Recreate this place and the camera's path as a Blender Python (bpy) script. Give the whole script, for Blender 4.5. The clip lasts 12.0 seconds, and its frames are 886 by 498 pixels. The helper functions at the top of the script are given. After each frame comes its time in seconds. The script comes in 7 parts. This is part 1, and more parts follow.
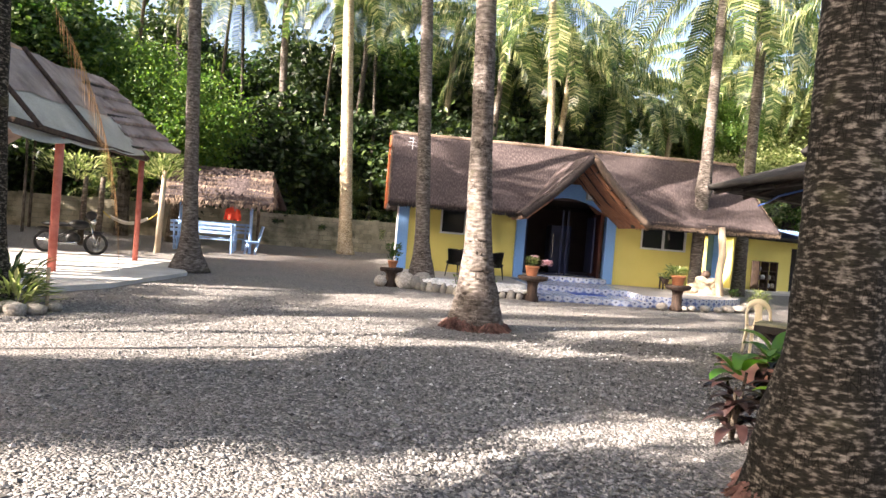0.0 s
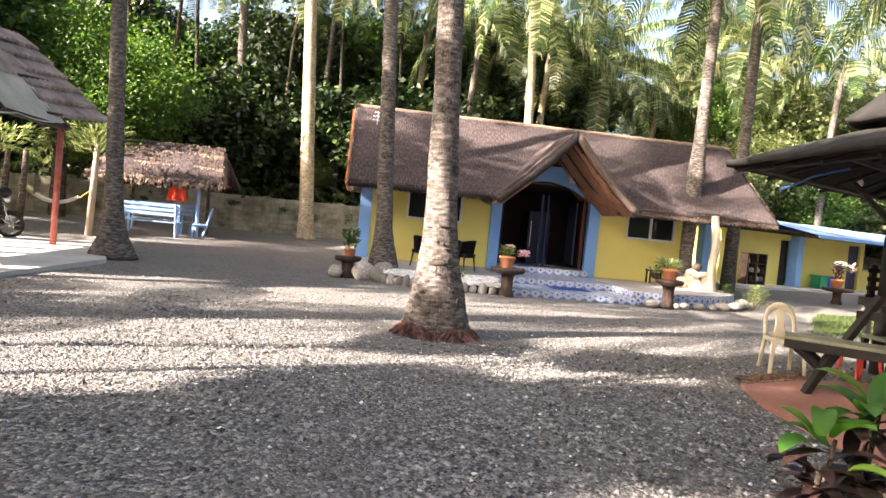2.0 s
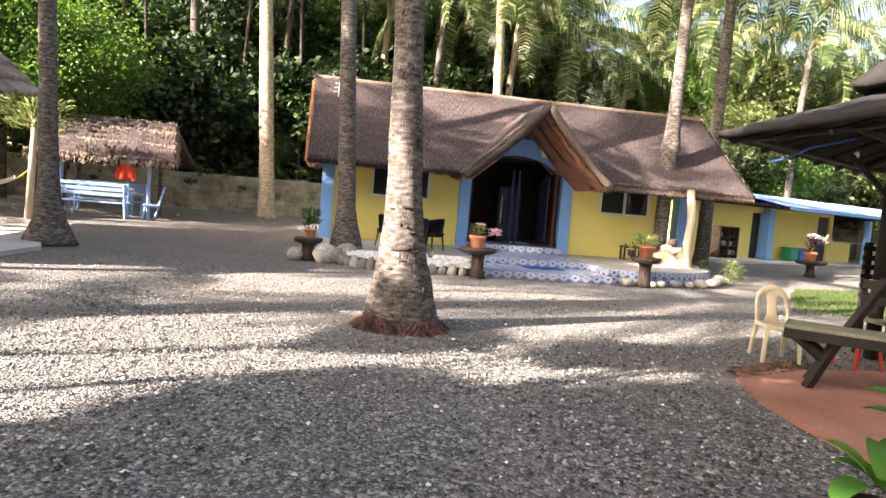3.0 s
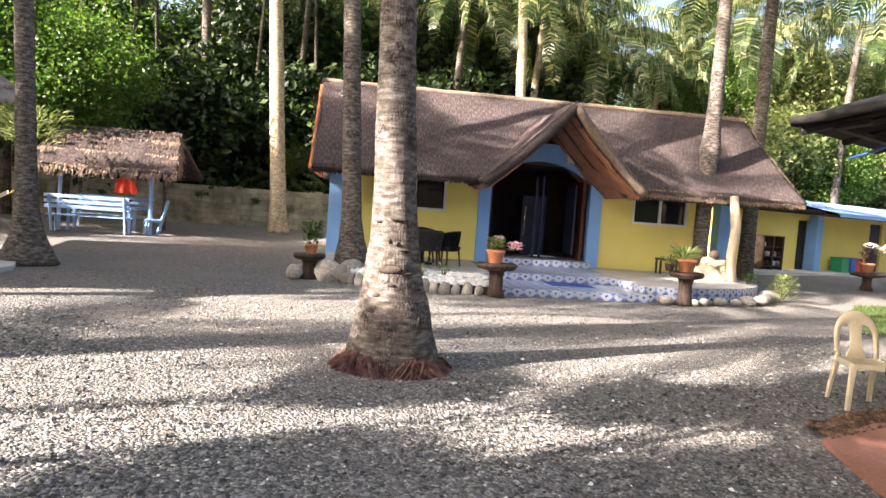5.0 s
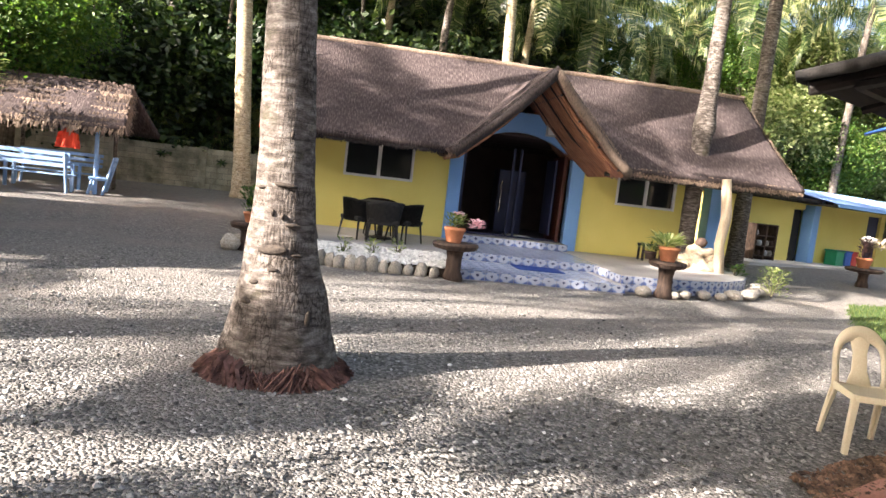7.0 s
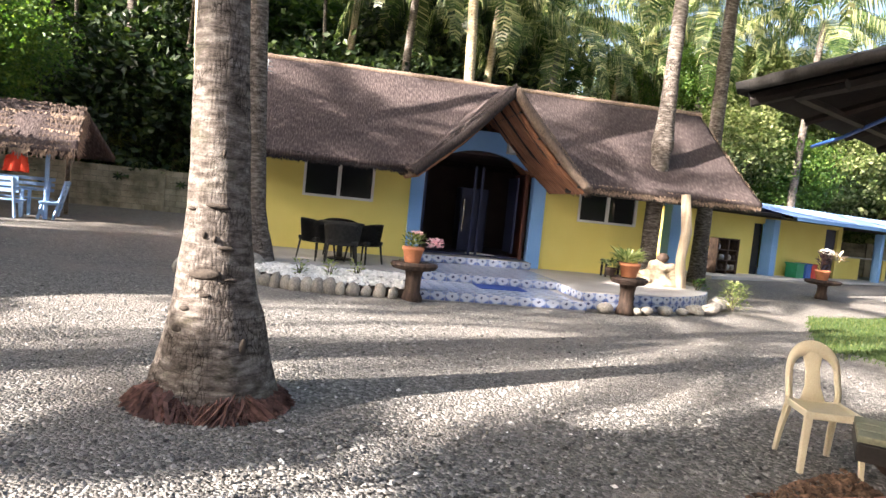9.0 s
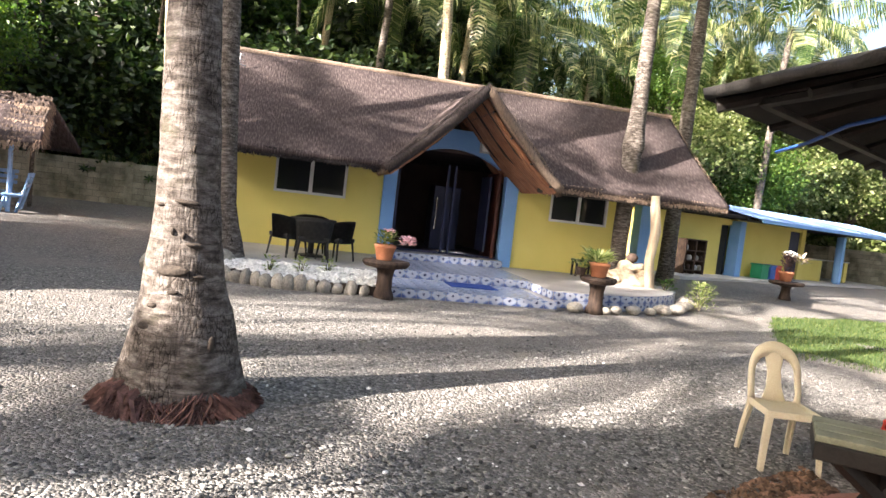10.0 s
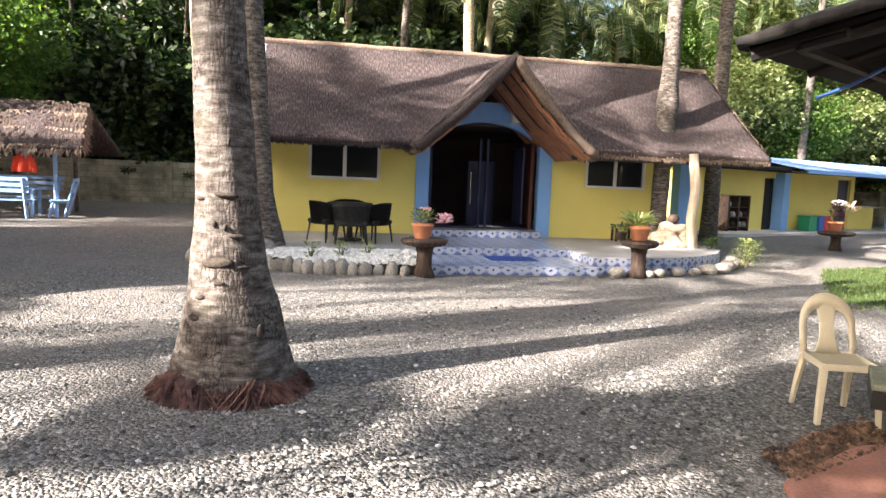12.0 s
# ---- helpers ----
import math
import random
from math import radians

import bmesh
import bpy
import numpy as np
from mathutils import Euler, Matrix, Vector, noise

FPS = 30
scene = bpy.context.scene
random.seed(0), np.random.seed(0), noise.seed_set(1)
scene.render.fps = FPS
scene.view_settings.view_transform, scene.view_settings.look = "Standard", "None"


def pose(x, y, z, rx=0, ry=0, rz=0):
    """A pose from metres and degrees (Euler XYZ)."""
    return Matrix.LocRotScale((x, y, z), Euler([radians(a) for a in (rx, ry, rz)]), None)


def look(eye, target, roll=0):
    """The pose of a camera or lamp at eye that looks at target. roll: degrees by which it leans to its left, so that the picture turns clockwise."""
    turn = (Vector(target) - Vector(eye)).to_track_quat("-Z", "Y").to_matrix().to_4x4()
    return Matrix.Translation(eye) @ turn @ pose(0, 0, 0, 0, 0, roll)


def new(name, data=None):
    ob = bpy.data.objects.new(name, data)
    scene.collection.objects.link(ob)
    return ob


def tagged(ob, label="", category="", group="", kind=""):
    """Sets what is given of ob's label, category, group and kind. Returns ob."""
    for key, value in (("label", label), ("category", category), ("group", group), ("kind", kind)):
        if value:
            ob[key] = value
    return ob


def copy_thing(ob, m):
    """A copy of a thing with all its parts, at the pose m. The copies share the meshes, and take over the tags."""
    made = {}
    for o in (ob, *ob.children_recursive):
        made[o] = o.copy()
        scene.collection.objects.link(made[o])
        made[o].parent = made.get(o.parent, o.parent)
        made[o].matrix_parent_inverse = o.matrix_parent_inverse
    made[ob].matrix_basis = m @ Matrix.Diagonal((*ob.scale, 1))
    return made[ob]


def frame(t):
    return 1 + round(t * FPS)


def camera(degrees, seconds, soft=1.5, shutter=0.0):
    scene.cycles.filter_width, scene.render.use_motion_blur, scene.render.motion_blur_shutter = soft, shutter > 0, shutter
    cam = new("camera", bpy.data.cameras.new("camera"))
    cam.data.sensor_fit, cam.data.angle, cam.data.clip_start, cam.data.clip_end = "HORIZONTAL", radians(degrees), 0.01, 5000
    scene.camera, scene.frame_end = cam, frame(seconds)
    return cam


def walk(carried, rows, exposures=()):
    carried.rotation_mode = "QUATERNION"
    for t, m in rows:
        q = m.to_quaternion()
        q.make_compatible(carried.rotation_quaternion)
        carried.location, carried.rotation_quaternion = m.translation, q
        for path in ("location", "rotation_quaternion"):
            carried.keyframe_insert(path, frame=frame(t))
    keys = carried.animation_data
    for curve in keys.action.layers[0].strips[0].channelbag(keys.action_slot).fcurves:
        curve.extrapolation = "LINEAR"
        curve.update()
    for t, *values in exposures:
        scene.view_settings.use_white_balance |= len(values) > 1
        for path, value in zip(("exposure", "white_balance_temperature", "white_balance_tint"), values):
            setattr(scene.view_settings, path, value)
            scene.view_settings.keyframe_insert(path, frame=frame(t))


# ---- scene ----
cam = camera(66.4, 12.0)
PATH = [
    (0, (0.17, -0.229, 1.414), (0.368, 1.761, 1.372), 4.7),
    (0.5, (0.311, 0.367, 1.424), (0.581, 2.347, 1.364), 5.2),
    (1, (0.457, 0.836, 1.419), (0.629, 2.827, 1.349), 4.7),
    (1.5, (0.552, 1.329, 1.409), (0.858, 3.304, 1.34), 5.5),
    (2, (0.664, 1.752, 1.423), (0.932, 3.732, 1.346), 5.5),
    (2.5, (0.754, 2.229, 1.457), (0.975, 4.209, 1.281), 6.3),
    (3, (0.831, 2.577, 1.491), (1.193, 4.539, 1.348), 4.8),
    (3.2, (0.856, 2.71, 1.471), (1.248, 4.668, 1.352), 5.0),
    (4.8, (1.285, 3.821, 1.503), (1.632, 5.789, 1.429), 5.2),
    (5, (1.356, 3.939, 1.503), (1.631, 5.917, 1.386), 4.1),
    (5.5, (1.598, 4.237, 1.497), (1.998, 6.193, 1.376), 6.4),
    (6, (1.792, 4.624, 1.515), (2.314, 6.55, 1.377), 7.0),
    (6.5, (2.024, 4.916, 1.499), (2.292, 6.886, 1.278), 6.7),
    (6.7, (2.109, 5.045, 1.513), (2.401, 7.013, 1.302), 7.0),
    (8.3, (2.415, 5.359, 1.549), (2.705, 7.334, 1.427), 5.4),
    (8.5, (2.429, 5.329, 1.554), (2.764, 7.297, 1.441), 5.4),
    (9, (2.437, 5.34, 1.541), (2.813, 7.3, 1.413), 5.8),
    (9.5, (2.436, 5.329, 1.553), (2.838, 7.284, 1.423), 6.2),
    (10, (2.439, 5.324, 1.556), (2.895, 7.267, 1.429), 6.6),
    (10.5, (2.447, 5.311, 1.551), (2.916, 7.252, 1.431), 6.8),
    (11, (2.443, 5.309, 1.556), (2.895, 7.252, 1.425), 6.9),
    (11.5, (2.445, 5.301, 1.55), (2.85, 7.252, 1.388), 6.2),
    (12, (2.444, 5.309, 1.548), (2.793, 7.267, 1.343), 2.3),
]
walk(cam, [(t, look(eye, target, roll)) for t, eye, target, roll in PATH], [(0.0, 2.82, 6800, 17), (3.0, 2.82, 6850, 17), (6.0, 2.70, 6650, 15), (12.0, 2.69, 6550, 14)])

# ---- world, sun, exposure ----
SUN_DIR = Vector((-0.83, -0.33, 0.46)).normalized()
world = bpy.data.worlds.new("world")
scene.world = world
world.use_nodes = True
_nt = world.node_tree
_nt.nodes.clear()
_sky = _nt.nodes.new("ShaderNodeTexSky")
_sky.sky_type = "NISHITA"
_sky.sun_disc = False
_sky.sun_elevation = math.asin(SUN_DIR.z)
_sky.sun_rotation = math.atan2(SUN_DIR.x, SUN_DIR.y)
_sky.air_density, _sky.dust_density, _sky.ozone_density = 1.0, 5.0, 1.0
_bg = _nt.nodes.new("ShaderNodeBackground")
_bg.inputs["Strength"].default_value = 0.08
_out = _nt.nodes.new("ShaderNodeOutputWorld")
_nt.links.new(_sky.outputs[0], _bg.inputs[0])
_nt.links.new(_bg.outputs[0], _out.inputs[0])
sun = new("sun", bpy.data.lights.new("sun", "SUN"))
sun.data.energy, sun.data.angle, sun.data.color = 5.0, radians(0.5), (1.0, 0.93, 0.83)
sun.matrix_world = look(SUN_DIR * 60, (0, 0, 0))

# ---- materials ----
def node_mat(name):
    m = bpy.data.materials.new(name)
    m.use_nodes = True
    nt = m.node_tree
    return m, nt, nt.nodes["Principled BSDF"], nt.nodes.new, nt.links.new


def ramp(nt, fac, stops):
    r = nt.nodes.new("ShaderNodeValToRGB")
    e = r.color_ramp.elements
    while len(e) < len(stops):
        e.new(0.5)
    for i, (p, c) in enumerate(stops):
        e[i].position, e[i].color = p, (*c, 1) if len(c) == 3 else c
    nt.links.new(fac, r.inputs[0])
    return r.outputs[0]


def surface(name, c1, c2, scale=6.0, rough=0.8, bump=0.3, fine=60.0, stretch=(1, 1, 1), metal=0.0, rnd=0.0, dist=0.01, coords="Object", c3=None, spec=0.3, world_space=False):
    """Two-scale noise surface: c1 to c2 by broad patches, fine grain over it."""
    m, nt, p, mk, ln = node_mat(name)
    if world_space:
        geo = mk("ShaderNodeNewGeometry")
        vec = geo.outputs["Position"]
    else:
        tc = mk("ShaderNodeTexCoord")
        vec = tc.outputs[coords]
    mp = mk("ShaderNodeMapping")
    mp.inputs["Scale"].default_value = stretch
    ln(vec, mp.inputs[0])
    n1, n2 = mk("ShaderNodeTexNoise"), mk("ShaderNodeTexNoise")
    n1.inputs["Scale"].default_value, n1.inputs["Detail"].default_value = scale, 6
    n2.inputs["Scale"].default_value, n2.inputs["Detail"].default_value = fine, 4
    ln(mp.outputs[0], n1.inputs["Vector"])
    ln(mp.outputs[0], n2.inputs["Vector"])
    stops = [(0.3, c1), (0.7, c2)] if c3 is None else [(0.28, c1), (0.5, c2), (0.72, c3)]
    col = ramp(nt, n1.outputs[0], stops)
    mix = mk("ShaderNodeMix")
    mix.data_type, mix.blend_type = "RGBA", "OVERLAY"
    mix.inputs[0].default_value = 0.45
    ln(col, mix.inputs[6])
    grey = ramp(nt, n2.outputs[0], [(0.25, (0.25, 0.25, 0.25)), (0.75, (0.75, 0.75, 0.75))])
    ln(grey, mix.inputs[7])
    last = mix.outputs[2]
    if rnd:
        oi = mk("ShaderNodeObjectInfo")
        gi = mk("ShaderNodeNewGeometry")
        ad = mk("ShaderNodeMath")
        ad.operation = "ADD"
        ln(oi.outputs["Random"], ad.inputs[0])
        ln(gi.outputs["Random Per Island"], ad.inputs[1])
        fr = mk("ShaderNodeMath")
        fr.operation = "FRACT"
        ln(ad.outputs[0], fr.inputs[0])
        hs = mk("ShaderNodeHueSaturation")
        mr = mk("ShaderNodeMapRange")
        mr.inputs[3].default_value, mr.inputs[4].default_value = 1 - rnd, 1 + rnd
        ln(fr.outputs[0], mr.inputs[0])
        ln(mr.outputs[0], hs.inputs["Value"])
        ln(last, hs.inputs["Color"])
        last = hs.outputs[0]
    ln(last, p.inputs["Base Color"])
    p.inputs["Roughness"].default_value = rough
    p.inputs["Metallic"].default_value = metal
    p.inputs["Specular IOR Level"].default_value = spec
    if bump:
        b = mk("ShaderNodeBump")
        b.inputs["Strength"].default_value, b.inputs["Distance"].default_value = bump, dist
        ln(n2.outputs[0], b.inputs["Height"])
        ln(b.outputs[0], p.inputs["Normal"])
    return m


def leaf_mat(name, c1, c2, c3, rough=0.45, trans=0.35):
    """Leaves: hue by island, a share of light let through."""
    m, nt, p, mk, ln = node_mat(name)
    gi, oi = mk("ShaderNodeNewGeometry"), mk("ShaderNodeObjectInfo")
    ad, fr = mk("ShaderNodeMath"), mk("ShaderNodeMath")
    ad.operation, fr.operation = "ADD", "FRACT"
    ln(gi.outputs["Random Per Island"], ad.inputs[0])
    ln(oi.outputs["Random"], ad.inputs[1])
    ln(ad.outputs[0], fr.inputs[0])
    col = ramp(nt, fr.outputs[0], [(0.0, c1), (0.55, c2), (1.0, c3)])
    ln(col, p.inputs["Base Color"])
    p.inputs["Roughness"].default_value = rough
    p.inputs["Specular IOR Level"].default_value = 0.35
    tl = mk("ShaderNodeBsdfTranslucent")
    hs = mk("ShaderNodeHueSaturation")
    hs.inputs["Value"].default_value = 1.6
    hs.inputs["Saturation"].default_value = 1.1
    ln(col, hs.inputs["Color"])
    ln(hs.outputs[0], tl.inputs[0])
    mx = mk("ShaderNodeMixShader")
    mx.inputs[0].default_value = trans
    ln(p.outputs[0], mx.inputs[1])
    ln(tl.outputs[0], mx.inputs[2])
    ln(mx.outputs[0], nt.nodes["Material Output"].inputs[0])
    return m


def gravel_mat():
    m, nt, p, mk, ln = node_mat("gravel")
    geo = mk("ShaderNodeNewGeometry")
    v1, v2, n1, n2 = mk("ShaderNodeTexVoronoi"), mk("ShaderNodeTexVoronoi"), mk("ShaderNodeTexNoise"), mk("ShaderNodeTexNoise")
    v1.inputs["Scale"].default_value = 42
    v2.inputs["Scale"].default_value = 85
    n1.inputs["Scale"].default_value, n1.inputs["Detail"].default_value = 0.55, 5
    n2.inputs["Scale"].default_value, n2.inputs["Detail"].default_value = 9, 6
    for n in (v1, v2, n1, n2):
        ln(geo.outputs["Position"], n.inputs["Vector"])
    stone = ramp(nt, v1.outputs["Color"], [(0.1, (0.032, 0.032, 0.033)), (0.45, (0.125, 0.121, 0.116)), (0.75, (0.25, 0.241, 0.228)), (0.97, (0.52, 0.49, 0.445))])
    sand = ramp(nt, n2.outputs[0], [(0.3, (0.170, 0.149, 0.132)), (0.7, (0.275, 0.245, 0.220))])
    fac = ramp(nt, n1.outputs[0], [(0.42, (0.10, 0.10, 0.10)), (0.66, (0.6, 0.6, 0.6))])
    sep, far, top = mk("ShaderNodeSeparateXYZ"), mk("ShaderNodeMapRange"), mk("ShaderNodeMath")
    ln(geo.outputs["Position"], sep.inputs[0])
    ln(sep.outputs[1], far.inputs[0])
    far.inputs[1].default_value, far.inputs[2].default_value = 7.5, 12.5
    far.inputs[3].default_value, far.inputs[4].default_value = 0.0, 0.14
    top.operation, top.use_clamp = "ADD", True
    ln(fac, top.inputs[0])
    ln(far.outputs[0], top.inputs[1])
    mix = mk("ShaderNodeMix")
    mix.data_type = "RGBA"
    ln(top.outputs[0], mix.inputs[0])
    ln(stone, mix.inputs[6])
    ln(sand, mix.inputs[7])
    ln(mix.outputs[2], p.inputs["Base Color"])
    p.inputs["Roughness"].default_value = 0.85
    p.inputs["Specular IOR Level"].default_value = 0.25
    b, b2 = mk("ShaderNodeBump"), mk("ShaderNodeBump")
    b.invert = True
    b.inputs["Strength"].default_value, b.inputs["Distance"].default_value = 1.0, 0.026
    b2.invert = True
    b2.inputs["Strength"].default_value, b2.inputs["Distance"].default_value = 0.6, 0.008
    ln(v1.outputs["Distance"], b.inputs["Height"])
    ln(v2.outputs["Distance"], b2.inputs["Height"])
    ln(b.outputs[0], b2.inputs["Normal"])
    ln(b2.outputs[0], p.inputs["Normal"])
    return m


def trunk_mat(name, c1, c2, c3, moss=(0.07, 0.07, 0.035), crack=0.6, grain=9):
    """Palm bark: warped ring lines, short upright cracks, lichen patches."""
    m, nt, p, mk, ln = node_mat(name)
    tc = mk("ShaderNodeTexCoord")
    wv, vo, n1, n3, n4 = mk("ShaderNodeTexWave"), mk("ShaderNodeTexVoronoi"), mk("ShaderNodeTexNoise"), mk("ShaderNodeTexNoise"), mk("ShaderNodeTexNoise")
    wv.wave_type, wv.bands_direction, wv.wave_profile = "BANDS", "Z", "SAW"
    wv.inputs["Scale"].default_value, wv.inputs["Distortion"].default_value = 2.6, 2.2
    wv.inputs["Detail"].default_value, wv.inputs["Detail Scale"].default_value = 4, 1.6
    ln(tc.outputs["Object"], wv.inputs["Vector"])
    mp = mk("ShaderNodeMapping")
    mp.inputs["Scale"].default_value = (34, 34, 8)
    ln(tc.outputs["Object"], mp.inputs[0])
    vo.feature = "DISTANCE_TO_EDGE"
    vo.inputs["Scale"].default_value = 1
    vo.inputs["Randomness"].default_value = 1.0
    ln(mp.outputs[0], vo.inputs["Vector"])
    n1.inputs["Scale"].default_value, n1.inputs["Detail"].default_value = grain, 8
    n3.inputs["Scale"].default_value, n3.inputs["Detail"].default_value = 3.2, 6
    n4.inputs["Scale"].default_value, n4.inputs["Detail"].default_value = 48, 5
    bands = mk("ShaderNodeMapping")
    bands.inputs["Scale"].default_value = (1.0, 1.0, 2.8)
    ln(tc.outputs["Object"], bands.inputs[0])
    ln(bands.outputs[0], n1.inputs["Vector"])
    ln(bands.outputs[0], n4.inputs["Vector"])
    ln(tc.outputs["Object"], n3.inputs["Vector"])
    col = ramp(nt, n1.outputs[0], [(0.30, c1), (0.5, c2), (0.70, c3)])

    def over(a, b, fac, mode="MULTIPLY"):
        x = mk("ShaderNodeMix")
        x.data_type, x.blend_type = "RGBA", mode
        x.inputs[0].default_value = fac
        ln(a, x.inputs[6])
        ln(b, x.inputs[7])
        return x.outputs[2]

    rings = ramp(nt, wv.outputs[1], [(0.0, (0.10, 0.08, 0.07)), (0.05, (0.75, 0.73, 0.71)), (0.12, (1, 1, 1)), (0.9, (0.95, 0.94, 0.92))])
    col = over(col, rings, crack)
    gate = ramp(nt, n3.outputs[0], [(0.42, (1, 1, 1)), (0.56, (0, 0, 0))])
    cracks = ramp(nt, vo.outputs[0], [(0.0, (0.14, 0.12, 0.10)), (0.09, (1, 1, 1))])
    x = mk("ShaderNodeMix")
    x.data_type, x.blend_type = "RGBA", "MULTIPLY"
    ln(gate, x.inputs[0])
    ln(col, x.inputs[6])
    ln(cracks, x.inputs[7])
    col = over(x.outputs[2], ramp(nt, n4.outputs[0], [(0.3, (0.28, 0.28, 0.28)), (0.7, (0.72, 0.72, 0.72))]), 0.7, "OVERLAY")
    mm = mk("ShaderNodeMix")
    mm.data_type = "RGBA"
    ln(ramp(nt, n3.outputs[0], [(0.60, (0, 0, 0)), (0.76, (0.6, 0.6, 0.6))]), mm.inputs[0])
    ln(col, mm.inputs[6])
    mm.inputs[7].default_value = (*moss, 1)
    ln(mm.outputs[2], p.inputs["Base Color"])
    p.inputs["Roughness"].default_value = 0.9
    p.inputs["Specular IOR Level"].default_value = 0.15
    prev = None
    for src, st, di in ((wv.outputs[1], 0.55, 0.02), (vo.outputs[0], 0.5, 0.015), (n4.outputs[0], 0.6, 0.012)):
        b = mk("ShaderNodeBump")
        b.inputs["Strength"].default_value, b.inputs["Distance"].default_value = st, di
        ln(src, b.inputs["Height"])
        if prev is not None:
            ln(prev, b.inputs["Normal"])
        prev = b.outputs[0]
    ln(prev, p.inputs["Normal"])
    return m


def tile_mat():
    """Glazed white tile: navy flower above, blue leaf wedges at the sides."""
    m, nt, p, mk, ln = node_mat("blue_white_tile")
    tc, oi = mk("ShaderNodeTexCoord"), mk("ShaderNodeObjectInfo")
    n = mk("ShaderNodeTexNoise")
    n.inputs["Scale"].default_value = 16
    geo = mk("ShaderNodeNewGeometry")
    ln(geo.outputs["Position"], n.inputs["Vector"])
    sep = mk("ShaderNodeSeparateXYZ")
    ln(tc.outputs["Generated"], sep.inputs[0])

    def math_(op, a, b=None, c=None):
        x = mk("ShaderNodeMath")
        x.operation = op
        for k, v in enumerate((a, b, c)):
            if v is None:
                continue
            if isinstance(v, (int, float)):
                x.inputs[k].default_value = v
            else:
                ln(v, x.inputs[k])
        return x.outputs[0]

    ax = math_("ABSOLUTE", math_("SUBTRACT", sep.outputs[0], 0.5))
    az = math_("ABSOLUTE", math_("SUBTRACT", sep.outputs[2], 0.62))
    wob = math_("MULTIPLY", math_("SUBTRACT", n.outputs[0], 0.5), 0.5)
    d = math_("ADD", math_("ADD", ax, math_("MULTIPLY", az, 0.7)), wob)
    col = ramp(nt, d, [(0.10, (0.03, 0.035, 0.10)), (0.16, (0.40, 0.43, 0.52)), (0.47, (0.42, 0.46, 0.56)), (0.57, (0.22, 0.29, 0.48)), (0.70, (0.08, 0.12, 0.30))])
    ln(col, p.inputs["Base Color"])
    p.inputs["Roughness"].default_value = 0.3
    return m


def roof_mat(name, c1, c2, c3):
    """Thatch: long streaks down the slope (object z and y)."""
    m, nt, p, mk, ln = node_mat(name)
    tc = mk("ShaderNodeTexCoord")
    mp = mk("ShaderNodeMapping")
    mp.inputs["Scale"].default_value = (34, 7.0, 2.0)
    n1, n2, n3 = mk("ShaderNodeTexNoise"), mk("ShaderNodeTexNoise"), mk("ShaderNodeTexNoise")
    ln(tc.outputs["UV"], mp.inputs[0])
    ln(mp.outputs[0], n1.inputs["Vector"])
    n1.inputs["Scale"].default_value, n1.inputs["Detail"].default_value = 1.0, 7
    n2.inputs["Scale"].default_value, n2.inputs["Detail"].default_value = 0.9, 5
    n3.inputs["Scale"].default_value, n3.inputs["Detail"].default_value = 45, 4
    ln(tc.outputs["Object"], n2.inputs["Vector"])
    ln(tc.outputs["Object"], n3.inputs["Vector"])
    col = ramp(nt, n1.outputs[0], [(0.25, c1), (0.5, c2), (0.78, c3)])
    mix = mk("ShaderNodeMix")
    mix.data_type, mix.blend_type = "RGBA", "OVERLAY"
    mix.inputs[0].default_value = 0.6
    ln(col, mix.inputs[6])
    ln(ramp(nt, n2.outputs[0], [(0.3, (0.3, 0.29, 0.29)), (0.7, (0.66, 0.63, 0.62))]), mix.inputs[7])
    ln(mix.outputs[2], p.inputs["Base Color"])
    p.inputs["Roughness"].default_value = 0.95
    p.inputs["Specular IOR Level"].default_value = 0.1
    b, b2 = mk("ShaderNodeBump"), mk("ShaderNodeBump")
    b.inputs["Strength"].default_value, b.inputs["Distance"].default_value = 0.8, 0.04
    b2.inputs["Strength"].default_value, b2.inputs["Distance"].default_value = 0.6, 0.02
    ln(n1.outputs[0], b.inputs["Height"])
    ln(n3.outputs[0], b2.inputs["Height"])
    ln(b.outputs[0], b2.inputs["Normal"])
    ln(b2.outputs[0], p.inputs["Normal"])
    return m


def glass_mat():
    m, nt, p, mk, ln = node_mat("dark_window_glass")
    p.inputs["Base Color"].default_value = (0.02, 0.022, 0.025, 1)
    p.inputs["Roughness"].default_value = 0.04
    p.inputs["Specular IOR Level"].default_value = 0.35
    return m


M_GRAVEL = gravel_mat()
M_STONE = surface("pale_stone", (0.20, 0.18, 0.155), (0.42, 0.385, 0.335), 5, 0.85, 0.5, 40, rnd=0.35)
M_PEBBLE = surface("gravel_pebble", (0.10, 0.097, 0.093), (0.28, 0.267, 0.25), 8, 0.8, 0.2, 60, rnd=0.75)
M_WHITEPEB = surface("white_pebble", (0.62, 0.60, 0.57), (0.80, 0.78, 0.75), 9, 0.7, 0.2, 50, rnd=0.2)
M_YELLOW = surface("yellow_wall_paint", (0.74, 0.62, 0.17), (0.80, 0.68, 0.215), 0.9, 0.75, 0.15, 90, dist=0.004, world_space=True)
M_BLUE = surface("sky_blue_paint", (0.19, 0.39, 0.72), (0.24, 0.45, 0.79), 1.5, 0.6, 0.12, 90, dist=0.004, world_space=True)
M_PALEBLUE = surface("faded_blue_paint", (0.19, 0.34, 0.60), (0.34, 0.48, 0.69), 6, 0.65, 0.2, 60, dist=0.004)
M_WHITE = surface("weathered_white_paint", (0.62, 0.63, 0.64), (0.80, 0.80, 0.79), 1.8, 0.7, 0.2, 70, dist=0.004, world_space=True)
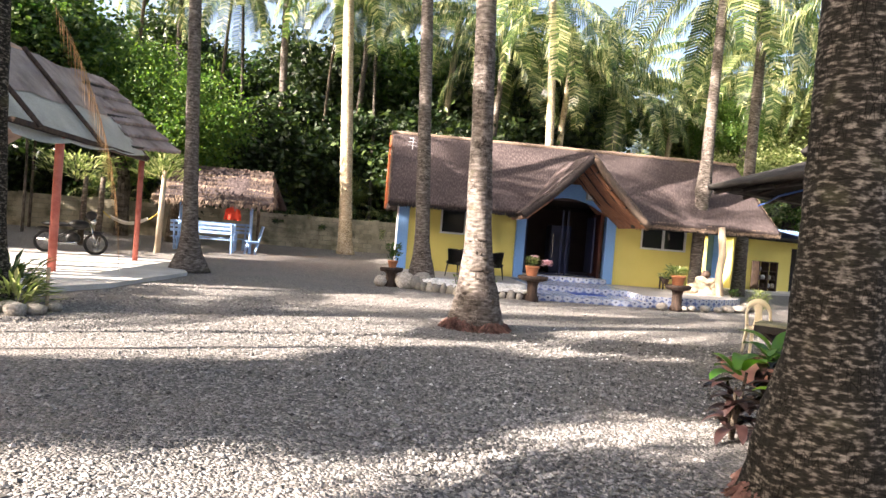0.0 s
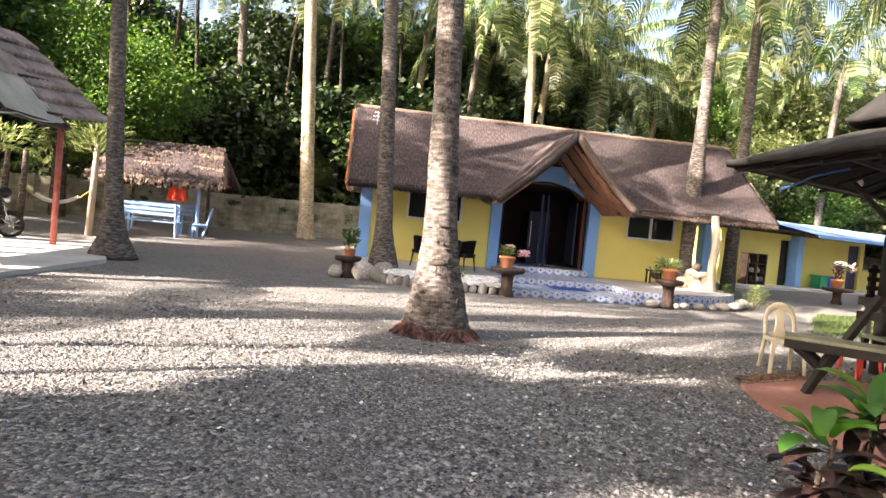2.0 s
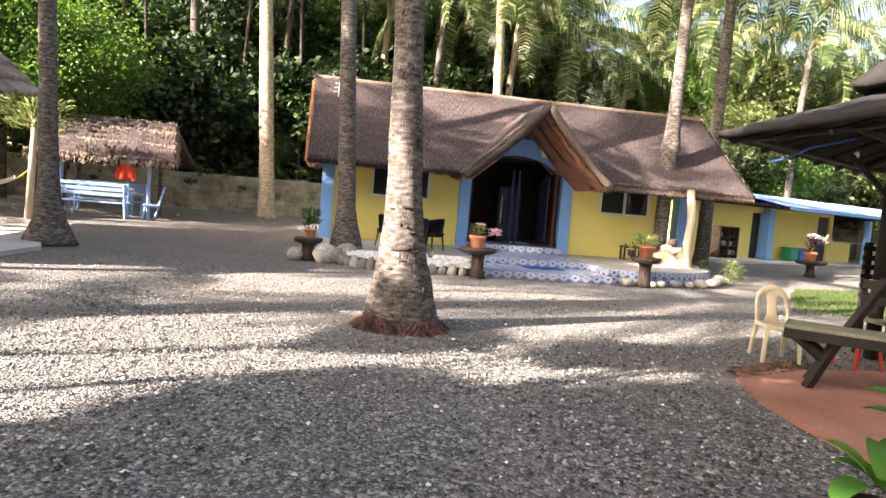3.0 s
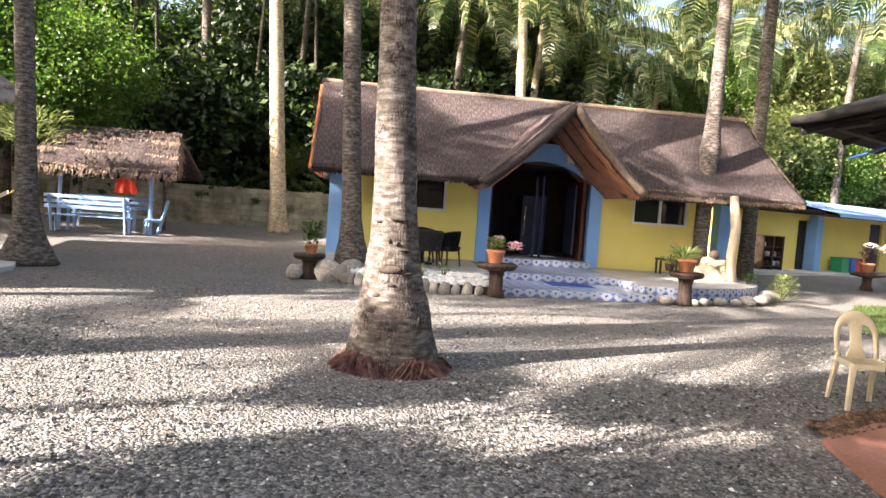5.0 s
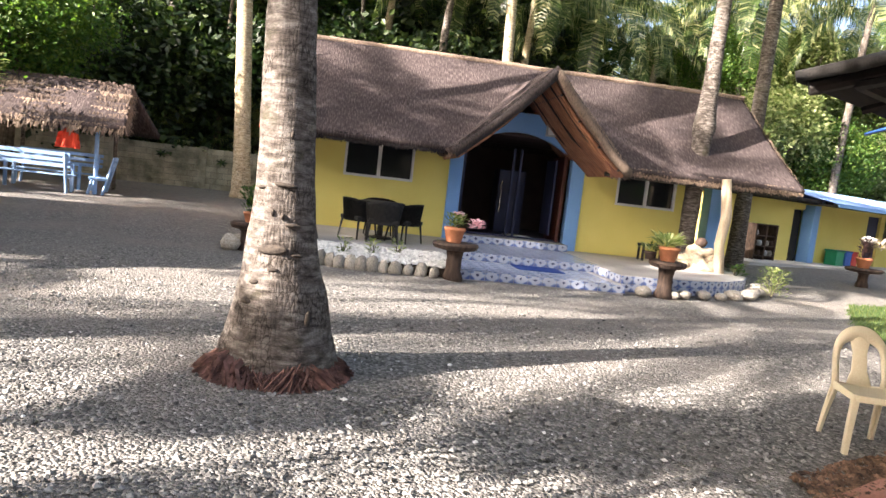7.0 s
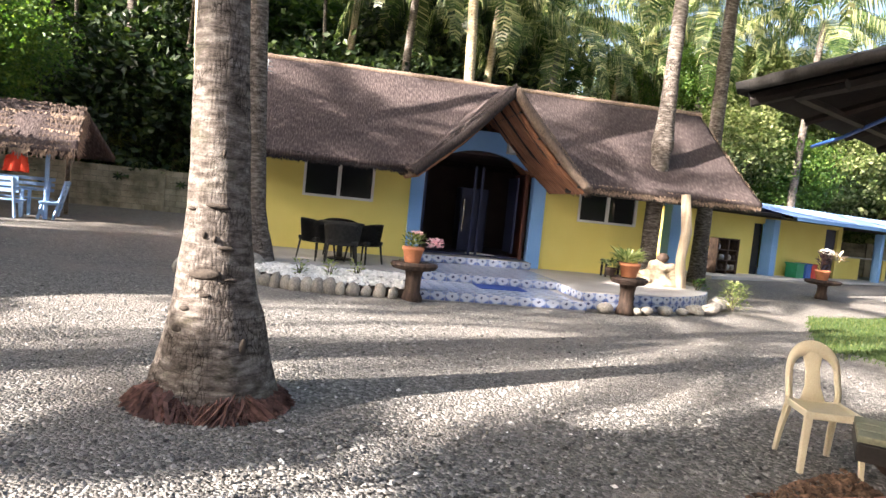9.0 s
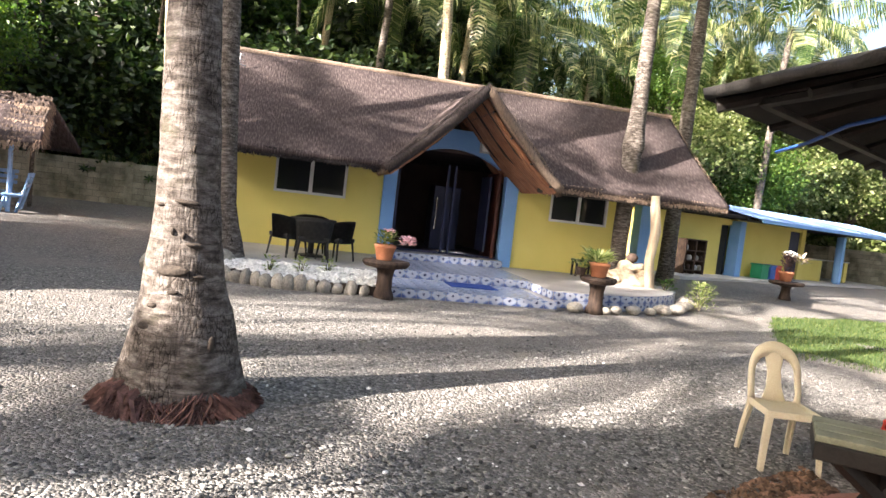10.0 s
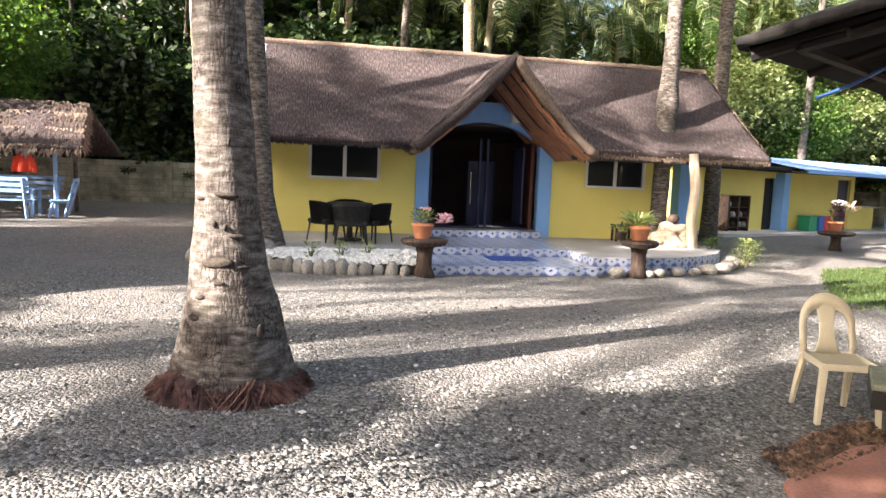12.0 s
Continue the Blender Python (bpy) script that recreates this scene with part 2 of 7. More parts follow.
M_ORANGE = surface("rust_orange_paint", (0.42, 0.10, 0.035), (0.60, 0.17, 0.06), 1.5, 0.7, 0.2, 60, world_space=True)
M_THATCH = roof_mat("cogon_thatch", (0.028, 0.0215, 0.021), (0.066, 0.052, 0.051), (0.155, 0.129, 0.126))
M_THATCH2 = roof_mat("nipa_thatch", (0.10, 0.07, 0.05), (0.26, 0.18, 0.13), (0.44, 0.33, 0.24))
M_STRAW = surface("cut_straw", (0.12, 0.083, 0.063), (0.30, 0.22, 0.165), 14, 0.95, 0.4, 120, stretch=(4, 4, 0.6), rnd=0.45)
# darker copy of the cut straw, shade put into its colour
M_DARKSTRAW = surface("shaded_straw", (0.05, 0.036, 0.03), (0.14, 0.10, 0.08), 14, 0.95, 0.4, 120, stretch=(4, 4, 0.6), rnd=0.45)
# thatch colour lowered to stand for the shade over the hut roof
M_DARKTHATCH = surface("shade_darkened_thatch", (0.010, 0.009, 0.008), (0.026, 0.023, 0.021), 3, 0.95, 0.5, 60, stretch=(1, 1, 1), rnd=0.3)
# thatch trim with the shade of the left edges put into its colour
M_RAKE = surface("trimmed_shade_dark_thatch", (0.012, 0.0095, 0.0095), (0.042, 0.033, 0.032), 14, 0.95, 0.5, 90, stretch=(3, 3, 1), rnd=0.4)
M_BAMBOO = surface("brown_bamboo_slat", (0.20, 0.085, 0.045), (0.36, 0.17, 0.09), 4, 0.6, 0.2, 70, rnd=0.25)
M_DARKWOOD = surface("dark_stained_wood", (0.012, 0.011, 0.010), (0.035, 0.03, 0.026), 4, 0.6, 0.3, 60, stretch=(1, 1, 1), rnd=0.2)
M_GREENWOOD = surface("mossy_grey_wood", (0.14, 0.14, 0.09), (0.26, 0.26, 0.18), 5, 0.55, 0.2, 60)
M_PALEWOOD = surface("bleached_timber", (0.34, 0.27, 0.19), (0.56, 0.46, 0.34), 5, 0.8, 0.3, 50, stretch=(4, 4, 0.5))
M_STUMP = surface("weathered_brown_wood", (0.026, 0.018, 0.014), (0.085, 0.055, 0.042), 6, 0.85, 0.5, 50, stretch=(3, 3, 1))
M_TERRA = surface("terracotta", (0.40, 0.15, 0.075), (0.56, 0.24, 0.13), 5, 0.8, 0.2, 60)
M_REDSLAB = surface("worn_red_concrete", (0.26, 0.115, 0.08), (0.40, 0.20, 0.15), 1.4, 0.7, 0.25, 50, world_space=True)
M_SLAB = surface("pale_concrete", (0.40, 0.385, 0.36), (0.56, 0.54, 0.51), 1.0, 0.8, 0.25, 45, world_space=True)
M_TERRFLOOR = surface("terrace_screed", (0.29, 0.275, 0.268), (0.41, 0.395, 0.385), 1.2, 0.5, 0.15, 50, world_space=True)
M_BLOCK = surface("mossy_concrete_block", (0.10, 0.095, 0.06), (0.30, 0.27, 0.20), 1.6, 0.95, 0.5, 40, rnd=0.18, c3=(0.40, 0.36, 0.27), world_space=True)
M_MORTAR = surface("grey_mortar", (0.09, 0.085, 0.06), (0.20, 0.18, 0.14), 2, 0.95, 0.4, 40, world_space=True)
M_TILE = tile_mat()
M_GLASS = glass_mat()
M_ALU = surface("white_aluminium", (0.62, 0.62, 0.62), (0.72, 0.72, 0.71), 3, 0.4, 0.05, 60)
# room paint darkened so the colour holds the dimness indoors
M_INNER = surface("shade_darkened_room_paint", (0.055, 0.035, 0.032), (0.09, 0.06, 0.055), 1.5, 0.8, 0.1, 40, world_space=True)
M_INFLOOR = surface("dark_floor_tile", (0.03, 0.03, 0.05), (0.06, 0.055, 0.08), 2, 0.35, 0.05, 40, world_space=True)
M_NAVY = surface("navy_lacquer", (0.018, 0.022, 0.055), (0.03, 0.036, 0.085), 3, 0.35, 0.1, 60)
M_REDDOOR = surface("dark_red_wood", (0.06, 0.018, 0.013), (0.11, 0.035, 0.025), 4, 0.5, 0.2, 60, stretch=(4, 4, 0.5))
M_BLACKWICKER = surface("black_wicker", (0.008, 0.008, 0.008), (0.025, 0.023, 0.021), 20, 0.5, 0.8, 130)
M_CREAM = surface("cream_plastic", (0.66, 0.585, 0.42), (0.72, 0.645, 0.475), 5, 0.38, 0.04, 120, spec=0.5)
M_REDPOST = surface("faded_red_steel", (0.36, 0.085, 0.06), (0.52, 0.17, 0.13), 5, 0.6, 0.2, 60)
M_TIN = surface("weathered_roof_sheet", (0.16, 0.115, 0.10), (0.34, 0.27, 0.24), 2.0, 0.7, 0.2, 40)
M_TARP = surface("grey_plastic_sheet", (0.28, 0.265, 0.235), (0.44, 0.42, 0.37), 1.3, 0.55, 0.2, 30)
M_BLUEROOF = surface("pale_blue_roof_sheet", (0.20, 0.34, 0.66), (0.32, 0.46, 0.74), 1.5, 0.55, 0.1, 40)
M_DARKMETAL = surface("black_metal", (0.01, 0.01, 0.01), (0.03, 0.03, 0.03), 8, 0.4, 0.1, 60, metal=0.4)
M_CHROME = surface("scratched_chrome", (0.45, 0.45, 0.45), (0.6, 0.6, 0.6), 8, 0.25, 0.05, 60, metal=0.9)
M_RUBBER = surface("black_rubber", (0.012, 0.012, 0.012), (0.03, 0.03, 0.03), 8, 0.8, 0.2, 60)
M_REDCLOTH = surface("red_cloth", (0.75, 0.05, 0.02), (0.85, 0.09, 0.04), 6, 0.7, 0.3, 80)
M_ROPE = surface("yellow_rope", (0.42, 0.30, 0.05), (0.58, 0.44, 0.10), 12, 0.8, 0.3, 80)
M_CLOTH = surface("pale_hammock_cloth", (0.55, 0.52, 0.46), (0.72, 0.70, 0.64), 6, 0.9, 0.3, 80)
M_GREENPL = surface("green_plastic", (0.02, 0.22, 0.11), (0.03, 0.28, 0.15), 4, 0.4, 0.05, 60)
M_BLUEPL = surface("blue_plastic", (0.03, 0.10, 0.38), (0.05, 0.14, 0.46), 4, 0.4, 0.05, 60)
M_REDPL = surface("red_plastic", (0.5, 0.04, 0.03), (0.6, 0.07, 0.05), 4, 0.4, 0.05, 60)
M_MAT = surface("blue_door_mat", (0.008, 0.03, 0.17), (0.02, 0.06, 0.26), 14, 0.95, 0.6, 120)
M_GREYBOX = surface("grey_meter_box", (0.34, 0.34, 0.33), (0.44, 0.44, 0.43), 4, 0.5, 0.1, 60)
M_LAMP = surface("frosted_lamp_glass", (0.75, 0.74, 0.70), (0.82, 0.81, 0.78), 4, 0.3, 0.0, 60)
M_ROOTS = surface("red_brown_palm_root", (0.055, 0.027, 0.022), (0.23, 0.125, 0.102), 9, 0.92, 0.5, 60, rnd=0.4)
M_SOIL = surface("dark_soil", (0.035, 0.026, 0.018), (0.08, 0.06, 0.045), 5, 0.95, 0.6, 40)
M_PINK = leaf_mat("pink_petal", (0.72, 0.40, 0.45), (0.80, 0.55, 0.58), (0.86, 0.72, 0.72), 0.5, 0.3)
M_WHITEPETAL = leaf_mat("white_petal", (0.8, 0.78, 0.75), (0.85, 0.83, 0.8), (0.88, 0.86, 0.84), 0.5, 0.3)
M_LEAF = leaf_mat("broad_leaf", (0.016, 0.042, 0.010), (0.040, 0.085, 0.016), (0.10, 0.15, 0.03))
# leaf green darkened so the colour itself carries the grove's shade
M_LEAFDARK = leaf_mat("shade_darkened_leaf", (0.007, 0.017, 0.005), (0.014, 0.031, 0.008), (0.06, 0.09, 0.02), 0.45, 0.2)
M_LEAFLIGHT = leaf_mat("young_green_leaf", (0.035, 0.085, 0.016), (0.068, 0.135, 0.022), (0.14, 0.205, 0.04), 0.45, 0.42)
M_LEAFYEL = leaf_mat("yellow_green_leaf", (0.075, 0.11, 0.03), (0.20, 0.245, 0.085), (0.44, 0.45, 0.23), 0.45, 0.5)
M_FROND = leaf_mat("palm_frond_leaf", (0.022, 0.046, 0.014), (0.085, 0.13, 0.038), (0.42, 0.41, 0.20), 0.3, 0.4)
M_DEADFROND = leaf_mat("dry_frond", (0.20, 0.11, 0.045), (0.30, 0.17, 0.075), (0.40, 0.25, 0.12), 0.7, 0.3)
M_TIFRESH = leaf_mat("fresh_ti_leaf", (0.035, 0.11, 0.014), (0.075, 0.18, 0.022), (0.15, 0.26, 0.04), 0.35, 0.35)
M_TIDARK = leaf_mat("maroon_ti_leaf", (0.012, 0.009, 0.009), (0.028, 0.016, 0.015), (0.055, 0.028, 0.026), 0.35, 0.15)
M_GRASS = leaf_mat("lawn_blade", (0.028, 0.055, 0.012), (0.048, 0.085, 0.017), (0.12, 0.13, 0.04), 0.6, 0.3)
M_TRUNK = trunk_mat("palm_bark_grey", (0.050, 0.040, 0.034), (0.130, 0.110, 0.097), (0.255, 0.228, 0.207))
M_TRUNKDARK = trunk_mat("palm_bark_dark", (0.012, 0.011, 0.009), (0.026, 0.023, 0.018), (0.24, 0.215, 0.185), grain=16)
M_TRUNKPALE = trunk_mat("palm_bark_pale", (0.26, 0.20, 0.12), (0.46, 0.38, 0.26), (0.60, 0.52, 0.40))
M_BARK = trunk_mat("tree_bark", (0.045, 0.034, 0.025), (0.11, 0.088, 0.068), (0.20, 0.17, 0.14))

# ---- mesh helpers ----
def part(name, bm, material, parent=None, label="", smooth=False):
    me = bpy.data.meshes.new(name)
    bm.to_mesh(me)
    bm.free()
    me.materials.append(material)
    if smooth:
        me.polygons.foreach_set("use_smooth", [True] * len(me.polygons))
    ob = new(name, me)
    if parent is not None:
        ob.parent = parent
    if label:
        ob["label"] = label
    return ob


def piece(name, me, parent, m=None):
    """One more object on a shared mesh."""
    ob = new(name, me)
    ob.parent = parent
    if m is not None:
        ob.matrix_local = m
    return ob


def thing(name, m, label, category, group="", kind=""):
    ob = new(name)
    ob.empty_display_size = 0.2
    ob.matrix_world = m
    return tagged(ob, label, category, group, kind)


def box(bm, x0, x1, y0, y1, z0, z1, bevel=0.0, m=None):
    r = bmesh.ops.create_cube(bm, size=1, matrix=Matrix.LocRotScale(((x0 + x1) / 2, (y0 + y1) / 2, (z0 + z1) / 2), None, (abs(x1 - x0), abs(y1 - y0), abs(z1 - z0))))
    if bevel:
        edges = list({e for v in r["verts"] for e in v.link_edges})
        r2 = bmesh.ops.bevel(bm, geom=edges, offset=bevel, segments=2, affect="EDGES", profile=0.5)
        if m is not None:
            vs = {v for f in r2["faces"] for v in f.verts} | {v for v in r["verts"] if v.is_valid}
            bmesh.ops.transform(bm, matrix=m, verts=list(vs))
        return
    if m is not None:
        bmesh.ops.transform(bm, matrix=m, verts=r["verts"])


def tube(bm, pts, radii, seg=8, cap=True, noise_amp=0.0, seed=0.0):
    """Round tube along points with a radius at each."""
    pts = [Vector(p) for p in pts]
    rings = []
    for i, p in enumerate(pts):
        d = (pts[min(i + 1, len(pts) - 1)] - pts[max(i - 1, 0)]).normalized()
        ax = Vector((1, 0, 0)) if abs(d.x) < 0.8 else Vector((0, 1, 0))
        u = d.cross(ax).normalized()
        v = d.cross(u).normalized()
        ring = []
        r = radii[i] if hasattr(radii, "__len__") else radii
        for k in range(seg):
            a = 2 * math.pi * k / seg
            q = (u * math.cos(a) + v * math.sin(a))
            rr = r
            if noise_amp:
                rr *= 1 + noise_amp * noise.noise((q.x * 2 + seed, q.y * 2 + seed, p.z * 2.2))
            ring.append(bm.verts.new(p + q * rr))
        rings.append(ring)
    for a, b in zip(rings, rings[1:]):
        for k in range(seg):
            bm.faces.new((a[k], a[(k + 1) % seg], b[(k + 1) % seg], b[k]))
    if cap:
        bm.faces.new(rings[0])
        bm.faces.new(rings[-1][::-1])
    bmesh.ops.recalc_face_normals(bm, faces=bm.faces) if len(bm.faces) < 400 else None
    return rings


def lathe(bm, profile, seg=24, centre=(0, 0, 0)):
    c = Vector(centre)
    rings = []
    for r, z in profile:
        rings.append([bm.verts.new(c + Vector((r * math.cos(2 * math.pi * k / seg), r * math.sin(2 * math.pi * k / seg), z))) for k in range(seg)])
    for a, b in zip(rings, rings[1:]):
        for k in range(seg):
            bm.faces.new((a[k], a[(k + 1) % seg], b[(k + 1) % seg], b[k]))
    bm.faces.new(rings[0][::-1])
    bm.faces.new(rings[-1])


def prism(bm, outline, z0, z1):
    """Upright prism over a plan outline (counter-clockwise)."""
    a = [bm.verts.new((x, y, z0)) for x, y in outline]
    b = [bm.verts.new((x, y, z1)) for x, y in outline]
    n = len(a)
    bm.faces.new(a[::-1])
    bm.faces.new(b)
    for i in range(n):
        bm.faces.new((a[i], a[(i + 1) % n], b[(i + 1) % n], b[i]))


def quad_mesh(name, verts, faces, material, uvs=None, smooth=False):
    me = bpy.data.meshes.new(name)
    me.from_pydata([tuple(v) for v in verts], [], faces)
    me.materials.append(material)
    if uvs is not None:
        lay = me.uv_layers.new(name="UVMap")
        flat = [c for f in faces for i in f for c in uvs[i]]
        lay.data.foreach_set("uv", flat)
    if smooth:
        me.polygons.foreach_set("use_smooth", [True] * len(me.polygons))
    me.update()
    return me


def smoothstep(a, b, v):
    s = min(max((v - a) / (b - a), 0), 1)
    return s * s * (3 - 2 * s)


def gz(x, y):
    """Height of the ground: flat yard, a slow rise towards the back."""
    return 0.35 * smoothstep(18, 28, y) * (1 - 0.55 * smoothstep(9, 14, x))


# ---- ground ----
def axis(lo, hi, near_lo, near_hi, step):
    a = list(np.arange(near_lo, near_hi + 1e-6, step))
    s, v = step, near_hi
    while v < hi:
        s *= 1.35
        v += s
        a.append(v)
    s, v = step, near_lo
    while v > lo:
        s *= 1.35
        v -= s
        a.insert(0, v)
    return a


gx, gy = axis(-900, 900, -12, 26, 0.3), axis(-900, 900, -4, 34, 0.3)
gv, gf = [], []
for y in gy:
    for x in gx:
        k = 0.02 * noise.noise((x * 0.5, y * 0.5, 0)) + 0.008 * noise.noise((x * 2.1, y * 2.1, 3))
        if x > 4 and y > 15.5:
            k -= 0.02
        gv.append((x, y, gz(x, y) + (k - 0.012 if -60 < x < 60 and -60 < y < 60 else 0)))
nx = len(gx)
for j in range(len(gy) - 1):
    for i in range(nx - 1):
        gf.append((j * nx + i, j * nx + i + 1, (j + 1) * nx + i + 1, (j + 1) * nx + i))
ground = new("ground", quad_mesh("ground", gv, gf, M_GRAVEL, smooth=True))
tagged(ground, "grey beach gravel yard mixed with pale sand", "ground", kind="structure")


def rock_mesh(name, seed, material, flat=0.6, sub=1, rough=0.25):
    bm = bmesh.new()
    bmesh.ops.create_icosphere(bm, subdivisions=sub, radius=1)
    for v in bm.verts:
        v.co *= 1 + rough * noise.noise(v.co * 1.1 + Vector((seed * 7.3, seed, 2)))
        v.co.z *= flat
    me = bpy.data.meshes.new(name)
    bm.to_mesh(me)
    bm.free()
    me.materials.append(material)
    me.polygons.foreach_set("use_smooth", [True] * len(me.polygons))
    return me


def scatter_pebbles(name, spots, material, label, lo, hi, seed):
    """Loose stones joined into one mesh: squashed octahedra, turned at random."""
    rng = np.random.RandomState(seed)
    base = np.array([(1, 0, 0), (0, 1, 0), (-1, 0, 0), (0, -1, 0), (0, 0, 1), (0, 0, -1)], float)
    tri = np.array([(0, 1, 4), (1, 2, 4), (2, 3, 4), (3, 0, 4), (1, 0, 5), (2, 1, 5), (3, 2, 5), (0, 3, 5)])
    n = len(spots)
    s = rng.uniform(0, 1, n) ** 2.2 * (hi - lo) + lo
    ang = rng.uniform(0, 6.283, n)
    c, sn = np.cos(ang), np.sin(ang)
    v = base[None] * (s[:, None, None] * np.stack([rng.uniform(0.8, 1.3, n), rng.uniform(0.7, 1.1, n), rng.uniform(0.4, 0.75, n)], -1)[:, None])
    x = v[..., 0] * c[:, None] - v[..., 1] * sn[:, None]
    y = v[..., 0] * sn[:, None] + v[..., 1] * c[:, None]
    v = np.stack([x, y, v[..., 2]], -1) + rng.normal(0, 1, v.shape) * s[:, None, None] * 0.12 + np.array(spots)[:, None]
    f = (tri[None] + 6 * np.arange(n)[:, None, None]).reshape(-1, 3)
    me = quad_mesh(name, v.reshape(-1, 3).tolist(), f.tolist(), material, smooth=False)
    return tagged(new(name, me), label, "gravel", kind="stuff")


_rng = np.random.RandomState(5)
spots = []
while len(spots) < 42000:
    d = _rng.uniform(0, 1) ** 1.4 * 10.5 + 0.6
    a = _rng.uniform(radians(40), radians(140))
    ox, oy = _rng.uniform(0, 2.3), 0
    oy = ox * 2.5
    x, y = ox + d * math.cos(a), oy + d * math.sin(a)
    if x > 4.3 and y < 9.0 and x > 4.42 + 0.22 * (y - 6.4):
        continue
    if y > 15.8 or x < -4.5:
        continue
    if noise.noise((x * 0.6, y * 0.6, 9)) < -0.25 and _rng.uniform() < 0.6:
        continue
    spots.append((x, y, gz(x, y) - 0.004))
scatter_pebbles("loose_gravel", spots, M_PEBBLE, "loose grey beach pebbles lying over the yard", 0.006, 0.026, 11)

_rng = np.random.RandomState(17)
scatter_pebbles("pale_pebbles", [(x, y, gz(x, y) + 0.004) for x, y in zip(_rng.uniform(-0.5, 5.0, 260), _rng.uniform(5.2, 11.0, 260) ** 1.0)], M_WHITEPEB, "scattered pale pebbles lying on the grey gravel", 0.008, 0.024, 12)
scatter_pebbles("leaf_litter", [(4.92 + 1.1 * u + 0.1 * v, 8.36 + 0.48 * u + 0.42 * v * v, 0.022) for u, v in zip(_rng.uniform(0, 1, 1800), _rng.uniform(0, 1, 1800))], surface("dry_leaf_litter", (0.05, 0.03, 0.02), (0.19, 0.115, 0.075), 9, 0.95, 0.4, 60, rnd=0.6), "dry brown litter heaped along the slab edge", 0.008, 0.034, 13)

# ---- sheltered slab, red slab ----
bm = bmesh.new()
prism(bm, [(-18, 10.6), (-5.15, 10.75), (-4.45, 12.3), (-4.1, 15.9), (-4.6, 17.2), (-5.4, 19.9), (-18, 20.4)], -0.2, 0.07)
tagged(part("pavement_shelter", bm, M_SLAB), "pale concrete slab under the open shelter", "pavement", kind="structure")
bm = bmesh.new()
prism(bm, [(5.65, 8.78), (4.86, 8.36), (4.6, 7.55), (4.49, 6.45), (4.75, 5.2), (6.3, 3.7), (12.0, 3.7), (12.0, 9.3)], -0.2, 0.035)
tagged(part("pavement_hut", bm, M_REDSLAB), "worn red concrete slab around the open hut", "pavement", kind="structure")


# ---- back wall of blocks ----
def block_wall(name, a, b, height, label, posts=2.6, run=None, courses=7):
    """Concrete block fence from a to b, blocks as pieces over a mortar core."""
    a, b = Vector(a), Vector(b)
    d = b - a
    ln = d.length
    rz = math.degrees(math.atan2(d.y, d.x))
    root = thing(name, pose(a.x, a.y, gz(a.x, a.y) - 0.03, 0, 0, rz), label, "wall", kind="structure")
    bm = bmesh.new()
    box(bm, 0, ln, 0.02, 0.13, -0.2, height - 0.02)
    part("mortar_core", bm, M_MORTAR, root)
    bm = bmesh.new()
    box(bm, -0.194, 0.194, -0.075, 0.075, 0.004, height / courses - 0.008, 0.006)
    blk = part("block", bm, M_BLOCK, root)
    first = True
    lo, hi = run or (0, ln)
    far = []
    for c in range(courses):
        x = 0.2 if c % 2 else 0.4
        while x < ln - 0.2:
            m = pose(x, 0.075 + random.uniform(-0.006, 0.006), c * height / courses)
            if lo <= x <= hi and len(far) >= 0:
                if first:
                    blk.matrix_local, first = m, False
                else:
                    piece("block", blk.data, root, m)
            else:
                far.append(m)
            x += 0.4
    if far:
        bm = bmesh.new()
        for m in far:
            box(bm, -0.194, 0.194, -0.075, 0.075, 0.004, height / courses - 0.008, 0, m)
        tagged(part("blocks_beyond", bm, M_BLOCK, root), kind="stuff")
    x = 0.1
    while x < ln:
        bm = bmesh.new()
        box(bm, x - 0.13, x + 0.13, -0.05, 0.2, -0.1, height + 0.05, 0.01)
        part("post", bm, M_BLOCK, root)
        x += posts
    return root


def flower_block(parent, x, z):
    """Dark pierced star in the wall."""
    bm = bmesh.new()
    for k in range(7):
        a = k * math.pi / 7 * 2
        tube(bm, [(x, -0.015, z), (x + 0.2 * math.cos(a), -0.03, z + 0.15 * math.sin(a))], [0.05, 0.015], 6)
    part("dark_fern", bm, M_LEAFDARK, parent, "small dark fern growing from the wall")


wall_back = block_wall("wall_back", (-24, 30.0), (14.0, 30.6), 1.45, "mossy concrete block boundary wall with posts", posts=3.0, run=(14.5, 27.0))
flower_block(wall_back, 19.7, 1.1)
flower_block(wall_back, 21.75, 1.0)
block_wall("wall_annex_side", (24.0, 33.5), (44.0, 31.0), 1.6, "grey concrete block boundary wall beside the annex", posts=4.0, run=(0, 9), courses=8)

# ---- the cottage ----
house = thing("cottage", pose(0, 0, 0), "yellow cottage with blue door surround and thick thatched roof", "house")
FZ = 0.28
WY = 20.6


def wall_piece(bm, x0, x1, z0, z1):
    box(bm, x0, x1, WY, WY + 0.15, z0, z1)


for x0, x1, z0, z1 in ((1.12, 2.1, FZ - 0.1, 2.62), (2.1, 3.66, FZ - 0.1, 1.46), (2.1, 3.66, 2.42, 2.62), (3.66, 4.5, FZ - 0.1, 2.62),
                       (7.62, 8.52, FZ - 0.1, 2.62), (8.52, 10.02, FZ - 0.1, 1.48), (8.52, 10.02, 2.42, 2.62), (10.02, 10.4, FZ - 0.1, 2.62)):
    bm = bmesh.new()
    wall_piece(bm, x0, x1, z0, z1)
    part("wall", bm, M_YELLOW, house, "smooth yellow painted front wall")
bm = bmesh.new()
box(bm, 0.85, 1.0, WY + 0.15, 24.6, -0.1, 2.62)
part("side_wall", bm, M_WHITE, house, "weathered white side wall")
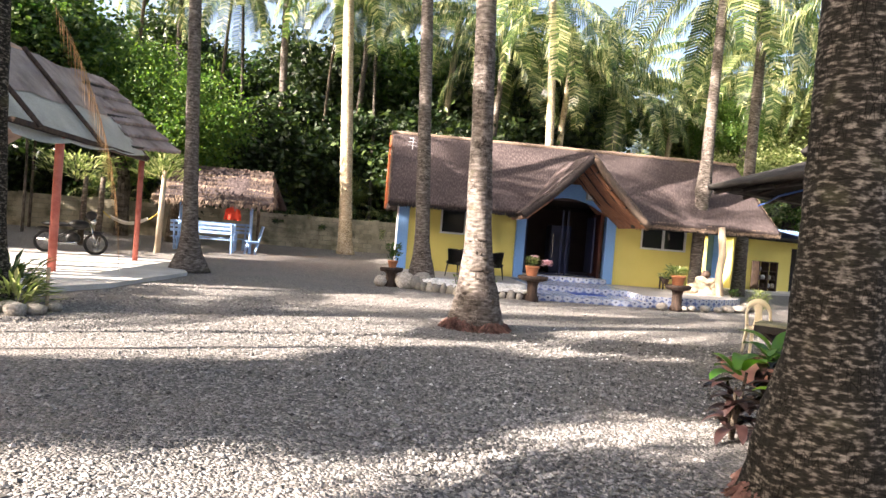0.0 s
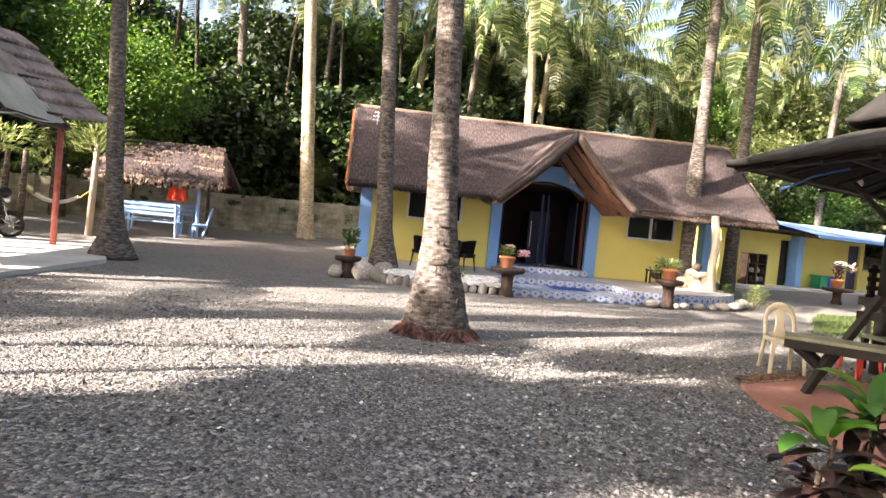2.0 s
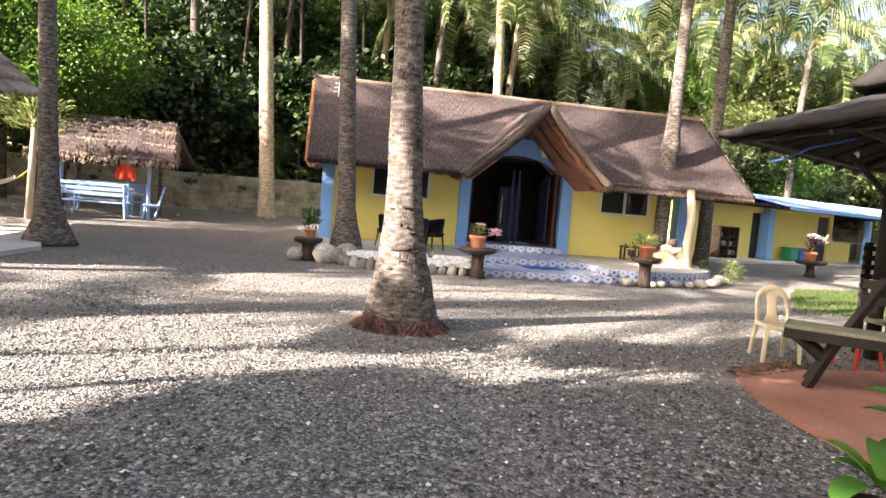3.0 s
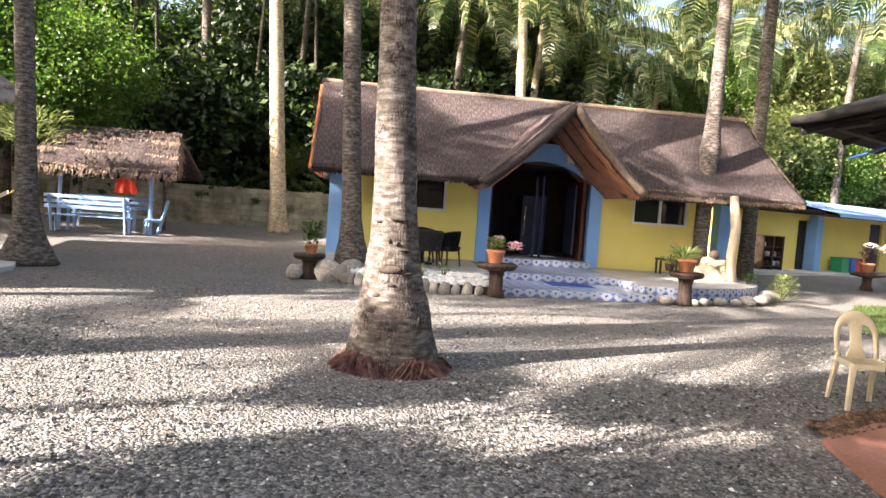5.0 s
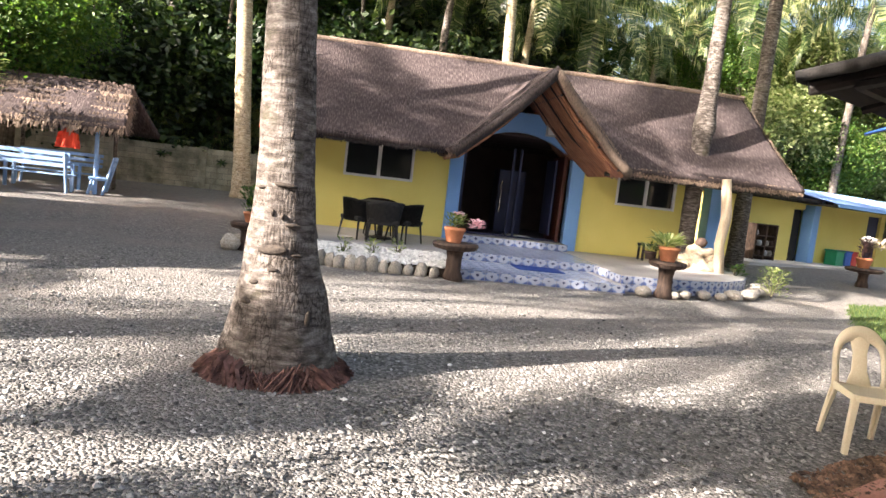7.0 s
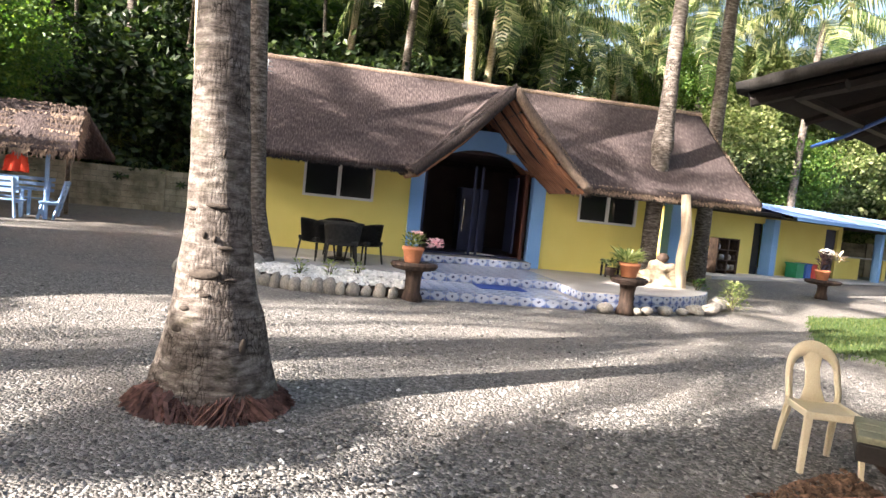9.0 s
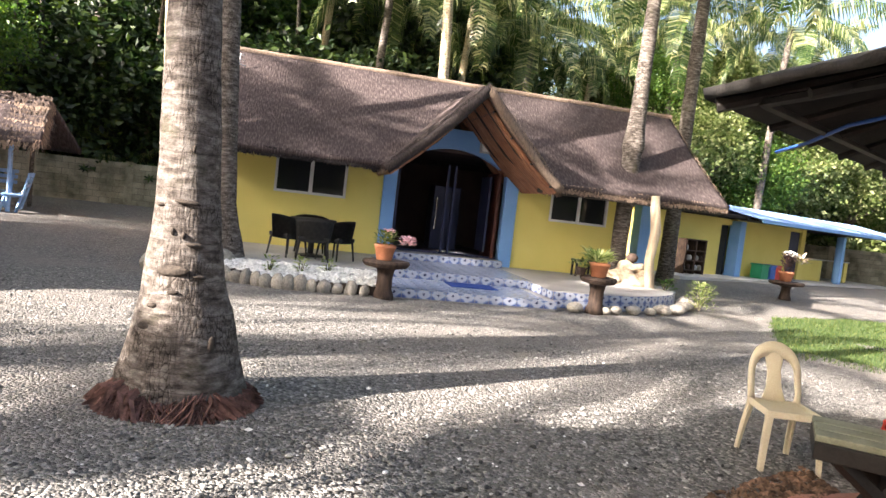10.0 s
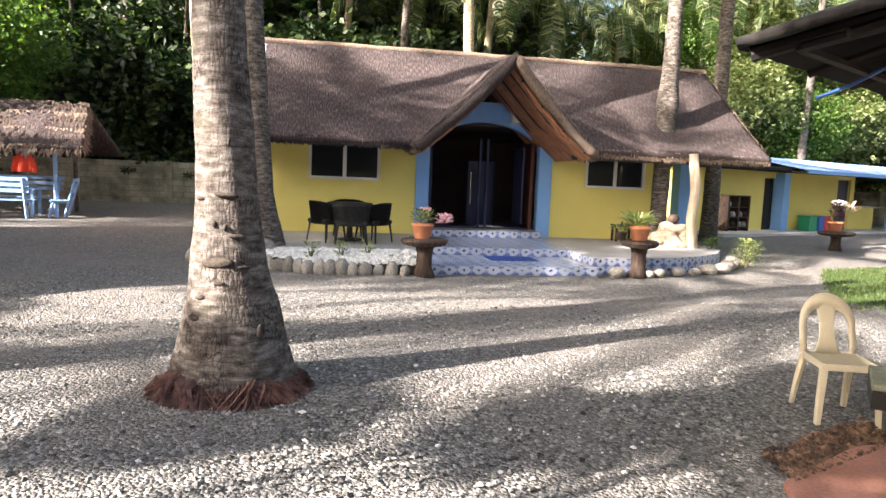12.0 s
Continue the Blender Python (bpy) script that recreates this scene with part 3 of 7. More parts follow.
bm = bmesh.new()
box(bm, 10.25, 10.4, WY + 0.15, 24.6, -0.1, 2.62)
part("side_wall", bm, M_YELLOW, house)
bm = bmesh.new()
box(bm, 1.0, 10.25, 24.45, 24.6, -0.1, 2.62)
part("back_wall", bm, M_YELLOW, house)
bm = bmesh.new()
box(bm, 0.8, 1.12, WY - 0.06, WY + 0.15, -0.1, 2.62, 0.008)
part("corner_pillar", bm, M_BLUE, house, "blue painted corner pillar")
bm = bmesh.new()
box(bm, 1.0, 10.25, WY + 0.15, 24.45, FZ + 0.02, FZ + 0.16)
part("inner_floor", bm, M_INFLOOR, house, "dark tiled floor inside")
# ceiling and wall linings in paint darkened for indoor shade
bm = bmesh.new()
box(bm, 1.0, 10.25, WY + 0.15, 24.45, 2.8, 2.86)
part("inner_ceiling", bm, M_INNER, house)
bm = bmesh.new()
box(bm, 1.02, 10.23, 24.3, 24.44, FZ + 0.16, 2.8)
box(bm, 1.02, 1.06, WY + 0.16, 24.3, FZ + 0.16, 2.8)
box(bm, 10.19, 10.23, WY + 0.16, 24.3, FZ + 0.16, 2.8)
part("inner_wall", bm, M_INNER, house, "reddish wall of the room inside, darkened for indoor shade")


def arch_z(x):
    t = (x - 6.05) / 1.3
    return 2.42 + 0.46 * max(0.0, 1 - t * t)


# blue surround: two pillars, arch and gable panel
for x0, x1 in ((4.47, 4.77), (7.34, 7.66)):
    bm = bmesh.new()
    box(bm, x0, x1, WY - 0.09, WY + 0.16, FZ - 0.05, 2.5, 0.01)
    part("door_pillar", bm, M_BLUE, house, "blue painted door pillar")
n = 28
fv, ff = [], []
for i in range(n + 1):
    x = 4.47 + (7.66 - 4.47) * i / n
    lo = arch_z(x) if 4.77 < x < 7.34 else 2.5
    hi = min(3.32, 2.62 + 1.0 * (1.66 - abs(x - 6.05)) + 0.02)
    hi = max(hi, lo + 0.02)
    for y in (WY - 0.07, WY + 0.14):
        fv += [(x, y, lo), (x, y, hi)]
for i in range(n):
    a, b = 4 * i, 4 * i + 4
    ff += [(a, b, b + 1, a + 1), (a + 2, a + 3, b + 3, b + 2), (a, a + 2, b + 2, b), (a + 1, b + 1, b + 3, a + 3)]
ob = new("door_arch", quad_mesh("door_arch", fv, ff, M_BLUE))
ob.parent = house
ob["label"] = "blue arched panel above the doorway"
bm = bmesh.new()
box(bm, 6.64, 6.80, WY - 0.19, WY - 0.07, 2.90, 3.12, 0.02)
lamp = part("wall_lamp", bm, M_LAMP, house, "small white wall lamp above the door")
bm = bmesh.new()
box(bm, 6.60, 6.84, WY - 0.12, WY - 0.075, 2.86, 3.16, 0.005)
part("back_plate", bm, M_GREYBOX, lamp)


def window(x0, x1, z0, z1, panes):
    w = new("window")
    w.parent = house
    w["label"] = "white framed sliding window with dark glass"
    bm = bmesh.new()
    t = 0.055
    for a, b, c, d in ((x0, x1, z0, z0 + t), (x0, x1, z1 - t, z1), (x0, x0 + t, z0 + t, z1 - t), (x1 - t, x1, z0 + t, z1 - t)):
        box(bm, a, b, WY - 0.02, WY + 0.1, c, d, 0.004)
    part("window_frame", bm, M_ALU, w)
    xm = (x0 + x1) / 2
    bm = bmesh.new()
    box(bm, xm - 0.04, xm + 0.04, WY + 0.0, WY + 0.08, z0 + t, z1 - t, 0.004)
    part("mullion", bm, M_ALU, w)
    for a, b, y in ((x0 + t, xm - 0.04, 0.035), (xm + 0.04, x1 - t, 0.06)):
        bm = bmesh.new()
        box(bm, a, b, WY + y, WY + y + 0.006, z0 + t, z1 - t)
        part("pane", bm, M_GLASS, w, "dark reflecting glass pane")
    return w


window(2.1, 3.66, 1.46, 2.42, 2)
window(8.52, 10.02, 1.48, 2.42, 2)

# doorway: dark wooden door leaf folded open, sliding leaves, inside cabinet
bm = bmesh.new()
box(bm, 7.16, 7.24, WY - 0.02, WY + 0.9, FZ + 0.17, 2.45, 0.01)
door = part("door", bm, M_REDDOOR, house, "dark red wooden door leaf standing open")
bm = bmesh.new()
box(bm, 7.0, 7.05, WY + 0.12, WY + 0.85, FZ + 0.3, 2.35, 0.005)
part("door_panel", bm, M_NAVY, door)
bm = bmesh.new()
for x in (4.80, 5.95, 6.12):
    box(bm, x, x + 0.05, WY + 0.05, WY + 0.11, FZ + 0.17, 2.5)
box(bm, 4.78, 7.33, WY + 0.05, WY + 0.11, FZ + 0.165, FZ + 0.2)
part("door_frame", bm, M_NAVY, house, "dark sliding door frame")
bm = bmesh.new()
box(bm, 6.0, 6.7, WY + 1.55, WY + 2.2, FZ + 0.16, 2.05, 0.02)
cab = part("fridge", bm, M_NAVY, house, "dark upright fridge inside the doorway")
bm = bmesh.new()
tube(bm, [(6.08, WY + 1.5, 0.95), (6.08, WY + 1.5, 1.75)], 0.018, 8)
part("handle", bm, M_CHROME, cab, "thin bright handle")
bm = bmesh.new()
box(bm, 6.02, 6.66, WY + 0.3, WY + 0.62, FZ + 0.165, FZ + 0.20, 0.01)
part("threshold_rug", bm, M_WHITEPEB, house, "pale rug behind the threshold")

# left gable triangle
gvx = [(0.36, 19.2, 2.2), (0.36, 24.75, 2.2), (0.36, 22.0, 4.5), (0.43, 19.2, 2.2), (0.43, 24.75, 2.2), (0.43, 22.0, 4.5)]
ob = new("gable_board", quad_mesh("gable_board", gvx, [(0, 2, 1), (3, 4, 5), (0, 1, 4, 3), (1, 2, 5, 4), (2, 0, 3, 5)], M_ORANGE))
ob.parent = house
ob["label"] = "rust orange gable boarding"


# ---- thatch ----
def slab_roof(name, corners, nu, nv, thick, material, parent, sag=0.0, rough=0.03, label="", seed=0.0, layers=0, skip=None):
    """Thick thatch sheet: corners eave-left, eave-right, ridge-right, ridge-left; relief in steps down the slope."""
    a, b, c, d = [Vector(p) for p in corners]
    nrm = (b - a).cross(d - a).normalized()
    if nrm.z < 0:
        nrm = -nrm
    verts, uvs, faces = [], [], []
    w, h = (b - a).length, (d - a).length
    for top in (1, 0):
        for j in range(nv + 1):
            v = j / nv
            for i in range(nu + 1):
                u = i / nu
                p = a.lerp(b, u).lerp(d.lerp(c, u), v)
                p = p - Vector((0, 0, sag * 4 * v * (1 - v)))
                if top:
                    lump = rough * (noise.noise(p * 0.9 + Vector((seed, 0, 0))) + 0.5 * noise.noise(p * 3.1) + 0.35 * noise.noise(p * 8))
                    step = 0.0
                    if layers:
                        step = 0.035 * (1 - (v * layers) % 1.0)
                    p = p + nrm * (thick + lump + step)
                    if j == 0:
                        p -= Vector((0, 0, 0.03 * noise.noise((p.x * 6, p.y * 6, seed))))
                else:
                    p = p + nrm * 0.02 * noise.noise(p * 2)
                verts.append(p)
                uvs.append((u * w * 1.0, v * h))
    row, off = nu + 1, (nu + 1) * (nv + 1)
    for j in range(nv):
        for i in range(nu):
            k = j * row + i
            if skip and skip(a.lerp(b, (i + 0.5) / nu).lerp(d.lerp(c, (i + 0.5) / nu), (j + 0.5) / nv)):
                continue
            faces.append((k, k + 1, k + row + 1, k + row))
            faces.append((off + k, off + k + row, off + k + row + 1, off + k + 1))
    for i in range(nu):
        if skip and skip(a.lerp(b, (i + 0.5) / nu)):
            continue
        faces.append((i, off + i, off + i + 1, i + 1))
        k = nv * row + i
        faces.append((k, k + 1, off + k + 1, off + k))
    for j in range(nv):
        k = j * row
        faces.append((k, k + row, off + k + row, off + k))
        k = j * row + nu
        faces.append((k, off + k, off + k + row, k + row))
    ob = new(name, quad_mesh(name, verts, faces, material, uvs, True))
    if parent:
        ob.parent = parent
    if label:
        ob["label"] = label
    return ob


def fringe(name, a, b, n, length, material, parent, out=(0, -1, 0), width=0.02, seed=0, label="", thick=0.14):
    """Cut straw ends hanging along an edge."""
    rng = random.Random(seed)
    a, b, out = Vector(a), Vector(b), Vector(out)
    along = (b - a).normalized()
    verts, faces = [], []
    for i in range(n):
        p = a.lerp(b, rng.random()) + Vector((0, 0, rng.uniform(-0.02, thick)))
        l = length * rng.uniform(0.35, 1.1)
        dirn = (Vector((0, 0, -1)) * rng.uniform(0.55, 1.0) + out * rng.uniform(0.1, 0.55) + along * rng.uniform(-0.35, 0.35)).normalized()
        w = width * rng.uniform(0.5, 1.3)
        k = len(verts)
        o = out * rng.uniform(-0.05, 0.03)
        verts += [p + o - along * w, p + o + along * w, p + o + dirn * l + along * w * 0.35, p + o + dirn * l - along * w * 0.35]
        faces.append((k, k + 1, k + 2, k + 3))
    ob = new(name, quad_mesh(name, verts, faces, material))
    ob.parent = parent
    tagged(ob, label, kind="stuff")
    return ob


def under_porch(p):
    return p.z + 0.1 < 3.86 - abs(p.x - 6.03) * 0.96


EY, EZ, RY, RZ = 19.05, 2.16, 22.0, 4.46
roof = slab_roof("roof", [(0.45, EY, EZ), (12.2, EY, EZ), (12.15, RY, RZ), (0.45, RY, RZ)], 120, 34, 0.13, M_THATCH, house, sag=0.06, label="thick brown thatch on the front slope", skip=under_porch)
slab_roof("roof", [(12.2, 24.9, EZ), (0.45, 24.9, EZ), (0.45, RY, RZ), (12.15, RY, RZ)], 40, 12, 0.13, M_THATCH, house, label="thick brown thatch on the rear slope")
bm = bmesh.new()
tube(bm, [(0.4 + 11.8 * i / 40, RY + 0.03 * noise.noise((i * 0.7, 0, 0)), RZ + 0.14 + 0.02 * noise.noise((i * 0.5, 3, 0))) for i in range(41)], 0.075, 10, noise_amp=0.25)
part("ridge_cap", bm, M_STRAW, house, "straw ridge roll", True)
# left eave ends coloured as shaded, right ones in pale straw
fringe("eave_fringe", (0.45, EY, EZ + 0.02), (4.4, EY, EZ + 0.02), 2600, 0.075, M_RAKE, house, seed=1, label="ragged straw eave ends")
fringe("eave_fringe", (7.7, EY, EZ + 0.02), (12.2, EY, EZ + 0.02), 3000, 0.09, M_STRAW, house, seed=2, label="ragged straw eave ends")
fringe("eave_fringe", (12.2, EY, EZ + 0.02), (12.17, RY, RZ + 0.02), 1200, 0.13, M_STRAW, house, out=(1, 0, 0), seed=3)
fringe("eave_fringe", (0.45, EY, EZ + 0.02), (0.45, RY, RZ + 0.02), 1200, 0.10, M_STRAW, house, out=(-1, 0, 0), seed=4)

# porch gable over the door
PX, PZ, PY0, PY1 = 6.03, 3.86, 18.25, 21.3
LX, RX, TZ = 4.22, 7.86, 2.1
slab_roof("porch_roof", [(LX, PY1, TZ + 0.02), (LX, PY0 + 0.25, TZ), (PX, PY0, PZ), (PX, PY1, PZ)], 34, 26, 0.16, M_THATCH, house, sag=0.10, label="thatched porch gable slope", seed=3)
slab_roof("porch_roof", [(RX, PY0 + 0.25, TZ), (RX, PY1, TZ + 0.02), (PX, PY1, PZ), (PX, PY0, PZ)], 34, 26, 0.16, M_THATCH, house, sag=0.10, label="thatched porch gable slope", seed=5)
# left porch edge gets the shade-darkened trim, right edge the pale straw
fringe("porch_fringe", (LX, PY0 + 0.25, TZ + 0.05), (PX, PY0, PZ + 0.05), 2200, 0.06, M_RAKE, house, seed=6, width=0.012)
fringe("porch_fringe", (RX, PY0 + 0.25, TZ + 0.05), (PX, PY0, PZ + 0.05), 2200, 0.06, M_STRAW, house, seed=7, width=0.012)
fringe("porch_fringe", (LX, PY0 + 0.3, TZ + 0.02), (LX, EY + 0.5, TZ + 0.05), 500, 0.12, M_STRAW, house, out=(-1, 0, 0), seed=8)
fringe("porch_fringe", (RX, PY0 + 0.3, TZ + 0.02), (RX, EY + 0.5, TZ + 0.05), 500, 0.12, M_STRAW, house, out=(1, 0, 0), seed=9)
# cut thatch faces along the rakes; left one darkened for shade, right plain straw
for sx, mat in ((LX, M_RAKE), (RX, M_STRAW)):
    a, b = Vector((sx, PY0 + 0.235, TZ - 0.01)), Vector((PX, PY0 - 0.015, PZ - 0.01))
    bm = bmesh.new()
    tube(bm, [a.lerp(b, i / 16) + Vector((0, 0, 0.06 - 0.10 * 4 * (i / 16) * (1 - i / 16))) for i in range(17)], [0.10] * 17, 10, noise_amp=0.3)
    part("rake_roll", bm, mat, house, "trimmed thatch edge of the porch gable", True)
# bamboo lining and battens under the porch
for sx in (LX, RX):
    s = 1 if sx > PX else -1
    for i in range(22):
        y = PY0 + 0.32 + i * 0.13
        bm = bmesh.new()
        p0, p1 = Vector((sx - s * 0.08, y, TZ - 0.01)), Vector((PX + s * 0.02, y, PZ - 0.07))
        tube(bm, [p0, p0.lerp(p1, 0.33) - Vector((0, 0, 0.09)), p0.lerp(p1, 0.66) - Vector((0, 0, 0.09)), p1], 0.058, 6)
        part("lining_slat", bm, M_BAMBOO, house)
    for t in (0.12, 0.38, 0.64, 0.88):
        x, z = sx + (PX - sx) * t, TZ + (PZ - TZ) * t - 0.08 - 0.10 * 4 * t * (1 - t) * 0.9
        bm = bmesh.new()
        tube(bm, [(x, PY0 + 0.2, z), (x, PY1 - 0.6, z)], 0.028, 6)
        part("purlin", bm, M_DARKWOOD, house, "dark round purlin")
    for y in (PY0 + 0.45, PY0 + 1.2, PY0 + 2.0):
        bm = bmesh.new()
        p0, p1 = Vector((sx - s * 0.14, y, TZ + 0.06)), Vector((PX, y, PZ - 0.14))
        tube(bm, [p0, p0.lerp(p1, 0.5) - Vector((0, 0, 0.13)), p1], 0.024, 6)
        part("rafter", bm, M_DARKWOOD, house, "dark round rafter")

# eave beam and porch side
bm = bmesh.new()
tube(bm, [(0.8, 19.6, 2.42), (4.6, 19.6, 2.42)], 0.05, 8)
part("eave_beam", bm, M_DARKWOOD, house)
bm = bmesh.new()
tube(bm, [(7.6, 19.1, 2.12), (12.1, 19.1, 2.12)], 0.05, 8)
part("eave_beam", bm, M_DARKWOOD, house)
bm = bmesh.new()
box(bm, 11.0, 11.4, WY + 0.1, WY + 0.5, -0.05, 2.62, 0.01)
part("porch_pillar", bm, M_BLUE, house, "blue painted pillar of the side porch")
bm = bmesh.new()
tube(bm, [(10.32, 18.75, FZ - 0.02), (10.27, 18.8, 0.9), (10.36, 18.85, 1.5), (10.30, 18.95, 2.3)], [0.12, 0.105, 0.115, 0.10], 12, noise_amp=0.12)
part("porch_post", bm, M_PALEWOOD, house, "crooked bleached timber post", True)

# ---- terrace ----
terrace = thing("terrace", pose(0, 0, 0), "raised terrace with blue and white tiled steps", "terrace", kind="structure")
right_curve = [(7.12, 16.42), (8.0, 16.5), (8.8, 16.72), (9.6, 17.15), (10.25, 17.7), (10.75, 18.4), (10.95, 19.2), (11.0, 20.6)]
bm = bmesh.new()
prism(bm, [(0.85, 17.35), (4.2, 17.35), (4.2, 17.75), (7.12, 17.75)] + right_curve + [(11.0, 20.75), (0.85, 20.75)], -0.25, FZ)
part("terrace_floor", bm, M_TERRFLOOR, terrace, "pale screed terrace floor")
bm = bmesh.new()
prism(bm, [(4.12, 16.13), (7.1, 16.2), (7.1, 17.74), (4.21, 17.74)], -0.25, 0.135)
part("step", bm, M_TERRFLOOR, terrace)
bm = bmesh.new()
box(bm, 4.79, 7.32, 20.05, 20.74, FZ - 0.02, FZ + 0.155, 0.006)
part("door_step", bm, M_TERRFLOOR, terrace)

tbm = bmesh.new()
box(tbm, -0.118, 0.118, -0.006, 0.006, 0.002, 0.138, 0.003)
tile = part("tile", tbm, M_TILE, terrace, "glazed white tile with blue flower mark")
tile_first = True


def tile_row(a, b, z, zs=1.0):
    global tile_first
    a, b = Vector((*a, 0)), Vector((*b, 0))
    d = b - a
    n = max(1, round(d.length / 0.245))
    rz = math.degrees(math.atan2(d.y, d.x))
    for i in range(n):
        p = a.lerp(b, (i + 0.5) / n)
        m = pose(p.x, p.y, z, random.uniform(-0.6, 0.6), 0, rz) @ Matrix.Diagonal((d.length / n / 0.245, 1, zs, 1))
        if tile_first:
            tile.matrix_local, tile_first = m, False
        else:
            piece("tile", tile.data, terrace, m)


tile_row((4.12, 16.118), (7.12, 16.188), -0.005)
tile_row((4.21, 17.738), (7.12, 17.738), 0.137)
tile_row((7.108, 17.74), (7.108, 16.42), 0.137)
for p, q in zip(right_curve[:-1], right_curve[1:]):
    d = (Vector(q) - Vector(p)).normalized()
    o = Vector((d.y, -d.x)) * 0.008
    tile_row(Vector(p) + o, Vector(q) + o, 0.137)
    tile_row(Vector(p) + o, Vector(q) + o, -0.005)
tile_row((4.79, 20.04), (7.32, 20.04), FZ + 0.004, 1.06)
# floor tiles of the step and of the landing
fbm = bmesh.new()
box(fbm, -0.12, 0.12, -0.12, 0.12, 0, 0.008, 0.002)


def floor_tile_mat():
    m, nt, p, mk, ln = node_mat("pale_blue_floor_tile")
    oi, tc = mk("ShaderNodeObjectInfo"), mk("ShaderNodeTexCoord")
    n = mk("ShaderNodeTexNoise")
    n.inputs["Scale"].default_value = 13
    ln(tc.outputs["Object"], n.inputs["Vector"])
    col = ramp(nt, n.outputs[0], [(0.38, (0.07, 0.11, 0.28)), (0.46, (0.30, 0.35, 0.48)), (0.7, (0.46, 0.49, 0.57))])
    ln(col, p.inputs["Base Color"])
    p.inputs["Roughness"].default_value = 0.22
    return m


M_FTILE = floor_tile_mat()
ftile = part("floor_tile", fbm, M_FTILE, terrace, "glazed pale blue floor tile")
first = True
for i in range(12):
    for j in range(6):
        x, y = 4.34 + i * 0.245, 16.27 + j * 0.245 + 0.006 * i
        if y > 17.62 or x > 7.02:
            continue
        m = pose(x, y, 0.135)
        if first:
            ftile.matrix_local, first = m, False
        else:
            piece("floor_tile", ftile.data, terrace, m)
for i in range(12):
    for j in range(9):
        piece("floor_tile", ftile.data, terrace, pose(4.4 + i * 0.245, 17.88 + j * 0.245, FZ))

# kerb stones round the planting bed and the curved front
bed = thing("pebble_bed", pose(0, 0, 0), "low planting bed of white pebbles edged with upright stones", "planting bed")
bm = bmesh.new()
prism(bm, [(1.5, 16.6), (2.3, 16.15), (4.0, 16.1), (4.1, 17.34), (1.3, 17.34)], -0.2, 0.13)
part("bed_soil", bm, M_SOIL, bed)
rng = random.Random(3)
edge = [(1.15, 17.0), (1.5, 16.55), (2.3, 16.1), (3.0, 16.0), (3.85, 16.0)]
stones = [rock_mesh("edge_stone", s, M_STONE, 0.9, 2) for s in range(5)]
for a, b in zip(edge[:-1], edge[1:]):
    n = int((Vector(b) - Vector(a)).length / 0.17)
    for i in range(n):
        p = Vector(a).lerp(Vector(b), (i + 0.5) / n)
        s = rng.uniform(0.085, 0.12)
        piece("edge_stone", rng.choice(stones), bed, pose(p.x, p.y + rng.uniform(-0.03, 0.03), 0.06, 0, 0, rng.uniform(0, 360)) @ Matrix.Diagonal((s, s * 0.8, s * rng.uniform(1.2, 2.0), 1)))
sp = []
while len(sp) < 2600:
    x, y = rng.uniform(1.4, 4.05), rng.uniform(16.1, 17.33)
    if y < 16.15 + max(0, 2.3 - x) * 0.55:
        continue
    sp.append((x, y, 0.14 + 0.10 * smoothstep(16.1, 17.0, y) + rng.uniform(0, 0.02)))
ob = scatter_pebbles("white_pebbles", sp, M_WHITEPEB, "sunlit white pebbles heaped in the planting bed", 0.02, 0.055, 4)
for k, (p, s) in enumerate((((8.3, 16.35), 0.12), ((8.75, 16.5), 0.14), ((9.15, 16.6), 0.11), ((9.55, 16.85), 0.15), ((9.95, 17.05), 0.16), ((10.3, 17.4), 0.17), ((10.6, 17.7), 0.15), ((10.85, 18.1), 0.17), ((7.5, 16.28), 0.14), ((11.0, 18.0), 0.13), ((8.05, 16.25), 0.1))):
    r = new("boulder", rock_mesh("boulder", k + 20, M_STONE, 0.7, 2))
    r.matrix_world = pose(p[0], p[1], s * 0.4, 0, 0, k * 47) @ Matrix.Diagonal((s * 1.2, s, s, 1))
    tagged(r, "rounded pale stone at the foot of the terrace", "stone", "stones along the terrace")
bm = bmesh.new()
box(bm, 5.4, 6.28, 16.95, 17.55, 0.143, 0.158, 0.004)
tagged(part("door_mat", bm, M_MAT), "dark blue fabric mat on the tiled step", "mat")


# ---- palms and trees ----
def trunk_path(base, top, bend=0.0, n=60):
    a, b = Vector(base), Vector(top)
    side = Vector((-(b - a).y, (b - a).x, 0))
    if side.length < 1e-4:
        side = Vector((1, 0, 0))
    side.normalize()
    return [a.lerp(b, i / n) + side * bend * math.sin(math.pi * i / n) for i in range(n + 1)]


def trunk_mesh(base, top, profile, bend=0.0, n=60, seg=16, seed=0.0, ring=0.13, rough=0.06):
    """Palm trunk with ring scars; profile: (height, radius) pairs, heights above the base."""
    pts = trunk_path((0, 0, 0), Vector(top) - Vector(base), bend, n)
    bm = bmesh.new()
    hs, rs = [p[0] for p in profile], [p[1] for p in profile]
    radii = []
    for i, p in enumerate(pts):
        r = float(np.interp(p.z, hs, rs))
        ph = (p.z + 0.03 * noise.noise((seed, p.z * 2, 0))) / ring % 1.0
        radii.append(r * (1 + 0.03 * (0.5 - ph)))
    tube(bm, pts, radii, seg, noise_amp=rough, seed=seed)
    bmesh.ops.recalc_face_normals(bm, faces=bm.faces)
    return bm


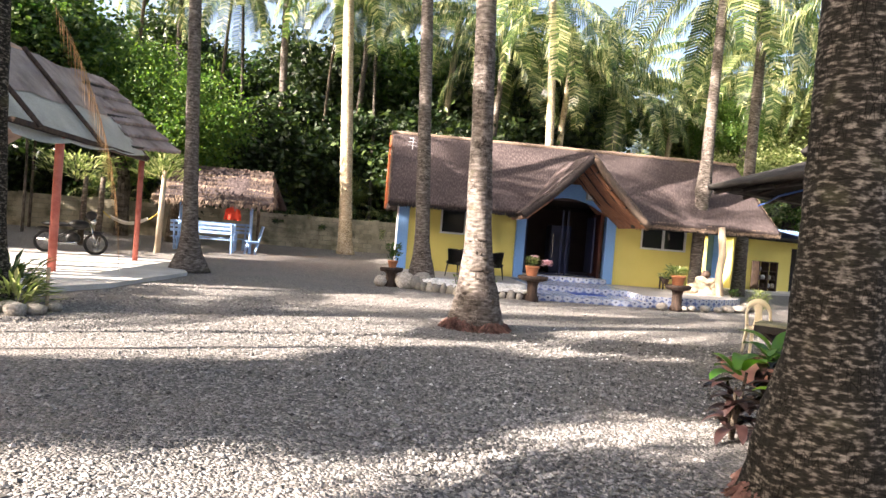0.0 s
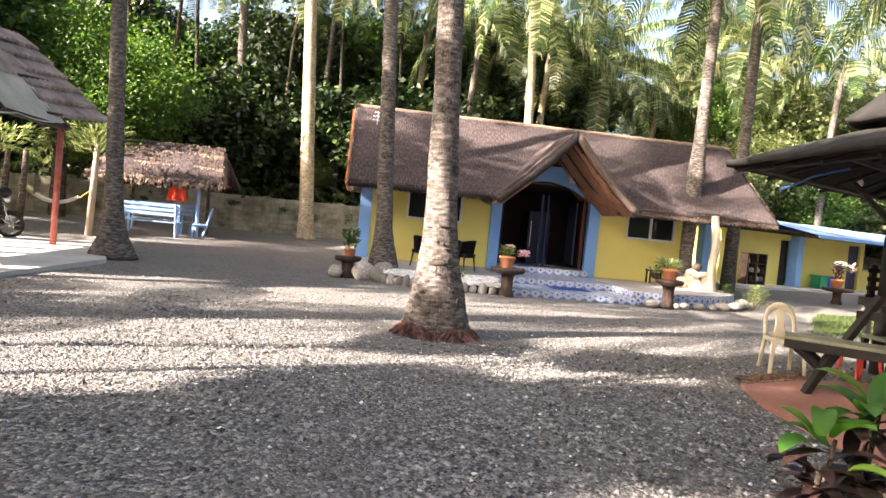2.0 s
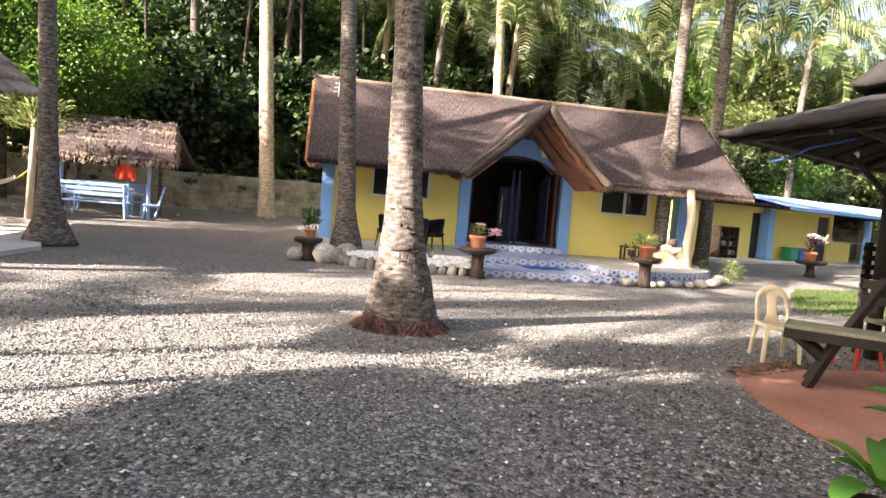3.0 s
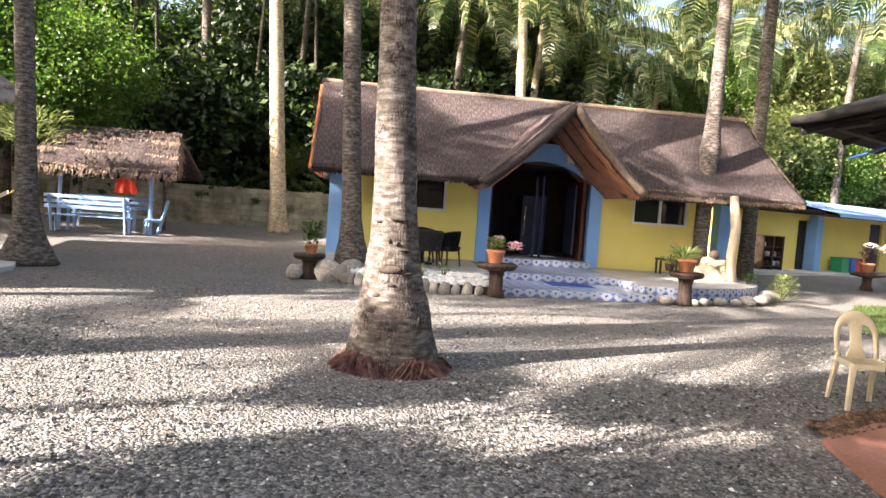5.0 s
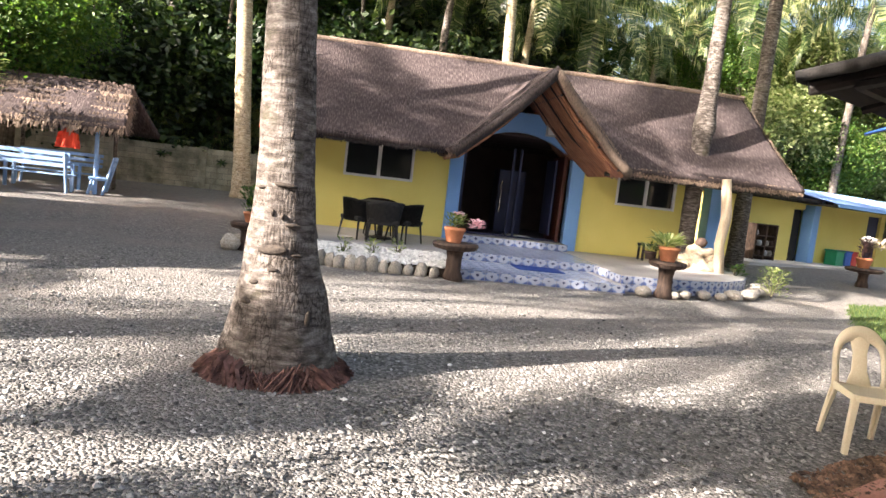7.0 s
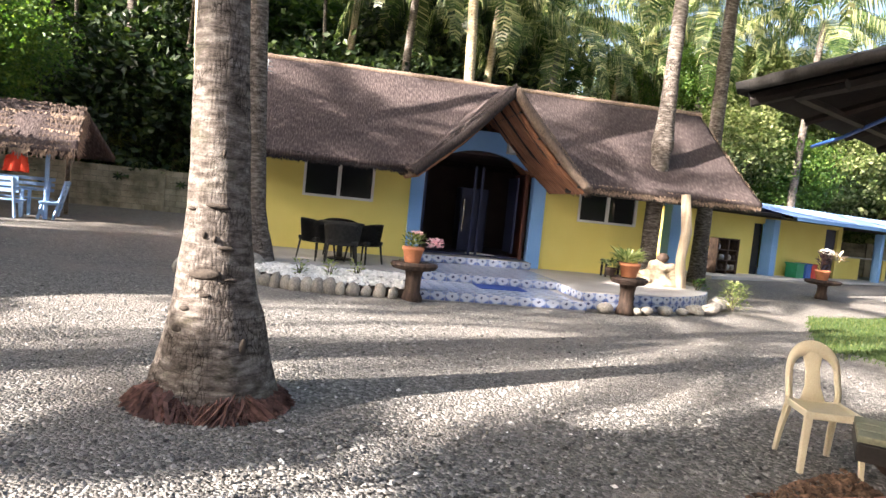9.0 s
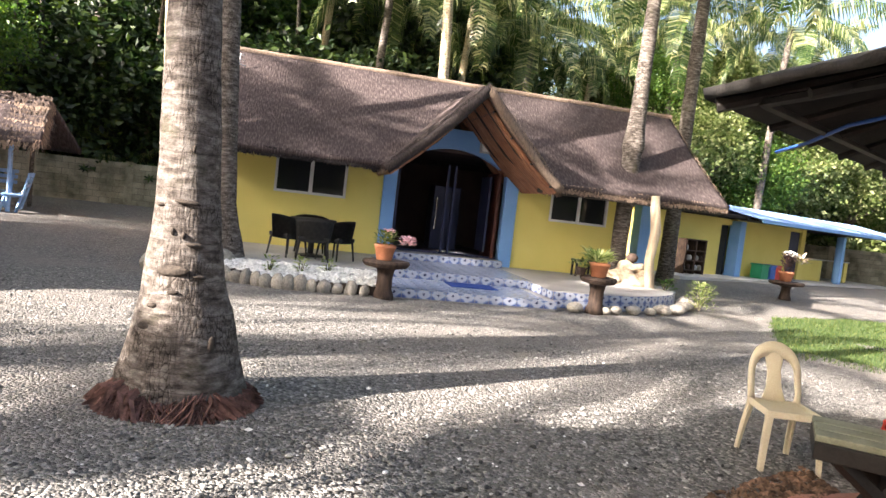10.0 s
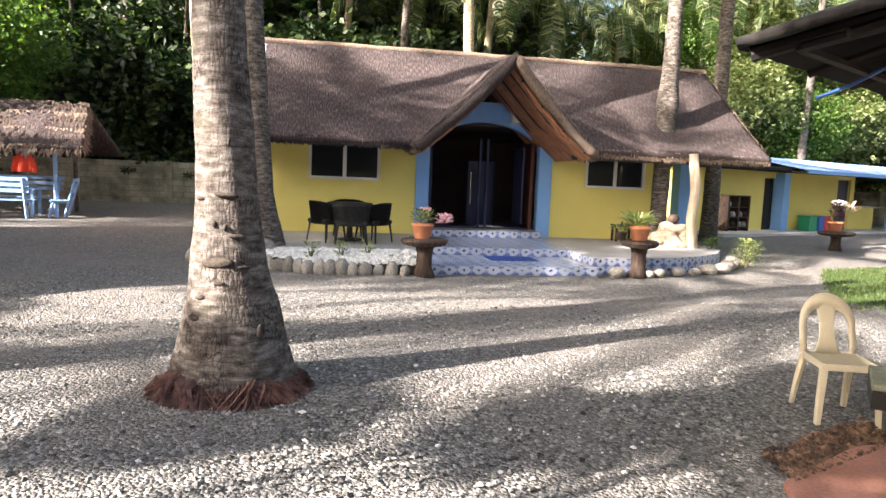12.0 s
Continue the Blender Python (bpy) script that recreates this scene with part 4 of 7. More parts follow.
def frond_geo(verts, faces, origin, yaw, rise, length, droop, leaf, rng, pairs=46, width=0.05):
    """One feather leaf: arching rib with hanging leaflets."""
    o = Vector(origin)
    cy, sy = math.cos(yaw), math.sin(yaw)
    prev, pts = o, []
    ang = rise
    step = length / pairs
    for i in range(pairs + 1):
        pts.append(prev)
        prev = prev + Vector((cy * math.cos(ang), sy * math.cos(ang), math.sin(ang))) * step
        ang -= droop / pairs
    side = Vector((-sy, cy, 0))
    for i in range(pairs):
        a, b = pts[i], pts[i + 1]
        w = 0.02 * (1 - i / pairs) + 0.005
        k = len(verts)
        up = Vector((0, 0, w))
        verts += [a - side * w, a + side * w, b + side * w, b - side * w]
        faces.append((k, k + 1, k + 2, k + 3))
        if i < pairs * 0.13:
            continue
        t = i / pairs
        l = leaf * (0.45 + 1.1 * math.sin(math.pi * min(1, t * 0.85 + 0.12))) * rng.uniform(0.8, 1.1)
        fwd = (b - a).normalized()
        for s in (-1, 1):
            d1 = (side * s * 0.85 + fwd * 0.55 + Vector((0, 0, 0.12))).normalized()
            d2 = (side * s * 0.35 + fwd * 0.35 + Vector((0, 0, -1.0 - rng.uniform(0, 0.5)))).normalized()
            m = a + d1 * l * 0.4
            e = m + d2 * l * 0.6
            k = len(verts)
            verts += [a, a + fwd * width * 1.3, m + fwd * width, m - fwd * width * 0.3, e]
            faces += [(k, k + 1, k + 2, k + 3), (k + 3, k + 2, k + 4)]


def palm_crown_mesh(name, seed, n=20, length=4.2, leaf=0.75, pairs=40):
    rng = random.Random(seed)
    verts, faces = [], []
    for i in range(n):
        f = i / n
        yaw = i * 2.39996 + rng.uniform(-0.2, 0.2)
        rise = radians(78 - 105 * f + rng.uniform(-10, 10))
        frond_geo(verts, faces, (0.12 * math.cos(yaw), 0.12 * math.sin(yaw), 0.1 - 0.3 * f), yaw, rise, length * rng.uniform(0.85, 1.1), radians(70 + 30 * rng.random()), leaf, rng, pairs)
    return quad_mesh(name, verts, faces, M_FROND)


CROWNS = [palm_crown_mesh("crown", 1), palm_crown_mesh("crown", 2, 22, 4.6), palm_crown_mesh("crown", 3, 18, 4.0)]


def palm(base, top, profile, material, bend=0.0, crown=None, label="", ring=0.13, n=70, seg=16, seed=0.0, rough=0.06, scale=1.0, group="coconut palms", turn=0.0):
    root = thing("coconut_palm", pose(*base), label or "tall coconut palm with ringed grey trunk", "palm tree", group)
    part("trunk", trunk_mesh(base, top, profile, bend, n, seg, seed, ring, rough), material, root, "", True)
    if crown is not None:
        c = piece("crown", CROWNS[crown], root, Matrix.Translation(Vector(top) - Vector(base)) @ pose(0, 0, 0, 0, 0, turn or seed * 77) @ Matrix.Scale(scale, 4))
    return root


def roots(parent, radius, height, n, seed, reach=1.35):
    """Ragged skirt of red-brown adventitious roots, longer on some sides."""
    rng = random.Random(seed)
    bm = bmesh.new()
    for i in range(n):
        a = rng.uniform(0, 2 * math.pi)
        lob = 0.5 + 0.5 * noise.noise((math.cos(a) * 1.6 + seed, math.sin(a) * 1.6, 1))
        r0 = radius * rng.uniform(0.72, 0.88)
        r1 = radius * (1.02 + (reach - 1.0) * (0.2 + 1.1 * lob) * rng.uniform(0.3, 1.25))
        h = height * rng.uniform(0.15, 1.3) * (0.15 + 1.9 * lob * lob)
        da = rng.uniform(-0.45, 0.45)
        mid = rng.uniform(0.35, 0.65)
        pts = [(r0, a, h), (r0 + (r1 - r0) * mid, a + da * 0.4, h * rng.uniform(0.45, 0.8)), (r1, a + da, -0.03)]
        p = [Vector((r * math.cos(q), r * math.sin(q), z)) for r, q, z in pts]
        w = rng.uniform(0.003, 0.012) if i % 9 else rng.uniform(0.012, 0.022)
        for k in range(2):
            u, v = p[k], p[k + 1]
            t = Vector((-math.sin(a), math.cos(a), 0)) * w
            o = Vector((math.cos(a), math.sin(a), 0.7)) * w * 1.3
            f = [bm.verts.new(q) for q in (u - t, u + o, u + t, v + t, v + o, v - t)]
            bm.faces.new((f[0], f[1], f[4], f[5]))
            bm.faces.new((f[1], f[2], f[3], f[4]))
    tagged(part("root_skirt", bm, M_ROOTS, parent, "mass of red-brown roots around the trunk foot"), kind="stuff")
    bm = bmesh.new()
    seg = 36
    rings = []
    for rr, z in ((0.74, 0.95), (1.0, 0.40), (1.24, -0.12)):
        ring = []
        for k in range(seg):
            a = 2 * math.pi * k / seg
            lob = 0.5 + 0.5 * noise.noise((math.cos(a) * 1.6 + seed, math.sin(a) * 1.6, 1))
            q = radius * (1 + (rr - 1) * (0.1 + 0.9 * lob) + 0.05 * noise.noise((a * 4, rr * 7, seed)))
            ring.append(bm.verts.new((q * math.cos(a), q * math.sin(a), height * z * (0.15 + 1.1 * lob * lob) if z > 0 else -0.03)))
        rings.append(ring)
    for a, b in zip(rings, rings[1:]):
        for k in range(seg):
            bm.faces.new((a[k], b[k], b[(k + 1) % seg], a[(k + 1) % seg]))
    part("root_mound", bm, M_ROOTS, parent, "", True)


M_SCAR = surface("old_bark_scar", (0.02, 0.015, 0.012), (0.10, 0.08, 0.065), 16, 0.95, 0.7, 60)
# palms of the yard
pc = palm((1.83, 10.32, 0.02), (1.28, 10.32, 11.5), [(0, 0.47), (0.15, 0.425), (0.3, 0.385), (0.5, 0.338), (0.75, 0.285), (0.95, 0.258), (1.26, 0.226), (1.8, 0.202), (2.6, 0.177), (4, 0.163), (12, 0.13)], M_TRUNK, crown=0, label="coconut palm with stout ringed grey trunk and exposed roots", n=170, seg=40, seed=1.3, ring=0.085, rough=0.07)
roots(pc, 0.44, 0.125, 2300, 8, 1.32)
for k, (a, z, w, h) in enumerate(((-84, 1.36, 0.10, 0.032), (-100, 0.90, 0.13, 0.062), (-64, 0.87, 0.06, 0.025), (-98, 0.76, 0.05, 0.022), (-52, 0.42, 0.036, 0.11), (-70, 1.08, 0.075, 0.03), (-125, 0.66, 0.05, 0.03), (-132, 0.52, 0.06, 0.04), (-105, 1.16, 0.02, 0.045), (-88, 1.14, 0.018, 0.04), (-135, 1.33, 0.05, 0.02), (-76, 1.72, 0.014, 0.045))):
    r = float(np.interp(z, (0, 0.3, 0.5, 0.75, 0.95, 1.26, 1.8, 2.6), (0.47, 0.385, 0.338, 0.285, 0.258, 0.226, 0.202, 0.177)))
    bm = bmesh.new()
    bmesh.ops.create_uvsphere(bm, u_segments=12, v_segments=8, radius=1)
    ax = -0.046 * z
    m = pose(ax + r * 0.985 * math.cos(radians(a)), r * 0.985 * math.sin(radians(a)), z, 0, 0, a) @ pose(0, 0, 0, 8 * math.sin(a), 0, 0) @ Matrix.Diagonal((0.022, w * 0.85, h * 0.6, 1))
    bmesh.ops.transform(bm, matrix=m, verts=bm.verts)
    part("bark_scar", bm, M_SCAR, pc, "dark scar in the bark", True)
pa = palm((-4.36, 17.0, -0.02), (-5.1, 17.2, 14.5), [(0, 0.52), (0.2, 0.44), (0.5, 0.30), (0.9, 0.215), (1.5, 0.18), (3, 0.165), (12, 0.12)], M_TRUNK, crown=1, label="coconut palm with dark ringed trunk flared at the foot", seed=2.1, n=120, seg=20, ring=0.14)
pb = palm((-1.03, 27.2, 0.3), (-1.75, 27.2, 11.8), [(0, 0.40), (0.3, 0.30), (1.2, 0.26), (3, 0.25), (14, 0.17)], M_TRUNKPALE, crown=2, label="coconut palm with pale sunlit trunk by the block wall", seed=3.7, n=80)
pd = palm((1.44, 17.55, 0.0), (0.68, 17.62, 13.2), [(0, 0.42), (0.3, 0.36), (0.7, 0.27), (1.2, 0.20), (2.5, 0.18), (12, 0.13)], M_TRUNK, bend=0.04, crown=0, label="coconut palm with mottled trunk at the terrace corner", seed=4.9, n=100, seg=20)
pe = palm((9.98, 19.75, 0.2), (10.42, 20.3, 10.3), [(0, 0.20), (1, 0.185), (3, 0.21), (3.2, 0.26), (3.7, 0.20), (5, 0.17), (12, 0.13)], M_TRUNK, crown=1, label="coconut palm growing up through the thatched roof", seed=5.6, n=90)
pf = palm((13.02, 22.6, 0.1), (13.1, 22.6, 10.5), [(0, 0.26), (1, 0.22), (3, 0.20), (13, 0.14)], M_TRUNK, crown=2, label="coconut palm with grey trunk behind the cottage corner", seed=6.2, n=80)
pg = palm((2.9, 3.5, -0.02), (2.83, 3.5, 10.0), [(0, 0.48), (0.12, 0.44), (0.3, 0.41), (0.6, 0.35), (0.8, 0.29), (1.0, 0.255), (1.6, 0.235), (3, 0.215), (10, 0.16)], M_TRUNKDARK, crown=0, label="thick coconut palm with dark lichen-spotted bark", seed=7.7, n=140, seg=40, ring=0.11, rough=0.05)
roots(pg, 0.44, 0.13, 900, 9, 1.25)
FAR = [(-4.2, 32.0, -4.9, 14.5, 0.21), (6.9, 27.0, 6.6, 14, 0.19), (-9.5, 34, -10.2, 15, 0.2), (-1.8, 36, -1.0, 15, 0.17), (3.2, 34.5, 3.6, 13, 0.2), (9.8, 35, 9.4, 12, 0.2), (13.5, 38, 13.0, 13, 0.2), (17.5, 36.5, 18.1, 13, 0.2),
       (12, 44, 12.4, 11, 0.2), (7.2, 41, 7.9, 12, 0.2), (20.5, 45, 20, 12, 0.2), (25, 40, 25.8, 12, 0.2), (29.5, 47, 29, 12, 0.2), (16, 52, 16, 12, 0.2), (22.5, 55, 23, 12, 0.2), (33, 40, 33.5, 11, 0.2), (10.5, 55, 10, 12, 0.2), (4, 50, 4.5, 13, 0.2), (36, 52, 36, 12, 0.2), (18.5, 33.8, 19.2, 14, 0.17)]
for k, (x, y, tx, tz, r) in enumerate(FAR):
    palm((x, y, 0.3), (tx, y + 0.4, tz * (0.82 if x > 5 else 1)), [(0, r * 1.6), (0.8, r), (tz, r * 0.7)], (M_TRUNK, M_TRUNKPALE, M_TRUNKDARK)[k % 3], bend=0.25 * (-1) ** k, crown=k % 3, label="coconut palm standing in the grove behind the yard", seed=k * 1.7 + 10, n=40, seg=10, scale=1.05)
# unseen palms added on the side of the sun to shade yard and cottage
SHADE = [(-19.5, 9.0, 12.0), (-23, 13, 12.5), (-14.5, 11.0, 10.0), (-18.5, 13.5, 11.0), (-16.0, 15.5, 10.5), (-11.0, 13.5, 9.5)]
# added crowns set where their shadows fall in bands over the yard
for tx, ty, h in ((-3.6, 11.0, 8.0), (6.6, 13.4, 10.0), (6.4, 17.2, 11.0), (12.8, 20.6, 12.0)):
    SHADE.append((tx - 1.804 * h, ty - 0.717 * h, h))
SHADE += [(-17.6, 12.3, 14.0), (-15.6, 10.0, 12.0)]
for k, (x, y, h) in enumerate(SHADE):
    palm((x, y, -0.02), (x + 0.4, y + 0.2, h), [(0, 0.4), (0.6, 0.24), (2, 0.19), (h, 0.14)], M_TRUNK, crown=k % 3, label="unseen coconut palm added to shade the gravel yard", seed=k * 2.3 + 40, n=40, seg=10, scale=0.8)


def crown_mesh(name, seed, material, radius, clumps, per, size, flat=0.75, spread=0.42):
    """Leaf crown: clumps of small bent leaves with gaps between."""
    rng = np.random.RandomState(seed)
    c = rng.normal(0, 1, (clumps, 3))
    c /= np.linalg.norm(c, axis=1)[:, None]
    c *= (rng.uniform(0.25, 1, clumps) ** 0.5)[:, None] * radius * rng.uniform(0.75, 1.15, clumps)[:, None]
    c[:, 2] *= flat
    n = clumps * per
    p = np.repeat(c, per, 0) + rng.normal(0, 1, (n, 3)) * spread * np.array([1, 1, 0.6])
    d = rng.normal(0, 1, (n, 3)) * np.array([1, 1, 0.45]) + np.array([0, 0, -0.25])
    d /= np.linalg.norm(d, axis=1)[:, None]
    s = np.cross(d, rng.normal(0, 1, (n, 3)))
    s /= np.linalg.norm(s, axis=1)[:, None] + 1e-6
    l = size * rng.uniform(0.6, 1.3, n)[:, None]
    w = l * 0.3
    up = np.cross(s, d)
    a, m1, m2, e = p, p + d * l * 0.5 + s * w, p + d * l * 0.5 - s * w, p + d * l + up * l * 0.15
    v = np.stack([a, m1, e, m2], 1).reshape(-1, 3)
    f = (np.array([[0, 1, 2, 3]]) + 4 * np.arange(n)[:, None])
    return quad_mesh(name, v.tolist(), f.tolist(), material)


TREES = {}


def tree(x, y, h, kind, scale=1.0, turn=0.0, label="", name="tree", z0=0.25, girth=1.0):
    """Broadleaf tree: tapered trunk with limbs and a leaf crown."""
    if kind not in TREES:
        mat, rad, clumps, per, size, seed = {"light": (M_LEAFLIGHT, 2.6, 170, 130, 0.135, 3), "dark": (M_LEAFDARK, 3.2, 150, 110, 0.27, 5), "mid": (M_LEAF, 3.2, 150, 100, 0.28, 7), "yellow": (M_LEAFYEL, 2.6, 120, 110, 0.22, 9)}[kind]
        rng = random.Random(seed)
        bm = bmesh.new()
        tube(bm, [(0, 0, -0.3), (0.05, 0, 0.5), (0.1, 0.1, 0.8), (0.05, 0.1, 1.05)], [0.075, 0.05, 0.035, 0.015], 8)
        for i in range(7):
            a = i * 0.9 + rng.random()
            q = 0.5 + 0.07 * i
            tube(bm, [(0.05, 0.03, q), (0.05 + 0.16 * math.cos(a), 0.03 + 0.16 * math.sin(a), q + 0.14), (0.05 + 0.30 * math.cos(a), 0.03 + 0.30 * math.sin(a), q + 0.22)], [0.028, 0.018, 0.006], 6)
        tm = bpy.data.meshes.new("trunk")
        bm.to_mesh(tm)
        bm.free()
        tm.materials.append(M_BARK)
        TREES[kind] = (tm, crown_mesh("crown", seed, mat, rad, clumps, per, size))
    root = thing(name, pose(x, y, z0, 0, 0, turn), label, "tree", "trees behind the yard")
    piece("trunk", TREES[kind][0], root, Matrix.Diagonal((h * 0.8 * girth, h * 0.8 * girth, h * 0.9, 1)))
    piece("crown", TREES[kind][1], root, Matrix.Translation((0, 0, h)) @ Matrix.Diagonal((scale, scale, scale * 1.1, 1)))
    return root


tree(-7.6, 26.2, 4.4, "light", 0.95, 20, "young light green leafy tree near the shelter")
tree(-9.8, 27.5, 5.6, "light", 1.0, 120, "young light green leafy tree near the shelter")
rng = random.Random(21)
# grove behind the wall: its shade is largely put into the dark leaf colour
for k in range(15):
    tree(-24 + k * 2.5 + rng.uniform(-0.8, 0.8), 33.5 + rng.uniform(-1, 3.5), rng.uniform(2.6, 4.4), "dark", rng.uniform(0.85, 1.15), rng.uniform(0, 360), "dense dark green tree behind the block wall, shade in its leaf colour")
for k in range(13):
    tree(-30 + k * 3.4 + rng.uniform(-1, 1), 39.5 + rng.uniform(-1.5, 3), rng.uniform(7, 9.5), "dark" if k % 3 else "mid", rng.uniform(1.2, 1.5), rng.uniform(0, 360), "tall dark green tree of the grove, mostly with shade in its leaf colour")
for k in range(9):
    tree(13 + k * 3.4 + rng.uniform(-1, 1), 36.5 + rng.uniform(-1, 3) + 0.2 * k, rng.uniform(2.6, 4.6), ("yellow", "yellow", "light")[k % 3], rng.uniform(0.9, 1.2), rng.uniform(0, 360), "sunlit green tree behind the annex")
for k in range(9):
    tree(14 + k * 5 + rng.uniform(-1, 1), 46 + rng.uniform(-1, 4), rng.uniform(3.5, 6), ("yellow", "light")[k % 2], rng.uniform(1.2, 1.5), rng.uniform(0, 360), "pale green tree in the distance")
for k in range(6):
    tree(-2 + k * 4 + rng.uniform(-1, 1), 52 + rng.uniform(-1, 4), rng.uniform(3, 4), ("mid", "dark")[k % 2], rng.uniform(1.1, 1.4), rng.uniform(0, 360), "green tree in the distance")
# unseen trees added round the yard for shade and reflections
for k, (x, y) in enumerate(((-26, 24), (-24, 17), (-28, 8), (-27, -1), (-20, -10), (-9, -14), (3, -15), (14, -12), (22, -4), (26, 6), (29, 16), (36, 26), (40, 34))):
    tree(x, y, 5.5, ("mid", "dark")[k % 2], 1.4, k * 61, "unseen leafy tree added at the edge of the yard", z0=0)
# trees added mostly out of view, each placed by where its shadow lands
for k, (x, y, h, s) in enumerate(((-15.2, 0.0, 6.5, 0.46), (-11.2, 0.75, 6.5, 0.37), (-7.0, 2.1, 6.6, 0.46), (-3.9, 3.5, 6.6, 0.5), (-18.6, -1.6, 6.5, 0.5), (-8.2, -1.6, 6.2, 0.55), (-24, 3, 9, 0.8), (-5.3, 0.1, 7.0, 0.5), (-10.0, 4.95, 6.6, 0.22), (-7.9, 4.65, 6.6, 0.2), (-8.2, 2.5, 6.6, 0.32), (-9.7, 1.9, 6.6, 0.34), (-10.9, 2.7, 6.6, 0.25), (-13.2, 0.7, 6.6, 0.36), (-5.0, 5.0, 6.4, 0.34), (-17, 27, 9, 1.2), (-14, 29.0, 8, 1.0), (-20.5, 23, 9.5, 1.2), (-12.5, 25.5, 7.0, 0.8))):
    tree(x, y, h, ("mid", "dark")[k % 2], s, k * 47, "leafy tree added as a sun blocker over the yard", z0=0, girth=0.15)
for k in range(8):
    tree(19 + k * 3.6 + rng.uniform(-1, 1), 41 + rng.uniform(-1, 2) - 0.2 * k, rng.uniform(6.5, 9.0), ("yellow", "light")[k % 2], rng.uniform(1.0, 1.3), rng.uniform(0, 360), "tall sunlit green tree behind the annex")
for k, (x, y, h) in enumerate(((15.5, 36, 9.5), (11.5, 33.5, 9.5), (31, 36, 9), (22.5, 31.5, 11.0), (27, 35.5, 10.5), (18.5, 33.5, 11.5), (13, 14.5, 8.5), (17, 10, 8.5), (8.5, 32.5, 10.5), (5.0, 31.5, 10.5))):
    palm((x, y, 0.2), (x + 0.5, y, h), [(0, 0.3), (0.8, 0.19), (h, 0.13)], (M_TRUNKPALE, M_TRUNK)[k % 2], bend=0.2, crown=k % 3, label="coconut palm with sunlit hanging fronds", seed=k * 3.1 + 70, n=40, seg=10, scale=1.1)
for k, (x, y, h, s) in enumerate(((17.5, 32.5, 4.6, 0.75), (20.5, 33.0, 5.4, 0.85), (23.5, 33.5, 4.2, 0.9), (22.2, 34.5, 8.2, 0.9), (26.5, 34.5, 5.2, 0.9), (18.6, 34.5, 8.0, 0.8), (27.5, 36.5, 8.6, 0.95), (30.5, 35.0, 5.0, 0.9))):
    tree(x, y, h, ("yellow", "light")[k % 3 // 2], s, k * 83, "sunlit yellow-green leafy tree behind the annex")
for k, (x, y, h, r) in enumerate(((-11.5, 31.6, 12, 0.11), (-6.3, 31.7, 12, 0.09), (-2.9, 31.9, 12, 0.08), (-0.2, 31.8, 12, 0.09), (-8.0, 33.0, 13, 0.10), (2.4, 32.0, 12, 0.09))):
    palm((x, y, 0.25), (x + 0.5 * (-1) ** k, y + 0.2, h), [(0, r * 1.5), (0.8, r), (h, r * 0.7)], (M_BARK, M_TRUNKDARK)[k % 2], bend=0.2 * (-1) ** k, crown=k % 3, label="slim tree trunk standing in the dark grove", seed=k * 1.9 + 90, n=30, seg=8, scale=0.8, group="slim trunks of the grove")
for k, (x, y, h) in enumerate(((-10.2, 31.8, 1.6), (-6.0, 32.0, 1.9), (-3.2, 31.6, 1.3), (-1.4, 32.4, 2.2), (0.6, 31.6, 1.5), (-8.0, 32.8, 2.6), (-12.4, 31.9, 2.0))):
    palm((x, y, 0.25), (x, y + 0.1, h), [(0, 0.10), (h, 0.07)], M_BARK, crown=k % 3, label="young palm with arching fronds behind the block wall", seed=k * 2.9 + 120, n=8, seg=8, scale=0.42, group="young palms behind the wall")
# pale leaf colour stands in for sun on these clumps in the shaded grove
for k, (x, y, h, kd, sc) in enumerate(((-4.6, 31.9, 2.4, "yellow", 0.34), (-8.6, 32.0, 4.6, "light", 0.42), (-1.2, 32.2, 2.9, "yellow", 0.32), (-2.8, 33.0, 5.2, "light", 0.4), (0.8, 32.0, 3.6, "light", 0.34), (-11.2, 31.8, 3.2, "yellow", 0.4), (3.4, 31.5, 5.0, "yellow", 0.36))):
    tree(x, y, h, kd, sc, k * 71, "small bright green tree in the grove, sunlight put into its pale leaf colour", girth=0.4)
